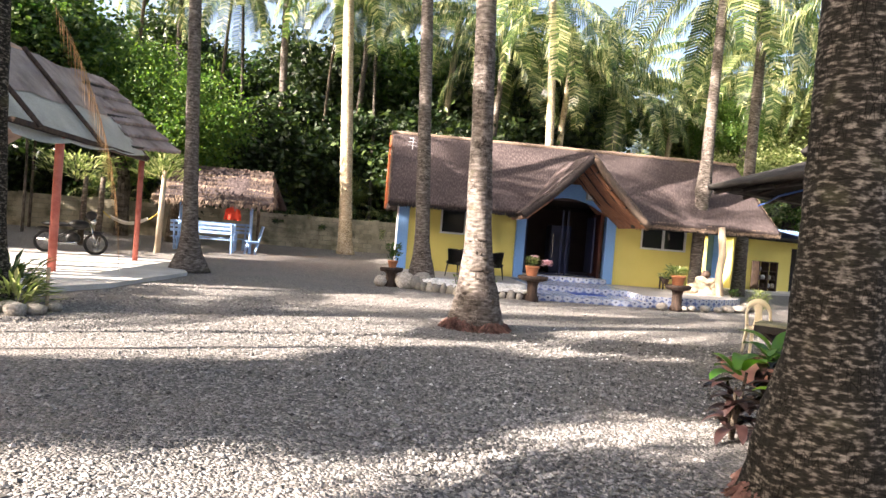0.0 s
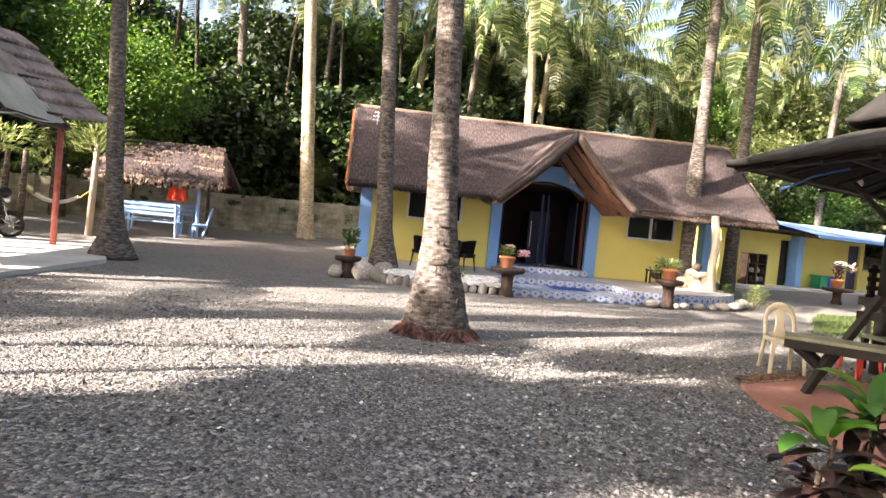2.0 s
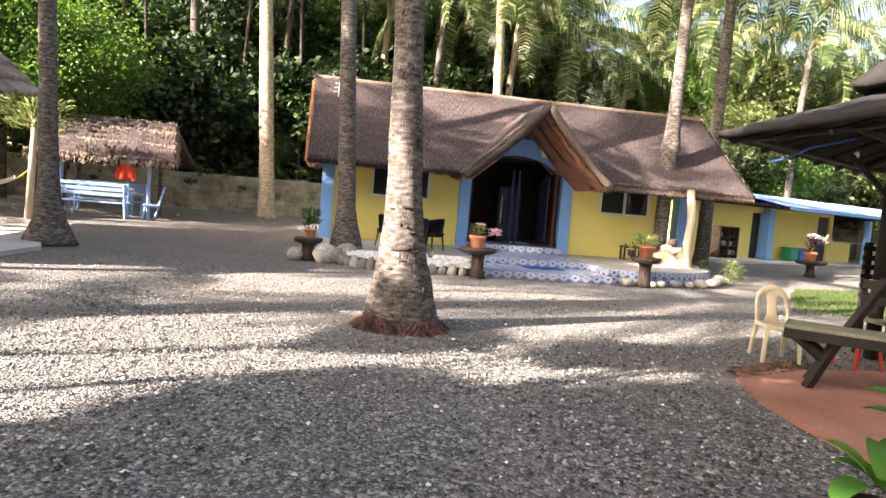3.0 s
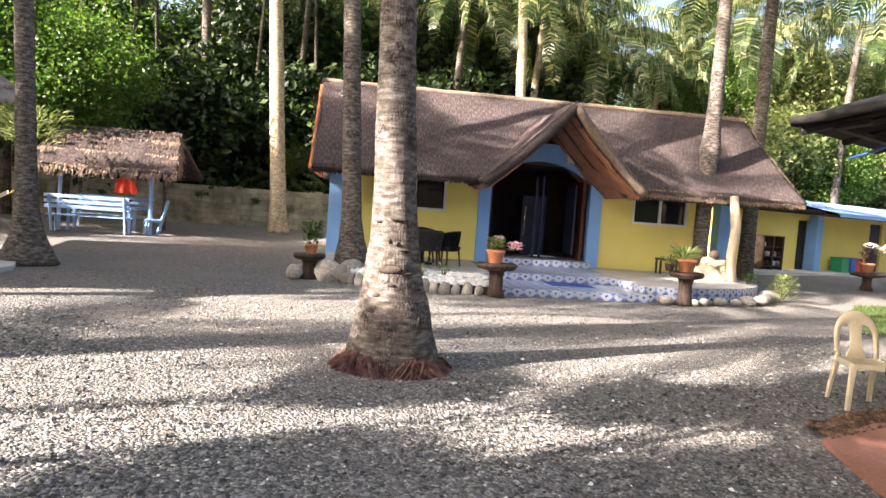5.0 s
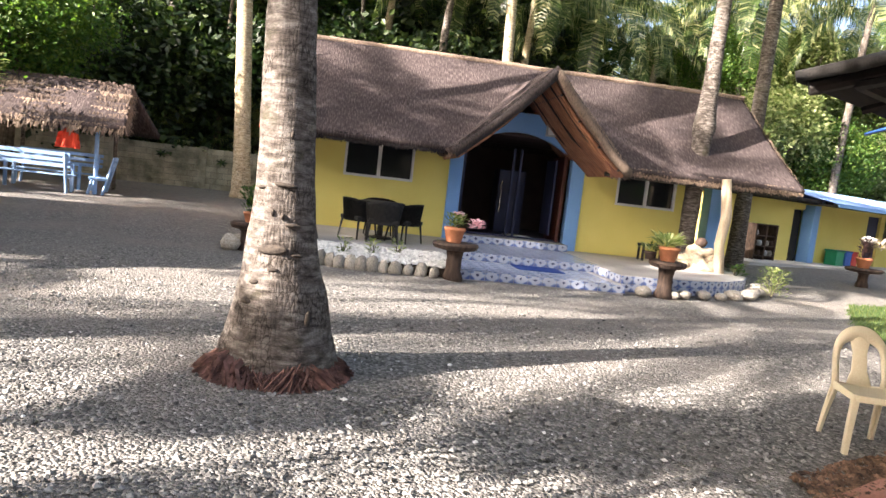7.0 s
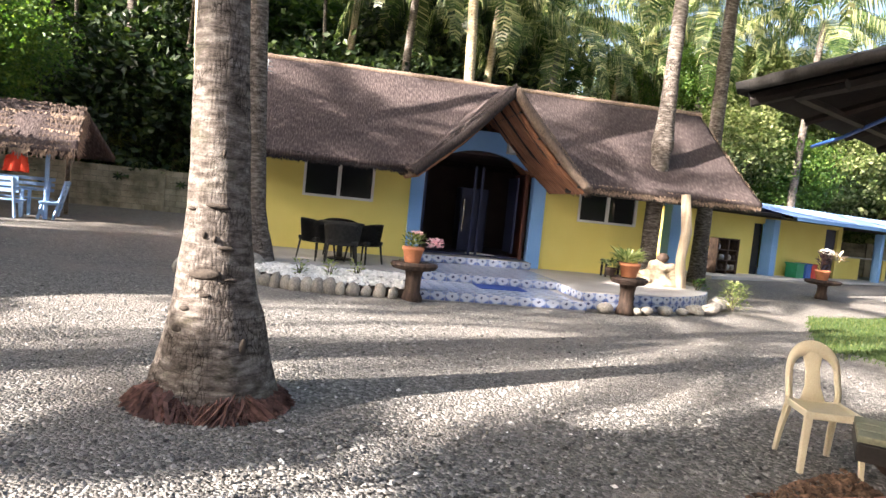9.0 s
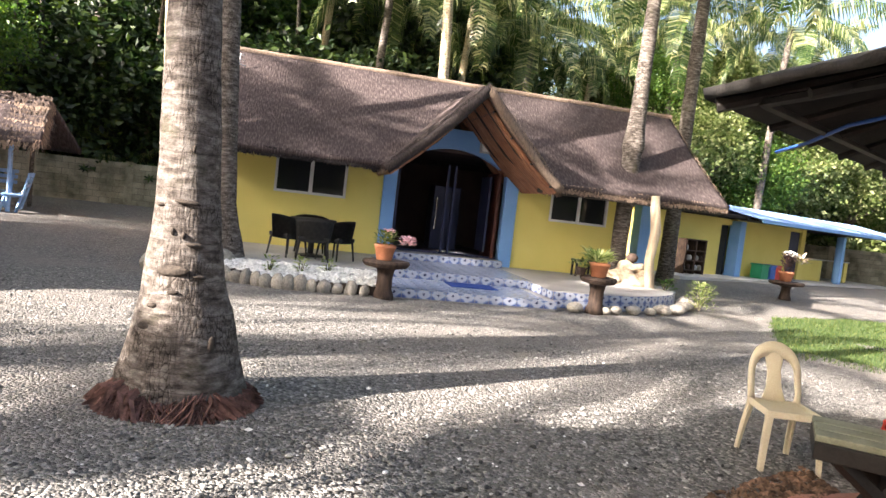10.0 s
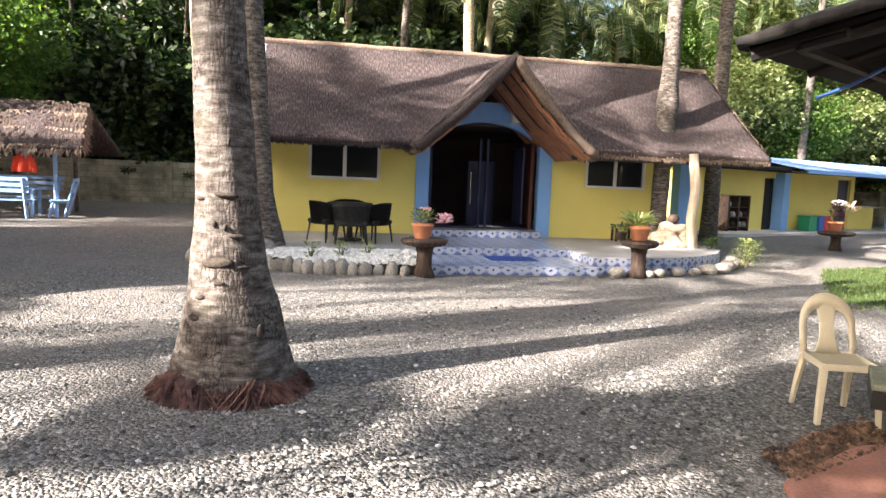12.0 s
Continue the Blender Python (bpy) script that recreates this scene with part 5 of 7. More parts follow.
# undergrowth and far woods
for nm, mat, x0, x1, y0, y1, z1, n, s, lab in (("undergrowth", M_LEAFDARK, -26, 12, 31.2, 33.0, 2.6, 9000, 0.34, "dark shrubs pressing against the block wall, shade in their leaf colour"), ("undergrowth", M_LEAFYEL, 13, 48, 33.6, 37, 3.2, 9000, 0.36, "green shrubs behind the annex"), ("far_woods", M_LEAFDARK, -50, 4, 45, 49, 11, 15000, 0.9, "dark wooded distance behind the palms, shade in its leaf colour"), ("far_woods", M_LEAF, 10, 75, 58, 64, 4.5, 6000, 0.9, "green wooded distance")):
    rr = np.random.RandomState(len(nm) + int(x0) + 60)
    p = np.stack([rr.uniform(x0, x1, n), rr.uniform(y0, y1, n), rr.uniform(0, 1, n) ** 0.8 * z1], 1)
    p[:, 2] *= 0.7 + 0.3 * np.sin(p[:, 0] * 0.9) * np.sin(p[:, 0] * 0.37 + 1)
    p[:, 2] += 0.25
    d = rr.normal(0, 1, (n, 3))
    d /= np.linalg.norm(d, axis=1)[:, None]
    sd = np.cross(d, rr.normal(0, 1, (n, 3)))
    sd /= np.linalg.norm(sd, axis=1)[:, None] + 1e-6
    l = s * rr.uniform(0.6, 1.3, n)[:, None]
    v = np.stack([p, p + d * l * 0.5 + sd * l * 0.3, p + d * l, p + d * l * 0.5 - sd * l * 0.3], 1).reshape(-1, 3)
    tagged(new(nm, quad_mesh(nm, v.tolist(), (np.array([[0, 1, 2, 3]]) + 4 * np.arange(n)[:, None]).tolist(), mat)), lab, "shrubs", kind="stuff")

# ---- open hexagonal hut ----
hut = thing("open_hut", pose(7.92, 7.17, 0), "open hexagonal hut with dark two-tier thatched roof, shade in its colour", "hut")
HEX = [radians(30 + 60 * k) for k in range(6)]


def hp(r, a, z):
    return Vector((r * math.cos(a), r * math.sin(a), z))


# roof panels in thatch darkened to look shaded
for k in range(6):
    a, b = HEX[k], HEX[(k + 1) % 6]
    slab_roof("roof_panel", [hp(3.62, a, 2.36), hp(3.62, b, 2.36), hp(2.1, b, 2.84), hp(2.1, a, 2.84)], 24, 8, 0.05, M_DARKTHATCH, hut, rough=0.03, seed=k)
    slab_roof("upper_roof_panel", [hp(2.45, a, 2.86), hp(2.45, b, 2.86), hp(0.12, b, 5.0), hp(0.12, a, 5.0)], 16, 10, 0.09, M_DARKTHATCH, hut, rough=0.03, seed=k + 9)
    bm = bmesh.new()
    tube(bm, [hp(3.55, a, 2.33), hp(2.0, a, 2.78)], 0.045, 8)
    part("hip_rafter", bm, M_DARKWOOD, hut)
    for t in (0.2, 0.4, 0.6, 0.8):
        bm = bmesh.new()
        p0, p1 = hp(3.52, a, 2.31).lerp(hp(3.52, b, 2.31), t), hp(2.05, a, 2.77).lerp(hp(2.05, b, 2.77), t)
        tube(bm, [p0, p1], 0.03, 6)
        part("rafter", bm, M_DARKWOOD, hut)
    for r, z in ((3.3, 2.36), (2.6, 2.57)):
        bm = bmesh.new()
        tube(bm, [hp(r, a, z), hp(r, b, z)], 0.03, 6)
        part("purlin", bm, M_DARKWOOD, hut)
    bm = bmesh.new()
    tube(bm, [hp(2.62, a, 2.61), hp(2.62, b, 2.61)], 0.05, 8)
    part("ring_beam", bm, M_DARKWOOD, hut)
for a in (radians(98), radians(30), radians(205), radians(285)):
    bm = bmesh.new()
    tube(bm, [hp(2.55, a, 0.0), hp(2.55, a, 2.65)], [0.085, 0.075], 10, noise_amp=0.1)
    part("post", bm, M_DARKWOOD, hut, "dark round hut post", True)
    for da in (-0.22, 0.22):
        bm = bmesh.new()
        tube(bm, [hp(2.55, a, 1.95), hp(2.75, a + da, 2.46)], 0.035, 6)
        part("brace", bm, M_DARKWOOD, hut)
bm = bmesh.new()
lathe(bm, [(0.03, 0.09), (0.035, 0.05), (0.05, 0.02), (0.045, -0.02), (0.02, -0.045)], 12)
ob = tagged(part("bulb_lamp", bm, M_LAMP, None, "", True), "small unlit white bulb hanging under the hut eave", "lamp")
ob.location = (7.2, 9.92, 2.46)
box_ = thing("meter_box", pose(7.55, 9.35, 1.42), "grey metal meter box with red conduit on the hut post", "meter box")
bm = bmesh.new()
box(bm, -0.14, 0.14, -0.08, 0.06, -0.17, 0.17, 0.012)
part("body", bm, M_GREYBOX, box_)
bm = bmesh.new()
tube(bm, [(-0.03, 0, -0.17), (-0.03, 0.02, -0.6), (-0.05, 0.02, -1.38)], 0.022, 8)
part("conduit", bm, M_REDPL, box_, "red plastic conduit")
bm = bmesh.new()
tube(bm, [(0.06, 0.02, -0.17), (0.07, 0.03, -0.8), (0.05, 0.03, -1.38)], 0.02, 8)
part("pipe", bm, M_BLUEPL, box_, "blue plastic pipe")

# slatted screen and bench of the hut
screen = thing("slat_bench_back", pose(7.4, 9.82, 0.035, 0, 0, -3), "dark slatted timber bench back along the hut side", "bench")
for i in range(6):
    bm = bmesh.new()
    box(bm, 0, 2.3, -0.012, 0.012, 0.70 + i * 0.115, 0.76 + i * 0.115, 0.004)
    part("slat", bm, M_DARKWOOD, screen)
for x in (0.1, 1.15, 2.2):
    bm = bmesh.new()
    box(bm, x - 0.04, x + 0.04, 0.012, 0.07, 0, 1.38, 0.006)
    part("upright", bm, M_DARKWOOD, screen)
bm = bmesh.new()
box(bm, 0.0, 2.3, -0.45, -0.012, 0.42, 0.47, 0.008)
part("seat", bm, M_GREENWOOD, screen)
for x in (0.15, 2.1):
    bm = bmesh.new()
    box(bm, x - 0.035, x + 0.035, -0.42, -0.35, 0, 0.42, 0.005)
    part("leg", bm, M_DARKWOOD, screen)
bench = thing("timber_bench", pose(5.51, 8.59, 0.035, 0, 0, -40), "dark timber bench with mossy plank seat and slanting legs", "bench")
for i in range(3):
    bm = bmesh.new()
    box(bm, 0, 2.1, -0.15 - i * 0.155, -0.005 - i * 0.155, 0.525, 0.565, 0.008)
    part("seat_plank", bm, M_GREENWOOD, bench, "mossy grey seat plank")
for x0, x1, y0, y1 in ((0.0, 2.1, -0.49, -0.45), (0.0, 0.05, -0.45, 0.0)):
    bm = bmesh.new()
    box(bm, x0, x1, y0, y1, 0.44, 0.53, 0.006)
    part("apron", bm, M_DARKWOOD, bench)
for x in (0.0, 1.35):
    for y in (-0.44, -0.06):
        bm = bmesh.new()
        tube(bm, [(x + 0.24, y, -0.005), (x + 0.43, y + 0.03, 0.44)] if y < -0.2 else [(x + 0.24, y, -0.005), (x + 0.80, y + 0.12, 1.05)], 0.052, 4)
        part("leg", bm, M_DARKWOOD, bench, "slanting square leg")
        bm = bmesh.new()
        tube(bm, [(x + 0.06, y, 0.50), (x + 0.35, y + 0.02, 0.27)], 0.042, 4)
        part("strut", bm, M_DARKWOOD, bench)
for z in (0.80, 0.95):
    bm = bmesh.new()
    box(bm, 0.6, 2.3, 0.02 + (z - 0.8) * 0.2, 0.05 + (z - 0.8) * 0.2, z, z + 0.09, 0.008)
    part("back_rail", bm, M_DARKWOOD, bench)
stool = thing("red_stool", pose(6.75, 9.0, 0.035), "small red plastic stool under the bench", "stool")
bm = bmesh.new()
box(bm, -0.14, 0.14, -0.14, 0.14, 0.36, 0.40, 0.012)
part("seat", bm, M_REDPL, stool)
for sx in (-1, 1):
    for sy in (-1, 1):
        bm = bmesh.new()
        tube(bm, [(sx * 0.12, sy * 0.12, 0.37), (sx * 0.17, sy * 0.17, 0)], [0.022, 0.016], 6)
        part("leg", bm, M_REDPL, stool)


# ---- cream plastic chair ----
def strip(bm, pts, w, t, side):
    """Flat rounded bar along points; side: its width direction."""
    side = Vector(side).normalized()
    rings = []
    pts = [Vector(p) for p in pts]
    for i, p in enumerate(pts):
        d = (pts[min(i + 1, len(pts) - 1)] - pts[max(i - 1, 0)]).normalized()
        n = d.cross(side).normalized()
        ww = w[i] if hasattr(w, "__len__") else w
        rings.append([bm.verts.new(p + side * ww * a + n * t * b) for a, b in ((-0.5, -0.2), (-0.4, -0.5), (0.4, -0.5), (0.5, -0.2), (0.5, 0.2), (0.4, 0.5), (-0.4, 0.5), (-0.5, 0.2))])
    for a, b in zip(rings, rings[1:]):
        for k in range(8):
            bm.faces.new((a[k], a[(k + 1) % 8], b[(k + 1) % 8], b[k]))
    bm.faces.new(rings[0])
    bm.faces.new(rings[-1][::-1])
    bmesh.ops.recalc_face_normals(bm, faces=bm.faces)


chair = thing("plastic_chair", pose(6.03, 9.41, -0.01, 0, 0, -16) @ Matrix.Diagonal((0.83, 0.90, 0.93, 1)), "cream plastic stacking chair with arched pierced back", "chair")
bm = bmesh.new()
nv = 9
sv = []
for j in range(nv):
    for i in range(nv):
        u, v = i / (nv - 1) * 2 - 1, j / (nv - 1)
        x = u * (0.225 - 0.02 * v)
        y = -0.215 + 0.41 * v
        z = 0.445 + 0.012 * u * u - 0.02 * math.sin(math.pi * v) - (0.03 if j == 0 else 0)
        sv.append(bm.verts.new((x, y, z)))
for j in range(nv - 1):
    for i in range(nv - 1):
        k = j * nv + i
        bm.faces.new((sv[k], sv[k + 1], sv[k + nv + 1], sv[k + nv]))
bmesh.ops.solidify(bm, geom=bm.faces[:], thickness=0.02)
part("seat", bm, M_CREAM, chair, "", True)
bm = bmesh.new()
for sx in (-1, 1):
    strip(bm, [(sx * 0.215, -0.2, 0.425), (sx * 0.215, 0.17, 0.43)], 0.02, 0.05, (1, 0, 0))
strip(bm, [(-0.215, -0.212, 0.425), (0.215, -0.212, 0.425)], 0.02, 0.05, (0, 1, 0))
part("seat_rim", bm, M_CREAM, chair)
bm = bmesh.new()
arc = []
for i in range(25):
    a = math.pi * i / 24
    x = -0.205 * math.cos(a)
    h = math.sin(a)
    zz = 0.62 + 0.22 * h ** 0.75
    if i == 0 or i == 24:
        zz = 0.62
    arc.append(Vector((x, 0.20 + 0.27 * (zz - 0.44) * 0.8 - 0.03 * (1 - (x / 0.205) ** 2) * 0 + 0.03 * (1 - (x / 0.205) ** 2), zz)))
left = [Vector((-0.20, 0.185, 0.43)), Vector((-0.208, 0.20, 0.52))]
right = [Vector((0.208, 0.20, 0.52)), Vector((0.20, 0.185, 0.43))]
pts = left + arc + right
wid = [0.06, 0.055] + [0.055 + 0.065 * math.sin(math.pi * i / 24) ** 2 for i in range(25)] + [0.05, 0.055]
rings = []
for i, p in enumerate(pts):
    d = (pts[min(i + 1, len(pts) - 1)] - pts[max(i - 1, 0)]).normalized()
    n = Vector((0, -1, 0.25)).normalized()
    s = d.cross(n).normalized()
    rings.append([bm.verts.new(p + s * wid[i] * a + n * 0.016 * b) for a, b in ((-0.5, -0.5), (0.5, -0.5), (0.5, 0.5), (-0.5, 0.5))])
for a, b in zip(rings, rings[1:]):
    for k in range(4):
        bm.faces.new((a[k], a[(k + 1) % 4], b[(k + 1) % 4], b[k]))
bm.faces.new(rings[0])
bm.faces.new(rings[-1][::-1])
bmesh.ops.recalc_face_normals(bm, faces=bm.faces)
part("back_arch", bm, M_CREAM, chair, "", True)
bm = bmesh.new()
strip(bm, [(0, 0.195, 0.435), (0, 0.225, 0.55), (0, 0.265, 0.68), (0, 0.30, 0.79), (0, 0.312, 0.82)], [0.22, 0.135, 0.12, 0.17, 0.26], 0.014, (1, 0, 0))
part("back_splat", bm, M_CREAM, chair, "", True)
for sx in (-1, 1):
    bm = bmesh.new()
    strip(bm, [(sx * 0.205, -0.195, 0.44), (sx * 0.225, -0.225, 0.2), (sx * 0.235, -0.24, 0)], [0.075, 0.055, 0.042], 0.028, (1, 0, 0))
    strip(bm, [(sx * 0.212, -0.18, 0.44), (sx * 0.235, -0.205, 0.2), (sx * 0.245, -0.22, 0)], [0.06, 0.045, 0.034], 0.02, (0, 1, 0))
    part("front_leg", bm, M_CREAM, chair)
    bm = bmesh.new()
    strip(bm, [(sx * 0.195, 0.18, 0.44), (sx * 0.21, 0.25, 0.2), (sx * 0.22, 0.29, 0)], [0.075, 0.055, 0.042], 0.028, (1, 0, 0))
    strip(bm, [(sx * 0.203, 0.17, 0.44), (sx * 0.22, 0.235, 0.2), (sx * 0.23, 0.275, 0)], [0.06, 0.045, 0.034], 0.02, (0, 1, 0))
    part("back_leg", bm, M_CREAM, chair)


# ---- stump tables with pots ----
def leaf_bunch(name, n, spread, height, size, material, parent, seed, at=(0, 0, 0), upright=0.6, slim=0.18, label=""):
    """Loose bunch of curved leaves from one crown."""
    rng = random.Random(seed)
    verts, faces = [], []
    for i in range(n):
        a, t = rng.uniform(0, 2 * math.pi), rng.random()
        o = Vector(at) + Vector((math.cos(a) * spread * t, math.sin(a) * spread * t, height * rng.random() ** 0.8))
        d = Vector((math.cos(a) * rng.uniform(0.4, 1), math.sin(a) * rng.uniform(0.4, 1), upright * rng.uniform(0.2, 1.6))).normalized()
        s = d.cross(Vector((0, 0, 1))).normalized()
        l = size * rng.uniform(0.6, 1.25)
        w = l * slim
        k = len(verts)
        m, e = o + d * l * 0.5, o + d * l - Vector((0, 0, l * 0.22))
        verts += [o, m + s * w, e, m - s * w, m - Vector((0, 0, w * 0.5))]
        faces += [(k, k + 1, k + 4), (k + 1, k + 2, k + 4), (k + 2, k + 3, k + 4), (k + 3, k, k + 4)]
    ob = new(name, quad_mesh(name, verts, faces, material))
    if parent:
        ob.parent = parent
    if label:
        ob["label"] = label
    return ob


def stump_table(x, y, z, h, w, turn, label):
    t = thing("stump_table", pose(x, y, z, 0, 0, turn), label, "pedestal table", "stump tables")
    bm = bmesh.new()
    lathe(bm, [(0.17, -0.05), (0.165, 0.05), (0.13, 0.14), (0.125, h * 0.6), (0.145, h - 0.15), (0.19, h - 0.105)], 14)
    for v in bm.verts:
        v.co.x *= 1 + 0.15 * noise.noise(v.co * 4)
    part("column", bm, M_STUMP, t, "", True)
    bm = bmesh.new()
    lathe(bm, [(w * 0.30, h - 0.125), (w * 0.47, h - 0.10), (w * 0.53, h - 0.04), (w * 0.5, h)], 18)
    for v in bm.verts:
        v.co.x *= 1 + 0.10 * noise.noise(v.co * 3 + Vector((x, 0, 0)))
        v.co.y *= 0.8
    part("top", bm, M_STUMP, t, "thick uneven slab top")
    return t


def pot(x, y, z, r, h, label, mat=None):
    p = thing("flower_pot", pose(x, y, z), label, "potted plant", "potted plants")
    bm = bmesh.new()
    lathe(bm, [(r * 0.68, 0), (r * 0.74, h * 0.1), (r * 0.95, h * 0.75), (r * 1.04, h * 0.8), (r * 1.05, h), (r * 0.93, h), (r * 0.9, h * 0.9)], 24)
    part("pot", bm, mat or M_TERRA, p, "", True)
    bm = bmesh.new()
    lathe(bm, [(r * 0.9, h * 0.86), (r * 0.9, h * 0.92)], 16)
    part("soil", bm, M_SOIL, p)
    return p


stump_table(4.05, 16.0, -0.01, 0.6, 0.74, 12, "weathered brown stump table before the steps")
p = pot(4.0, 15.98, 0.59, 0.17, 0.25, "terracotta pot with pink blossom and green leaves")
leaf_bunch("foliage", 170, 0.14, 0.2, 0.10, M_LEAFYEL, p, 1, (0, 0, 0.24), 0.8, 0.22)
leaf_bunch("blossom", 110, 0.11, 0.13, 0.075, M_PINK, p, 2, (0.34, -0.05, 0.26), 0.5, 0.4, "pale pink blossom head")
leaf_bunch("blossom", 40, 0.07, 0.07, 0.07, M_PINK, p, 3, (0.03, 0, 0.42), 0.5, 0.4, "pale pink blossom head")
bm = bmesh.new()
tube(bm, [(0.02, 0, 0.22), (0.15, -0.02, 0.34), (0.32, -0.05, 0.32)], 0.008, 6)
part("stem", bm, M_LEAF, p)
stump_table(7.88, 16.3, -0.01, 0.63, 0.78, 70, "dark brown stump table at the terrace front")
p = pot(7.86, 16.28, 0.62, 0.18, 0.25, "terracotta bowl with yellow-green feathery plant")
leaf_bunch("foliage", 260, 0.2, 0.14, 0.24, M_LEAFYEL, p, 4, (-0.05, 0, 0.24), 0.7, 0.07)
p = pot(7.55, 16.35, 0.62, 0.10, 0.14, "small dark pot with green leaves", M_STUMP)
leaf_bunch("foliage", 60, 0.14, 0.1, 0.16, M_LEAFYEL, p, 14, (0, 0, 0.13), 0.7, 0.12)
stump_table(16.35, 21.75, 0.04, 0.5, 1.05, 20, "dark stump table on the path by the annex")
p = pot(16.3, 21.75, 0.54, 0.2, 0.28, "terracotta pot with dark stalks and white flower")
leaf_bunch("foliage", 120, 0.14, 0.5, 0.2, M_TIDARK, p, 5, (0, 0, 0.24), 1.2, 0.16)
leaf_bunch("blossom", 70, 0.16, 0.1, 0.12, M_WHITEPETAL, p, 6, (0.05, 0, 0.72), 0.5, 0.4, "white flower head")
leaf_bunch("grass_plume", 40, 0.12, 0.2, 0.28, M_PALEWOOD, p, 16, (0.42, 0, 0.5), 0.7, 0.1, "dry straw plume")
stump_table(0.62, 17.2, -0.01, 0.48, 0.62, 30, "low stump table with stones beside the corner palm")
p = pot(0.64, 17.2, 0.47, 0.13, 0.18, "small terracotta pot with dark green shrub")
leaf_bunch("foliage", 120, 0.2, 0.4, 0.16, M_LEAF, p, 7, (0, 0, 0.16), 0.9, 0.2)
for k, (x, y, s) in enumerate(((0.75, 17.3, 0.2), (1.0, 17.05, 0.26), (1.42, 17.1, 0.27), (1.62, 17.35, 0.2), (1.25, 16.98, 0.2), (0.45, 17.35, 0.16), (1.7, 17.15, 0.15), (0.35, 17.05, 0.17))):
    r = new("boulder", rock_mesh("boulder", k + 50, M_STONE, 0.95, 2))
    r.matrix_world = pose(x, y, s * 0.6, 0, 0, k * 71) @ Matrix.Diagonal((s, s, s, 1))
    tagged(r, "rounded pale stone ringing the corner palm", "stone", "stones around the palm")
# rocks at the roof palm
M_CORAL = surface("weathered_coral_rock", (0.24, 0.18, 0.12), (0.50, 0.41, 0.30), 4, 0.9, 0.7, 30)
for k, (x, y, z, sx, sz) in enumerate(((9.92, 19.05, 0.40, 0.40, 0.26), (10.32, 19.2, 0.38, 0.28, 0.24), (9.55, 19.1, 0.36, 0.22, 0.17), (10.06, 19.3, 0.58, 0.30, 0.24))):
    r = new("rock", rock_mesh("rock", k + 70, M_CORAL, 0.85, 3, 0.9))
    r.matrix_world = pose(x, y, z, 0, 10, k * 53) @ Matrix.Diagonal((sx, sx * 0.8, sz, 1))
    tagged(r, "large tan coral rock piled on the terrace", "rock", "rocks by the roof palm")
bm = bmesh.new()
lathe(bm, [(0.05, 0), (0.12, 0.05), (0.14, 0.13), (0.09, 0.2), (0.06, 0.22)], 16)
ob = tagged(part("clay_jar", bm, M_STUMP, None, "", True), "small round brown clay jar on the rocks", "jar")
ob.location = (10.1, 19.26, 0.76)
low = thing("low_stool", pose(9.3, 20.05, FZ), "small dark wooden stool against the yellow wall", "stool")
bm = bmesh.new()
box(bm, -0.25, 0.25, -0.16, 0.16, 0.34, 0.39, 0.008)
part("top", bm, M_DARKWOOD, low)
for sx in (-0.21, 0.21):
    for sy in (-0.12, 0.12):
        bm = bmesh.new()
        box(bm, sx - 0.022, sx + 0.022, sy - 0.022, sy + 0.022, 0, 0.34, 0.003)
        part("leg", bm, M_DARKWOOD, low)


def shrub(name, x, y, z, n, spread, height, size, mat, seed, label, slim=0.22):
    s = thing(name, pose(x, y, z), label, "shrub")
    leaf_bunch("leaves", n, spread, height, size, mat, s, seed, (0, 0, 0), 0.6, slim)
    bm = bmesh.new()
    for i in range(5):
        a = i * 1.26
        tube(bm, [(0, 0, -0.05), (math.cos(a) * spread * 0.5, math.sin(a) * spread * 0.5, height * 0.7)], [0.012, 0.006], 5)
    part("stems", bm, M_BARK, s)
    return s


shrub("leafy_bush", 10.95, 17.75, 0.02, 520, 0.30, 0.55, 0.085, M_LEAFYEL, 31, "pale yellow-green bush at the terrace end")
shrub("leafy_bush", 10.6, 18.55, FZ, 60, 0.2, 0.2, 0.13, M_LEAF, 32, "small green plant at the foot of the post")
for k, (x, y) in enumerate(((2.25, 16.55), (2.75, 16.7), (3.2, 16.85))):
    shrub("bed_plant", x, y, 0.16, 40, 0.1, 0.26, 0.11, M_LEAFYEL, 33 + k, "small pale seedling in the pebble bed")

# ---- wicker dining set ----
dining = thing("dining_table", pose(2.95, 18.75, FZ), "round dark table between wicker chairs on the terrace", "table")
bm = bmesh.new()
lathe(bm, [(0.43, 0.70), (0.45, 0.71), (0.45, 0.73), (0.43, 0.74)], 28)
part("tabletop", bm, M_DARKWOOD, dining)
bm = bmesh.new()
lathe(bm, [(0.25, 0), (0.24, 0.03), (0.06, 0.06), (0.05, 0.66), (0.2, 0.70)], 16)
part("pedestal", bm, M_BLACKWICKER, dining)


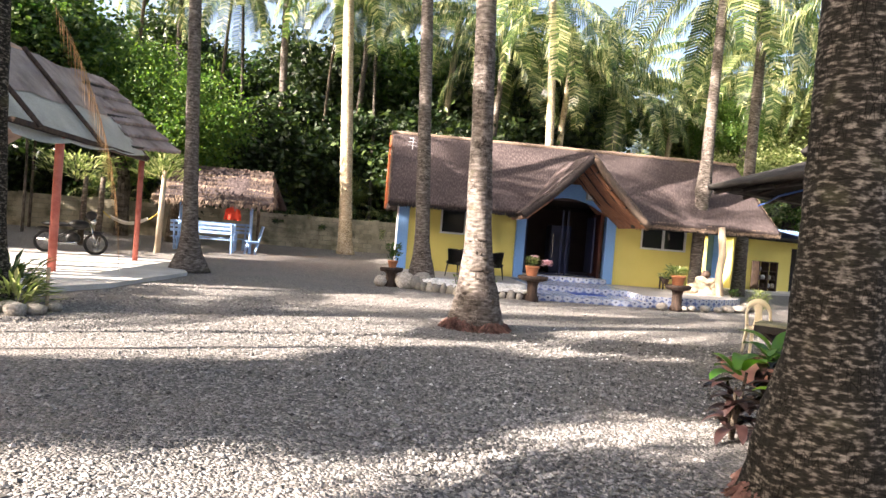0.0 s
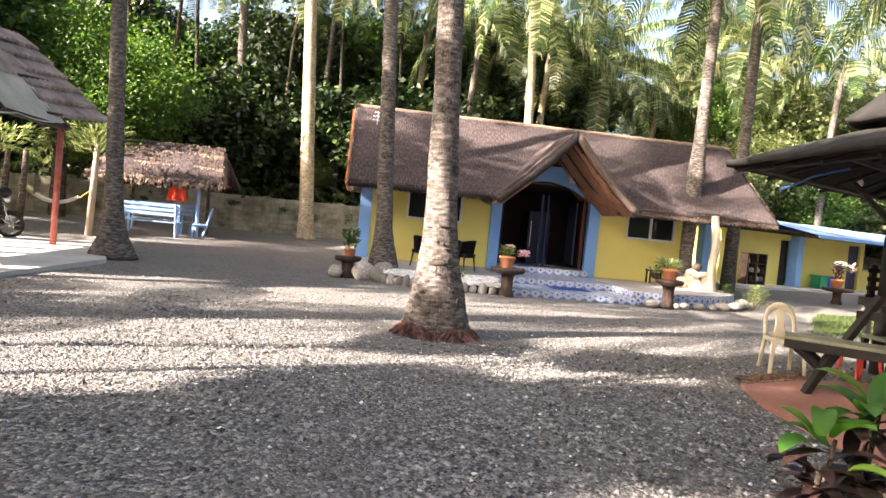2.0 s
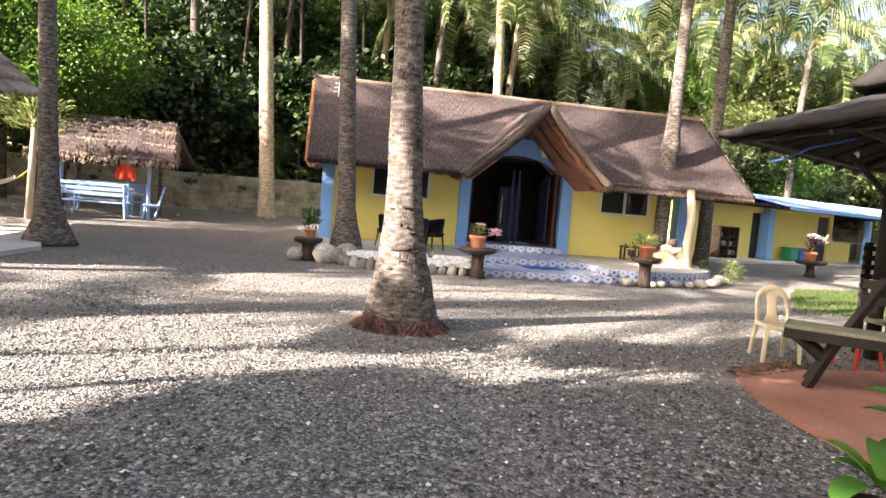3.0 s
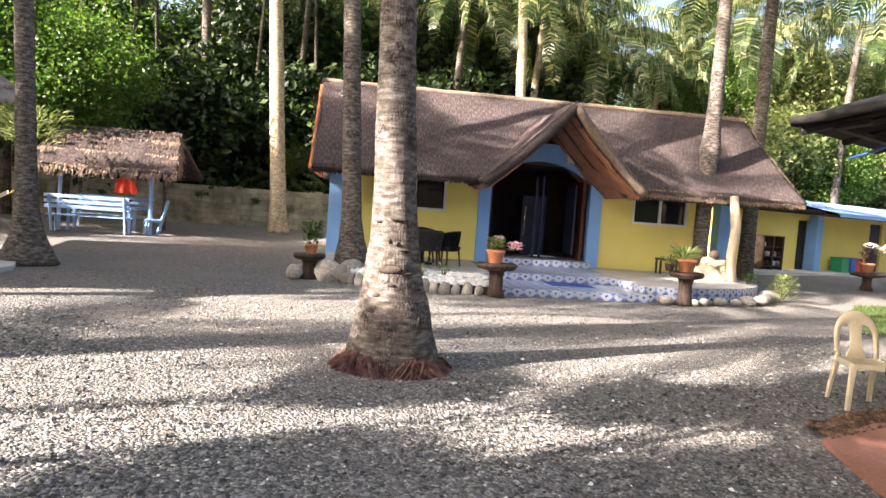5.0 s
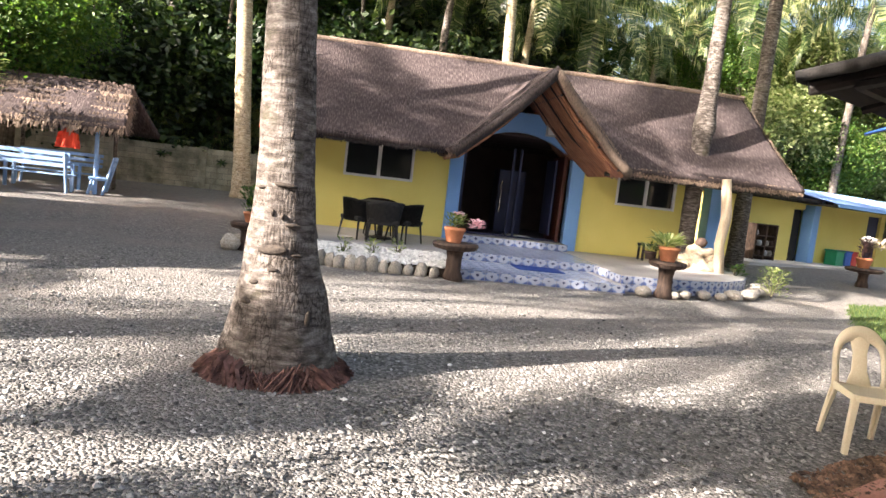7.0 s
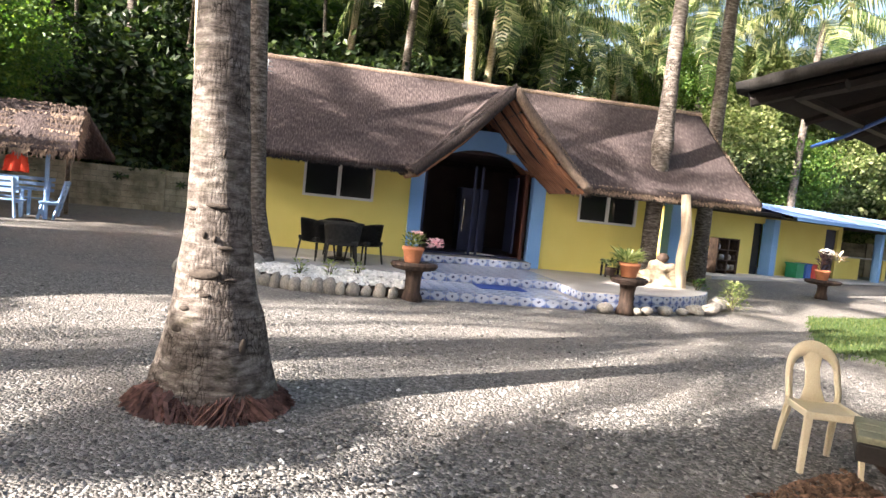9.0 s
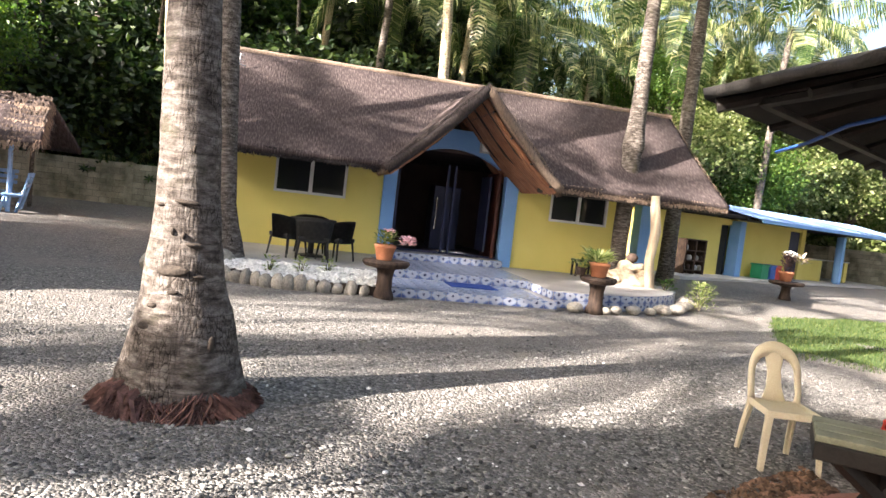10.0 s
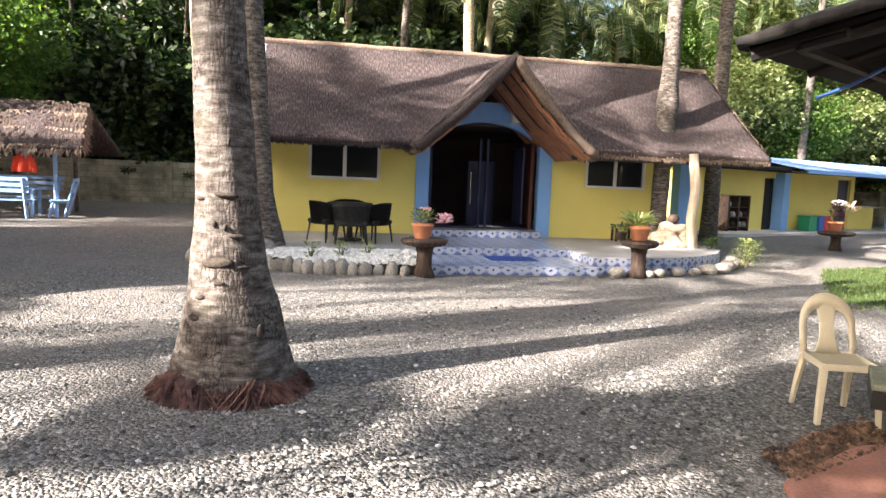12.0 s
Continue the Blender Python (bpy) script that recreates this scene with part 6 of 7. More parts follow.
def wicker_chair(m):
    c = thing("wicker_chair", m, "black woven wicker chair with flared curved back", "chair", "wicker chairs round the table")
    bm = bmesh.new()
    box(bm, -0.25, 0.25, -0.24, 0.24, 0.36, 0.44, 0.02)
    part("seat", bm, M_BLACKWICKER, c)
    bm = bmesh.new()
    rows = []
    for j in range(7):
        v = j / 6
        rows.append([bm.verts.new(((0.27 + 0.05 * v) * math.sin(a) * 1.0, 0.06 + (0.2 + 0.05 * v) * math.cos(a), 0.34 + 0.44 * v - 0.06 * v * abs(math.sin(a)) ** 3)) for a in [radians(-95 + 190 * i / 14) for i in range(15)]])
    for a, b in zip(rows, rows[1:]):
        for k in range(14):
            bm.faces.new((a[k], a[k + 1], b[k + 1], b[k]))
    bmesh.ops.solidify(bm, geom=bm.faces[:], thickness=0.03)
    part("backrest", bm, M_BLACKWICKER, c, "curved woven back", True)
    for sx in (-0.22, 0.22):
        for sy in (-0.2, 0.2):
            bm = bmesh.new()
            tube(bm, [(sx, sy, 0.37), (sx * 1.18, sy * 1.2, 0)], [0.022, 0.014], 8)
            part("leg", bm, M_BLACKWICKER, c)
    return c


wc = wicker_chair(pose(2.95, 17.98, FZ, 0, 0, 180) @ Matrix.Diagonal((1.12, 1.0, 1.0, 1)))
for x, y, r in ((2.5, 18.35, 128), (3.4, 18.35, -128), (2.95, 19.25, 3)):
    copy_thing(wc, pose(x, y, FZ, 0, 0, r))

# ---- annex ----
AZ = 0.17
annex = thing("annex", pose(15.3, 26.3, AZ, 0, 0, 21.0) @ Matrix.Diagonal((1, 1, 0.90, 1)), "low yellow annex with blue pillars and pale blue metal roof", "house")


def abox(name, mat, *b, bevel=0.0, label=""):
    bm = bmesh.new()
    box(bm, *b, bevel)
    return part(name, bm, mat, annex, label)


abox("floor_slab", M_SLAB, -1.0, 15.0, -1.35, 3.2, -0.25, 0.02, label="pale concrete apron")
abox("wall", M_YELLOW, -0.6, 2.85, 0, 0.15, 0.02, 2.35)
abox("wall", M_YELLOW, 4.1, 7.55, 0, 0.15, 0.02, 2.35)
abox("wall", M_YELLOW, 8.45, 8.75, 0, 0.15, 0.02, 2.35)
abox("lintel", M_YELLOW, 2.85, 4.1, 0.02, 0.14, 2.1, 2.35)
abox("lintel", M_YELLOW, 7.55, 8.45, 0.02, 0.14, 2.2, 2.35)
abox("half_wall", M_YELLOW, 8.75, 10.35, 0, 0.15, 0.02, 1.0)
abox("counter_top", M_SLAB, 8.7, 12.6, -0.08, 0.3, 1.0, 1.06, bevel=0.01)
abox("half_wall", M_YELLOW, 12.2, 12.5, -0.05, 0.25, 0.02, 1.0)
abox("back_wall", M_BLUE, 8.75, 10.6, 2.0, 2.15, 0.02, 2.35, label="blue painted kitchen wall")
abox("back_wall", M_YELLOW, -0.6, 8.75, 3.0, 3.15, 0.02, 2.35)
abox("side_wall", M_YELLOW, -0.75, -0.6, 0, 3.15, 0.02, 2.35)
abox("side_wall", M_YELLOW, 8.6, 8.75, 0.15, 3.0, 0.02, 2.35)
abox("pillar", M_BLUE, 3.5, 3.86, -0.35, 0.1, 0.0, 2.3, bevel=0.012, label="blue painted pillar")
abox("pillar", M_BLUE, 9.95, 10.17, -0.95, -0.73, 0.0, 2.2, bevel=0.012, label="blue painted pillar")
abox("pillar", M_BLUE, 11.1, 11.3, -0.3, -0.1, 0.0, 2.2, bevel=0.012, label="blue painted pillar")
abox("door", M_DARKWOOD, 2.9, 3.42, 0.1, 0.14, 0.02, 2.08, label="dark open doorway leaf")
abox("door", M_NAVY, 7.6, 8.4, 0.08, 0.12, 0.02, 2.18, label="dark screen door")
abox("white_board", M_WHITE, 11.2, 11.75, -0.15, -0.1, 0.02, 0.9, bevel=0.004, label="white board leaning on the counter")
nr = 46
rv, rf = [], []
for i in range(nr * 4 + 1):
    s = 3.0 + 12.5 * i / (nr * 4)
    c = 0.022 * (1 if i % 4 in (1, 2) else 0)
    rv += [(s, -1.45, 2.42 + c), (s, 1.2, 3.0 + c), (s, 3.6, 2.4 + c)]
for i in range(nr * 4):
    k = 3 * i
    rf += [(k, k + 3, k + 4, k + 1), (k + 1, k + 4, k + 5, k + 2)]
ob = new("roof", quad_mesh("roof", rv, rf, M_BLUEROOF))
ob.parent = annex
ob["label"] = "pale blue corrugated metal roof"
abox("fascia", M_BLUE, 3.0, 15.5, -1.48, -1.44, 2.3, 2.44, bevel=0.004, label="faded blue fascia board")
abox("ceiling_board", M_DARKWOOD, 3.0, 15.4, -1.3, 3.1, 2.36, 2.38)
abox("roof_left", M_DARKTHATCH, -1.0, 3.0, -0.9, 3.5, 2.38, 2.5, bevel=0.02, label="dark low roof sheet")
for i, (mat, lab) in enumerate(((M_GREENPL, "green plastic bin with lid"), (M_BLUEPL, "blue plastic bin with lid"), (M_REDPL, "red plastic bin with lid"))):
    b = thing("waste_bin", annex.matrix_world @ pose(4.95 + i * (0.55 if i == 1 else 0.46), -0.45, 0.02), lab, "bin", "waste bins in a row")
    w = 0.28 if i == 0 else 0.2
    bm = bmesh.new()
    prism(bm, [(-w * 0.85, -0.22), (w * 0.85, -0.22), (w * 0.85, 0.22), (-w * 0.85, 0.22)], 0, 0.55)
    part("body", bm, mat, b)
    bm = bmesh.new()
    box(bm, -w, w, -0.25, 0.25, 0.55, 0.62, 0.02)
    part("lid", bm, mat, b)
rack = thing("wooden_rack", annex.matrix_world @ pose(0.95, -0.22, 0.02), "old dark wooden rack with odds and ends by the annex", "shelf")
for x in (-0.55, 0.0, 0.55):
    bm = bmesh.new()
    box(bm, x - 0.03, x + 0.03, -0.2, 0.16, 0, 1.35, 0.004)
    part("upright", bm, M_STUMP, rack)
for i, z in enumerate((0.12, 0.5, 0.88, 1.3)):
    bm = bmesh.new()
    box(bm, -0.58, 0.58, -0.2, 0.16, z, z + 0.035, 0.004)
    part("board", bm, M_STUMP, rack)
for k in range(9):
    bm = bmesh.new()
    s = random.uniform(0.06, 0.13)
    lathe(bm, [(s * 0.7, 0), (s, 0.04), (s, 0.14), (s * 0.6, 0.2)], 10)
    ob = tagged(part("old_jar", bm, (M_STONE, M_STUMP, M_GREYBOX)[k % 3], None, "", True), "dusty jar kept on the wooden rack", "jar", "jars on the rack")
    ob.matrix_world = rack.matrix_world @ pose(-0.42 + 0.28 * (k % 4) + (0.06 if k % 4 > 1 else 0), -0.05, (0.155, 0.535, 0.915)[k // 4 % 3])

# ---- shelter with red posts ----
shelter = thing("open_shelter", pose(0, 0, 0), "open shelter on red steel posts with sloping sheet roof", "shelter")
for x, y, r in ((-6.1, 13.7, 0.08), (-6.1, 18.3, 0.07), (-10.5, 13.5, 0.08), (-10.8, 18.2, 0.075)):
    bm = bmesh.new()
    top = 2.72 if x > -8 else 2.6
    tube(bm, [(x, y, 0.07), (x, y, top)], r, 12)
    part("post", bm, M_REDPOST, shelter, "faded red steel post", True)


def sl(x):
    """Roof height over x: falls towards the yard."""
    return 2.9 + 1.12 * (-6.0 - x)


bm = bmesh.new()
box(bm, -6.1, -5.98, 11.8, 18.4, 2.7, 2.8, 0.01)
part("eave_beam", bm, M_STUMP, shelter)
for y in (12.5, 15.3, 18.2):
    bm = bmesh.new()
    tube(bm, [(-5.9, y, 2.74), (-7.7, y, 4.7)], 0.05, 6)
    part("rafter", bm, M_STUMP, shelter)
for nm, mat, xa, xb, lab in (("roof_sheet", M_TARP, -5.95, -6.85, "sagging grey plastic roof sheet"), ("upper_roof_sheet", M_TIN, -6.75, -7.7, "brown weathered upper roof sheet")):
    verts, faces = [], []
    ny, nx2 = 60, 8
    for j in range(nx2 + 1):
        x = xa + (xb - xa) * j / nx2
        for i in range(ny + 1):
            y = 11.7 + 6.4 * i / ny
            verts.append((x, y, sl(x) - 0.055 * (18 - y) + (0.03 if nm[0] == "u" else 0) + 0.025 * noise.noise((x * 1.5, y * 0.8, 2)) - 0.06 * math.sin(math.pi * ((y - 11.7) % 2.13) / 2.13)))
    for j in range(nx2):
        for i in range(ny):
            k = j * (ny + 1) + i
            faces.append((k, k + 1, k + ny + 2, k + ny + 1))
    ob = new(nm, quad_mesh(nm, verts, faces, mat, smooth=True))
    ob.parent = shelter
    ob["label"] = lab
for j in range(6):
    verts, faces = [], []
    m = 40
    for i in range(m + 1):
        t = i / m
        c = 0.025 * math.sin(i * math.pi / 2)
        y = 17.75 + 2.0 * t
        xe, ze, sx, sz = -6.1 + 0.56 * t, 2.93 + 0.17 * t, 0.27 + 0.09 * t, 0.315
        x0, x1 = xe - sx * j, xe - sx * (j + 1) - 0.08
        z0, z1 = ze + sz * j, ze + sz * (j + 1) + 0.02
        verts += [(x0, y, z0 + 0.07 + c), (x1, y, z1 + c), (x0, y, z0 + 0.0 + c), (x1, y, z1 - 0.05 + c)]
    for i in range(m):
        k = 4 * i
        faces += [(k, k + 4, k + 5, k + 1), (k + 2, k + 3, k + 7, k + 6), (k, k + 2, k + 6, k + 4)]
    for k in (0, 4 * m):
        faces.append((k, k + 1, k + 3, k + 2))
    ob = new("roof_course", quad_mesh("roof_course", verts, faces, M_TIN))
    ob.parent = shelter
bm = bmesh.new()
box(bm, -1.6, 1.6, -2.8, 5.2, -0.02, 0.02, 0.0, pose(-9.05, 14.5, 3.75, 0, -36, 0))
part("rear_roof_sheet", bm, M_TIN, shelter, "brown weathered rear roof sheet")
for t in (0.06, 0.5, 0.94):
    bm = bmesh.new()
    tube(bm, [(-6.05 - 1.45 * t, 17.6, 2.88 + 1.7 * t), (-5.6 - 1.95 * t, 19.65, 3.0 + 1.8 * t)], 0.035, 6)
    part("purlin", bm, M_DARKWOOD, shelter)

# ---- motorcycle under the shelter ----
moto = thing("motorcycle", pose(-8.05, 19.2, 0.07, 0, 0, 14), "black motorcycle parked on the slab under the shelter", "motorcycle")


def wheel(x):
    bm = bmesh.new()
    seg = 28
    pts = [(x + 0.27 * math.cos(2 * math.pi * i / seg), 0, 0.30 + 0.27 * math.sin(2 * math.pi * i / seg)) for i in range(seg)]
    rr = []
    for i in range(seg):
        a = 2 * math.pi * i / seg
        rr.append([bm.verts.new((x + (0.27 + 0.04 * math.cos(b)) * math.cos(a), 0.04 * math.sin(b), 0.30 + (0.27 + 0.04 * math.cos(b)) * math.sin(a))) for b in [2 * math.pi * q / 8 for q in range(8)]])
    for i in range(seg):
        for q in range(8):
            bm.faces.new((rr[i][q], rr[(i + 1) % seg][q], rr[(i + 1) % seg][(q + 1) % 8], rr[i][(q + 1) % 8]))
    w = part("wheel", bm, M_RUBBER, moto, "", True)
    bm = bmesh.new()
    for i in range(10):
        a = math.pi * i / 5
        tube(bm, [(x, 0, 0.30), (x + 0.24 * math.cos(a), 0, 0.30 + 0.24 * math.sin(a))], 0.008, 5)
    lathe(bm, [(0.05, -0.03), (0.05, 0.03)], 10, (x, 0, 0.30))
    part("spokes", bm, M_CHROME, w)


wheel(0.55)
wheel(-0.65)
for nm, mat, pts, r in (("fork", M_CHROME, [(0.55, 0.06, 0.3), (0.38, 0.06, 0.85)], 0.022), ("fork", M_CHROME, [(0.55, -0.06, 0.3), (0.38, -0.06, 0.85)], 0.022), ("handlebar", M_DARKMETAL, [(0.3, -0.34, 1.05), (0.36, -0.1, 0.95), (0.36, 0.1, 0.95), (0.3, 0.34, 1.05)], 0.016),
                        ("chassis", M_DARKMETAL, [(0.36, 0, 0.85), (-0.1, 0, 0.6), (-0.65, 0, 0.32)], 0.035), ("exhaust", M_CHROME, [(0.1, -0.12, 0.3), (-0.3, -0.14, 0.28), (-0.85, -0.15, 0.36)], 0.045)):
    bm = bmesh.new()
    tube(bm, pts, r, 8)
    part(nm, bm, mat, moto, "", True)
for nm, mat, c, s in (("tank", M_DARKMETAL, (0.12, 0, 0.80), (0.27, 0.14, 0.13)), ("seat", M_RUBBER, (-0.42, 0, 0.78), (0.40, 0.13, 0.06)), ("engine", M_DARKMETAL, (-0.02, 0, 0.42), (0.19, 0.13, 0.17)), ("headlight", M_CHROME, (0.45, 0, 0.92), (0.09, 0.09, 0.09)), ("rear_fender", M_DARKMETAL, (-0.75, 0, 0.64), (0.18, 0.07, 0.06)), ("top_case", M_RUBBER, (0.40, 0, 1.08), (0.14, 0.2, 0.12)), ("front_fender", M_DARKMETAL, (0.55, 0, 0.62), (0.2, 0.05, 0.035))):
    bm = bmesh.new()
    bmesh.ops.create_uvsphere(bm, u_segments=14, v_segments=10, radius=1, matrix=Matrix.Translation(c) @ Matrix.Diagonal((*s, 1)))
    part(nm, bm, mat, moto, "", True)

# ---- hammock, posts, crate shelf ----
hp0, hp1 = Vector((-8.5, 21.9, 0.13)), Vector((-6.7, 22.0, 0.13))
for p, h, mat, lab in ((hp0, 2.2, M_BARK, "dark rough timber post holding the hammock"), (hp1, 2.6, M_PALEWOOD, "pale timber post with yellow rope"), (Vector((-9.3, 22.6, 0.15)), 2.2, M_BARK, "dark rough timber post holding the hammock")):
    t = thing("timber_post", pose(*p), lab, "post")
    bm = bmesh.new()
    tube(bm, [(0, 0, -0.1), (0.04, 0, h * 0.5), (0.06, 0.02, h)], [0.10, 0.085, 0.07], 10, noise_amp=0.15)
    part("pole", bm, mat, t, "", True)
ham = thing("hammock", pose(0, 0, 0), "pale cloth hammock slung on yellow ropes between posts", "hammock")
a, b = Vector((-8.45, 21.9, 1.35)), Vector((-6.7, 22.0, 1.42))
verts, faces = [], []
for i in range(17):
    t = 0.18 + 0.62 * i / 16
    c = a.lerp(b, t) - Vector((0, 0, 1.9 * t * (1 - t)))
    w = 0.20 * math.sin(math.pi * i / 16) + 0.02
    for q in range(5):
        u = q / 4 * 2 - 1
        verts.append(c + Vector((0, u * w, 0.10 * u * u)))
for i in range(16):
    for q in range(4):
        k = i * 5 + q
        faces.append((k, k + 1, k + 6, k + 5))
ob = new("cloth", quad_mesh("cloth", verts, faces, M_CLOTH, smooth=True))
ob.parent = ham
for t0, t1 in ((0.0, 0.18), (0.80, 1.0)):
    bm = bmesh.new()
    tube(bm, [a.lerp(b, t0 + (t1 - t0) * i / 5) - Vector((0, 0, 1.9 * (t0 + (t1 - t0) * i / 5) * (1 - t0 - (t1 - t0) * i / 5))) for i in range(6)], 0.018, 6)
    part("rope", bm, M_ROPE, ham, "yellow rope")
shrub("small_tree", -6.72, 22.1, 2.4, 420, 0.85, 0.8, 0.34, M_LEAFYEL, 41, "pale yellow-green leaves on the timber post", 0.1)
shrub("small_tree", -9.6, 22.8, 2.2, 380, 1.1, 0.8, 0.36, M_LEAFYEL, 42, "pale yellow-green bush behind the shelter", 0.1)

# ---- blue bench set under a nipa roof ----
booth = thing("picnic_hut", pose(-5.35, 24.2, 0.2), "small picnic hut with shaggy nipa roof over blue benches", "hut")
for sx in (-1.2, 1.2):
    for sy in (-0.5, 0.9):
        bm = bmesh.new()
        tube(bm, [(sx, sy, 0), (sx * 0.98, sy, 2.0)], 0.055, 8)
        part("post", bm, M_PALEBLUE if sy < 0 else M_BARK, booth)
# slopes take the darker cottage thatch to carry the shade on this roof
slab_roof("roof", [(-2.0, -1.0, 1.62), (2.0, -1.0, 1.62), (1.65, 0.55, 2.78), (-1.65, 0.55, 2.78)], 40, 14, 0.12, M_THATCH, booth, rough=0.10, label="shaggy nipa leaf roof slope", seed=11)
slab_roof("roof", [(2.0, 2.1, 1.62), (-2.0, 2.1, 1.62), (-1.65, 0.55, 2.78), (1.65, 0.55, 2.78)], 24, 8, 0.12, M_THATCH, booth, rough=0.08, label="shaggy nipa leaf roof slope", seed=12)
# two rows in three use straw darkened for shade
for i in range(9):
    v = i / 8
    fringe("nipa_fringe", Vector((-2.0 + 0.35 * v, -1.02 + 1.55 * v, 1.72 + 1.16 * v)), Vector((2.0 - 0.35 * v, -1.02 + 1.55 * v, 1.72 + 1.16 * v)), 420, 0.30, M_DARKSTRAW if i % 3 else M_STRAW, booth, out=(0, -1, 0), seed=60 + i, width=0.022, thick=0.1)
for sx in (-1, 1):
    fringe("nipa_fringe", Vector((sx * 2.0, -1.0, 1.7)), Vector((sx * 1.65, 0.55, 2.85)), 300, 0.3, M_STRAW, booth, out=(sx, 0, 0), seed=80 + sx, thick=0.1)


def blue_bench(m, w, label):
    b = thing("blue_bench", m, label, "bench", "blue benches")
    for i in range(3):
        bm = bmesh.new()
        box(bm, -w / 2, w / 2, -0.2 + i * 0.14, -0.08 + i * 0.14, 0.42, 0.45, 0.006)
        part("seat_slat", bm, M_PALEBLUE, b)
    for z in (0.62, 0.76, 0.9):
        bm = bmesh.new()
        box(bm, -w / 2, w / 2, 0.24 + (z - 0.45) * 0.2, 0.265 + (z - 0.45) * 0.2, z, z + 0.09, 0.005)
        part("back_slat", bm, M_PALEBLUE, b)
    for x in (-w / 2 + 0.12, w / 2 - 0.12):
        for p, q in (((x, -0.22, 0), (x, -0.12, 0.44)), ((x, 0.12, 0), (x, 0.36, 0.98)), ((x, -0.2, 0.4), (x, 0.24, 0.4))):
            bm = bmesh.new()
            tube(bm, [p, q], 0.035, 4)
            part("leg", bm, M_PALEBLUE, b)
    return b


blue_bench(pose(-5.6, 23.35, 0.2, 0, 0, 182), 2.1, "long faded blue slatted bench seen from behind")
blue_bench(pose(-5.5, 24.75, 0.22, 0, 0, 2), 2.1, "long faded blue slatted bench facing the yard")
blue_bench(pose(-4.15, 24.0, 0.2, 0, 0, -78), 1.0, "short faded blue bench with ladder back")
tb = thing("blue_table", pose(-5.55, 24.05, 0.2), "faded blue plank table between the benches", "table")
for i in range(3):
    bm = bmesh.new()
    box(bm, -0.95, 0.95, -0.26 + i * 0.18, -0.09 + i * 0.18, 0.68, 0.72, 0.006)
    part("plank", bm, M_PALEBLUE, tb)
for x in (-0.8, 0.8):
    for y in (-0.22, 0.22):
        bm = bmesh.new()
        box(bm, x - 0.035, x + 0.035, y - 0.035, y + 0.035, 0, 0.68, 0.004)
        part("leg", bm, M_PALEBLUE, tb)
bm = bmesh.new()
bmesh.ops.create_grid(bm, x_segments=10, y_segments=10, size=0.5)
for v in bm.verts:
    u, w = v.co.x, v.co.y
    wd = 0.42 + 0.16 * (0.5 - w) - (0.22 if w > 0.3 else 0)
    v.co = Vector((u * wd, -0.03 + 0.04 * math.sin(u * 14) + 0.03 * noise.noise((u * 5, w * 5, 1)), w * 0.5))
bmesh.ops.solidify(bm, geom=bm.faces[:], thickness=0.015)
ob = tagged(part("red_shirt", bm, M_REDCLOTH, None, "", True), "bright red cloth hung under the nipa roof", "cloth")
ob.location = (-4.72, 23.35, 1.58)
bm = bmesh.new()
tube(bm, [(-0.12, -0.02, 0.2), (0, 0.0, 0.3), (0.12, -0.02, 0.2)], 0.012, 5)
tube(bm, [(0, 0, 0.29), (0, -0.05, 0.42)], 0.008, 5)
part("hanger", bm, M_DARKMETAL, ob)

# ---- plants in the foreground ----
def ti_leaf(verts, faces, o, yaw, rise, length, width, droop):
    n = 6
    d0 = Vector((math.cos(yaw), math.sin(yaw), 0))
    s = Vector((-math.sin(yaw), math.cos(yaw), 0))
    p, a = Vector(o), rise
    prev = None
    for i in range(n + 1):
        t = i / n
        w = width * (0.18 + 1.0 * math.sin(math.pi * min(1, t * 0.92 + 0.06)) ** 0.8) * (1 if i < n else 0.05)
        up = Vector((0, 0, 1)) * math.cos(a) - d0 * math.sin(a)
        k = len(verts)
        verts += [p - s * w + up * w * 0.35, p, p + s * w + up * w * 0.35]
        if prev is not None:
            faces += [(prev, prev + 1, k + 1, k), (prev + 1, prev + 2, k + 2, k + 1)]
        prev = k
        p = p + (d0 * math.cos(a) + Vector((0, 0, 1)) * math.sin(a)) * length / n
        a -= droop / n


def ti_plant(x, y, h, seed, label, fresh=9, dark=34, size=0.34):
    rng = random.Random(seed)
    t = thing("ti_plant", pose(x, y, 0), label, "plant", "ti plants")
    bm = bmesh.new()
    for k in range(3):
        tube(bm, [(0, 0, -0.02), (0.05 * math.cos(k * 2.1), 0.05 * math.sin(k * 2.1), h * 0.6), (0.08 * math.cos(k * 2.1), 0.08 * math.sin(k * 2.1), h * (0.95 - 0.1 * k))], [0.018, 0.014, 0.01], 6)
    part("stem", bm, M_BARK, t)
    v, f = [], []
    for i in range(dark):
        q = rng.random()
        ti_leaf(v, f, (rng.uniform(-0.08, 0.08), rng.uniform(-0.08, 0.08), h * (0.12 + 0.75 * q)), i * 2.4 + rng.uniform(-0.3, 0.3), radians(rng.uniform(10, 45)), size * rng.uniform(0.8, 1.15), 0.036, radians(rng.uniform(50, 100)))
    ob = new("dark_leaves", quad_mesh("dark_leaves", v, f, M_TIDARK, smooth=True))
    ob.parent = t
    ob["label"] = "drooping maroon-black leaves"
    v, f = [], []
    for i in range(fresh):
        ti_leaf(v, f, (rng.uniform(-0.05, 0.05), rng.uniform(-0.05, 0.05), h * rng.uniform(0.9, 1.0)), i * 2.4, radians(rng.uniform(15, 70)), size * rng.uniform(0.8, 1.1), 0.05, radians(rng.uniform(40, 80)))
    ob = new("young_leaves", quad_mesh("young_leaves", v, f, M_TIFRESH, smooth=True))
    ob.parent = t
    ob["label"] = "bright green young leaves"
    return t


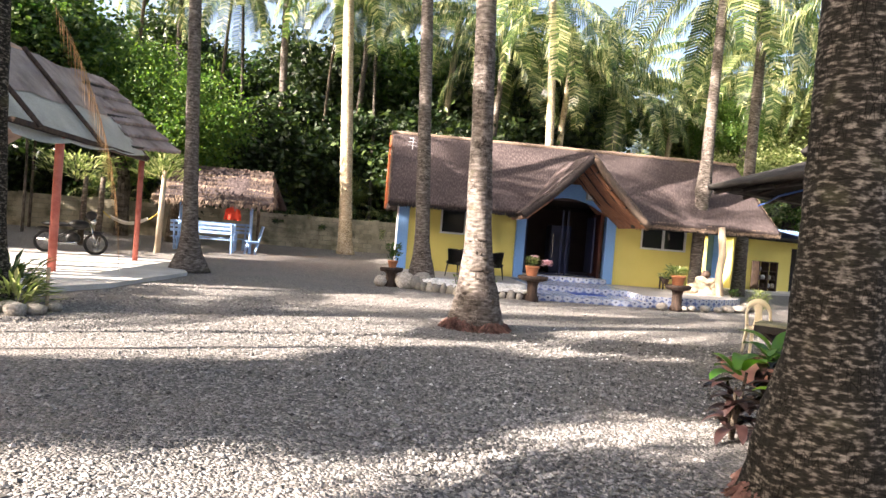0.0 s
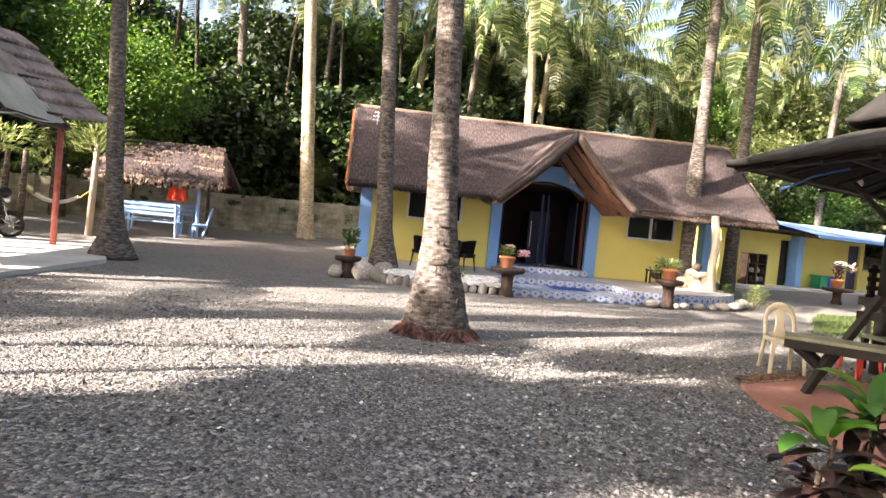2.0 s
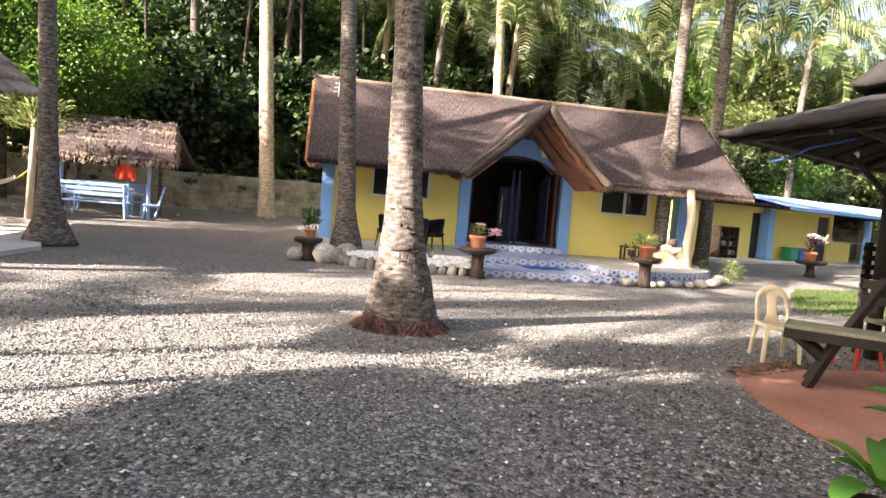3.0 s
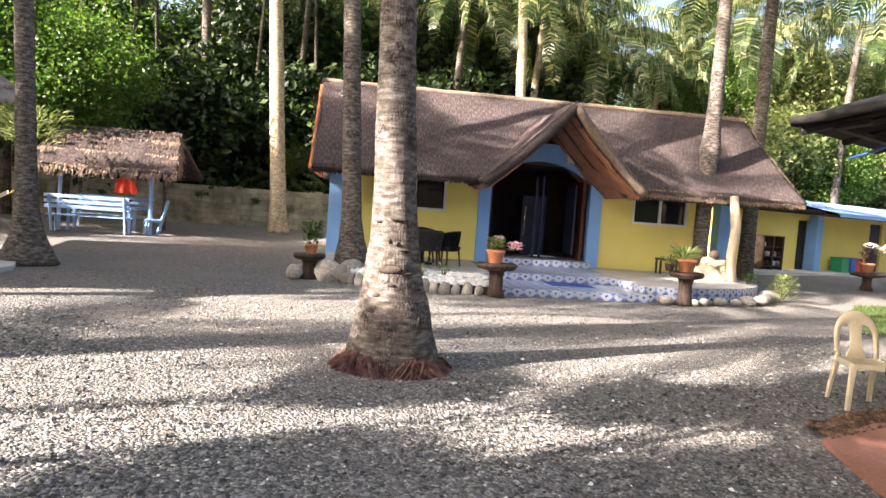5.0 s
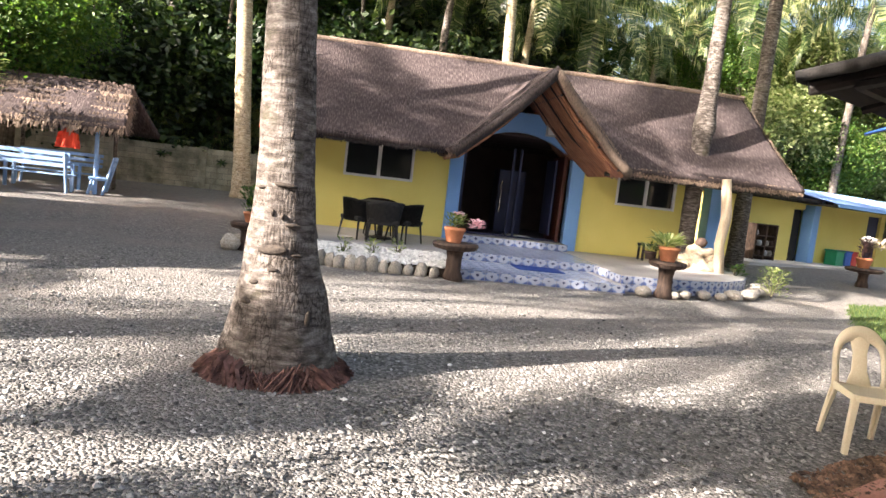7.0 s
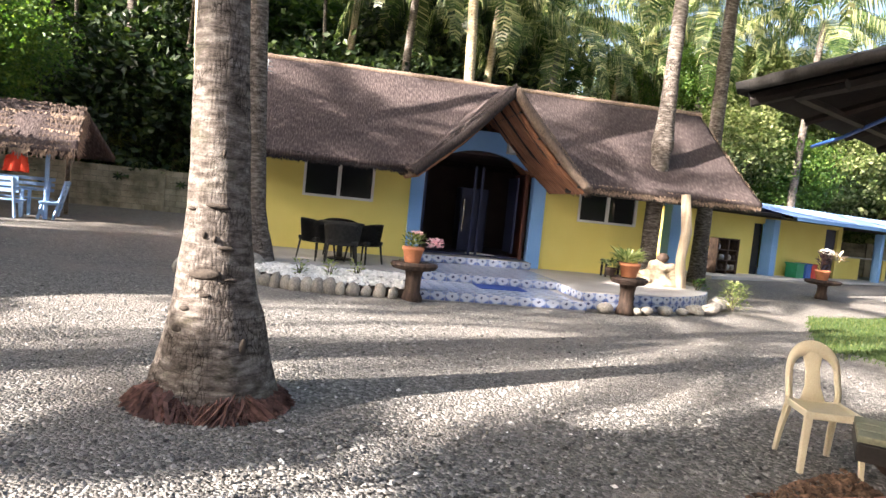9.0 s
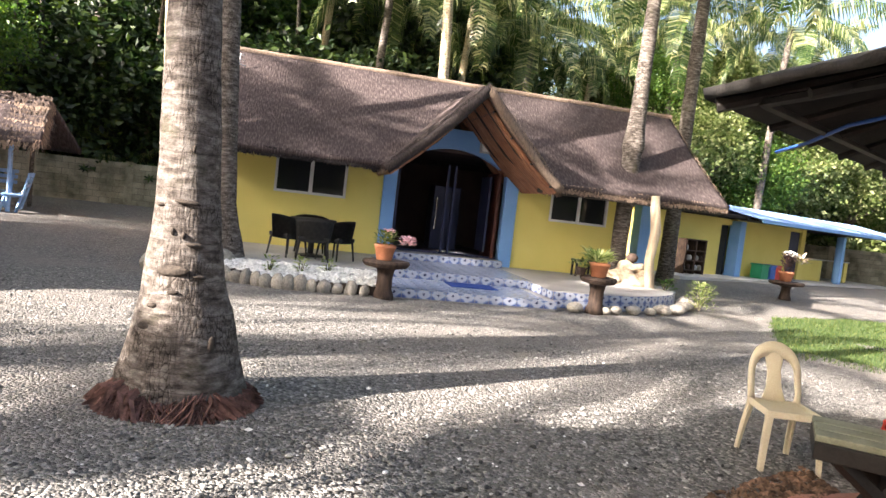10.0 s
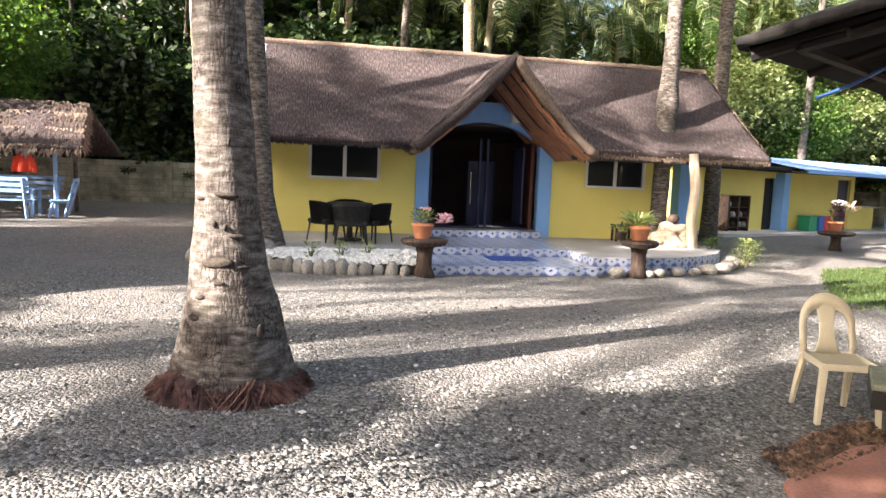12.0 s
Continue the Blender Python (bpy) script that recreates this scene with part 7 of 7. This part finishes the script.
ti_plant(3.06, 4.8, 0.56, 1, "ti plant with maroon leaves and bright green top", 7, 30, 0.27)
ti_plant(3.42, 4.95, 0.68, 2, "tall ti plant with maroon leaves and green top", 9, 34, 0.3)
ti_plant(3.28, 4.5, 0.42, 3, "low ti plant with dark maroon leaves", 2, 30, 0.25)
ti_plant(3.75, 4.55, 0.7, 4, "ti plant with maroon leaves and bright green top", 6, 30)
for k, (x, y, s) in enumerate(((-4.0, 8.75, 0.12), (-4.2, 8.6, 0.14), (-4.4, 8.85, 0.13), (-3.95, 9.1, 0.1), (-4.6, 8.7, 0.14), (-4.15, 8.95, 0.1))):
    r = new("stone", rock_mesh("stone", k + 90, M_STONE, 0.7, 2))
    r.matrix_world = pose(x, y, s * 0.4, 0, 0, k * 77) @ Matrix.Diagonal((s, s, s, 1))
    tagged(r, "rough pale stone edging the planting", "stone", "stones edging the planting")
shrub("strap_plant", -4.45, 9.1, 0.0, 130, 0.3, 0.3, 0.42, M_LEAFYEL, 51, "yellow-green strap-leaved plant by the stones", 0.06)
shrub("strap_plant", -4.75, 9.4, 0.0, 130, 0.35, 0.45, 0.42, M_LEAF, 52, "dark green strap-leaved plant by the stones", 0.07)
bm = bmesh.new()
tube(bm, [(-4.12, 9.25, -0.05), (-4.13, 9.25, 0.55)], 0.025, 8)
tagged(part("marker_stake", bm, M_PALEWOOD), "thin pale wooden stake beside the planting", "stake")
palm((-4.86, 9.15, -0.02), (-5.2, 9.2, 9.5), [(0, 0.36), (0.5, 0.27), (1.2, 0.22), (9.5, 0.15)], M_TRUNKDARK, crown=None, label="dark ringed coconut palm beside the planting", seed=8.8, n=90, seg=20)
dead = thing("dry_palm_frond", pose(-4.75, 9.4, 4.6), "dry brown palm frond hanging from the palm", "palm frond")
v, f = [], []
frond_geo(v, f, (0, 0, 0), radians(20), radians(-55), 4.2, radians(32), 0.75, random.Random(4), 60, 0.016)
ob = new("frond", quad_mesh("frond", v, f, M_DEADFROND))
ob.parent = dead
# lawn beyond the chair
lv, lf = [], []
rr = random.Random(9)
LAWN = [(9.3, 13.3), (12.6, 17.6), (15.5, 18.6), (19, 18.2), (19, 12.0), (12, 12.2)]


def inside(x, y, poly):
    c = False
    for (x0, y0), (x1, y1) in zip(poly, poly[1:] + poly[:1]):
        if (y0 > y) != (y1 > y) and x < (x1 - x0) * (y - y0) / (y1 - y0) + x0:
            c = not c
    return c


while len(lv) < 3 * 24000:
    x, y = rr.uniform(9, 19), rr.uniform(12, 18.7)
    if not inside(x + 0.25 * noise.noise((x * 2, y * 2, 0)), y + 0.25 * noise.noise((x * 2, y * 2, 5)), LAWN):
        continue
    a, h = rr.uniform(0, 6.28), rr.uniform(0.03, 0.08)
    w = 0.008
    k = len(lv)
    z = gz(x, y) - 0.02
    lv += [(x - w * math.cos(a), y - w * math.sin(a), z), (x + w * math.cos(a), y + w * math.sin(a), z), (x + 0.4 * h * math.sin(a), y - 0.4 * h * math.cos(a), z + h)]
    lf.append((k, k + 1, k + 2))
tagged(new("lawn", quad_mesh("lawn", lv, lf, M_GRASS)), "short bright green lawn beyond the gravel", "grass", kind="stuff")
bm = bmesh.new()
prism(bm, LAWN[::-1], -0.1, -0.012)
bmesh.ops.recalc_face_normals(bm, faces=bm.faces)
tagged(part("lawn_soil", bm, surface("mossy_soil", (0.035, 0.06, 0.014), (0.07, 0.11, 0.025), 3, 0.95, 0.5, 40, world_space=True)), "dark mossy soil under the lawn", "ground", kind="structure")

# blue water pipe slung under the hut eave
bm = bmesh.new()
tube(bm, [(-1.72, 2.92, 2.29), (-1.88, 2.4, 2.31), (-2.02, 1.9, 2.37), (-2.1, 1.2, 2.41)], [0.014] * 4, 8)
part("water_pipe", bm, M_BLUEPL, hut, "thin blue plastic pipe under the eave", True)
# small aerial on the thatch
aerial = thing("roof_aerial", pose(1.08, 21.28, 3.98, 0, 0, 25), "small white aerial on the thatched roof", "aerial")
bm = bmesh.new()
tube(bm, [(0, 0, -0.1), (0, 0, 0.2), (0.02, 0, 0.42)], [0.014, 0.014, 0.012], 8)
part("mast", bm, M_WHITE, aerial, "", True)
for z, w in ((0.16, 0.16), (0.27, 0.13), (0.38, 0.10)):
    bm = bmesh.new()
    tube(bm, [(-w, 0, z), (0, 0.01, z + 0.02), (w, 0, z)], [0.009] * 3, 6)
    part("rod", bm, M_WHITE, aerial, "", True)
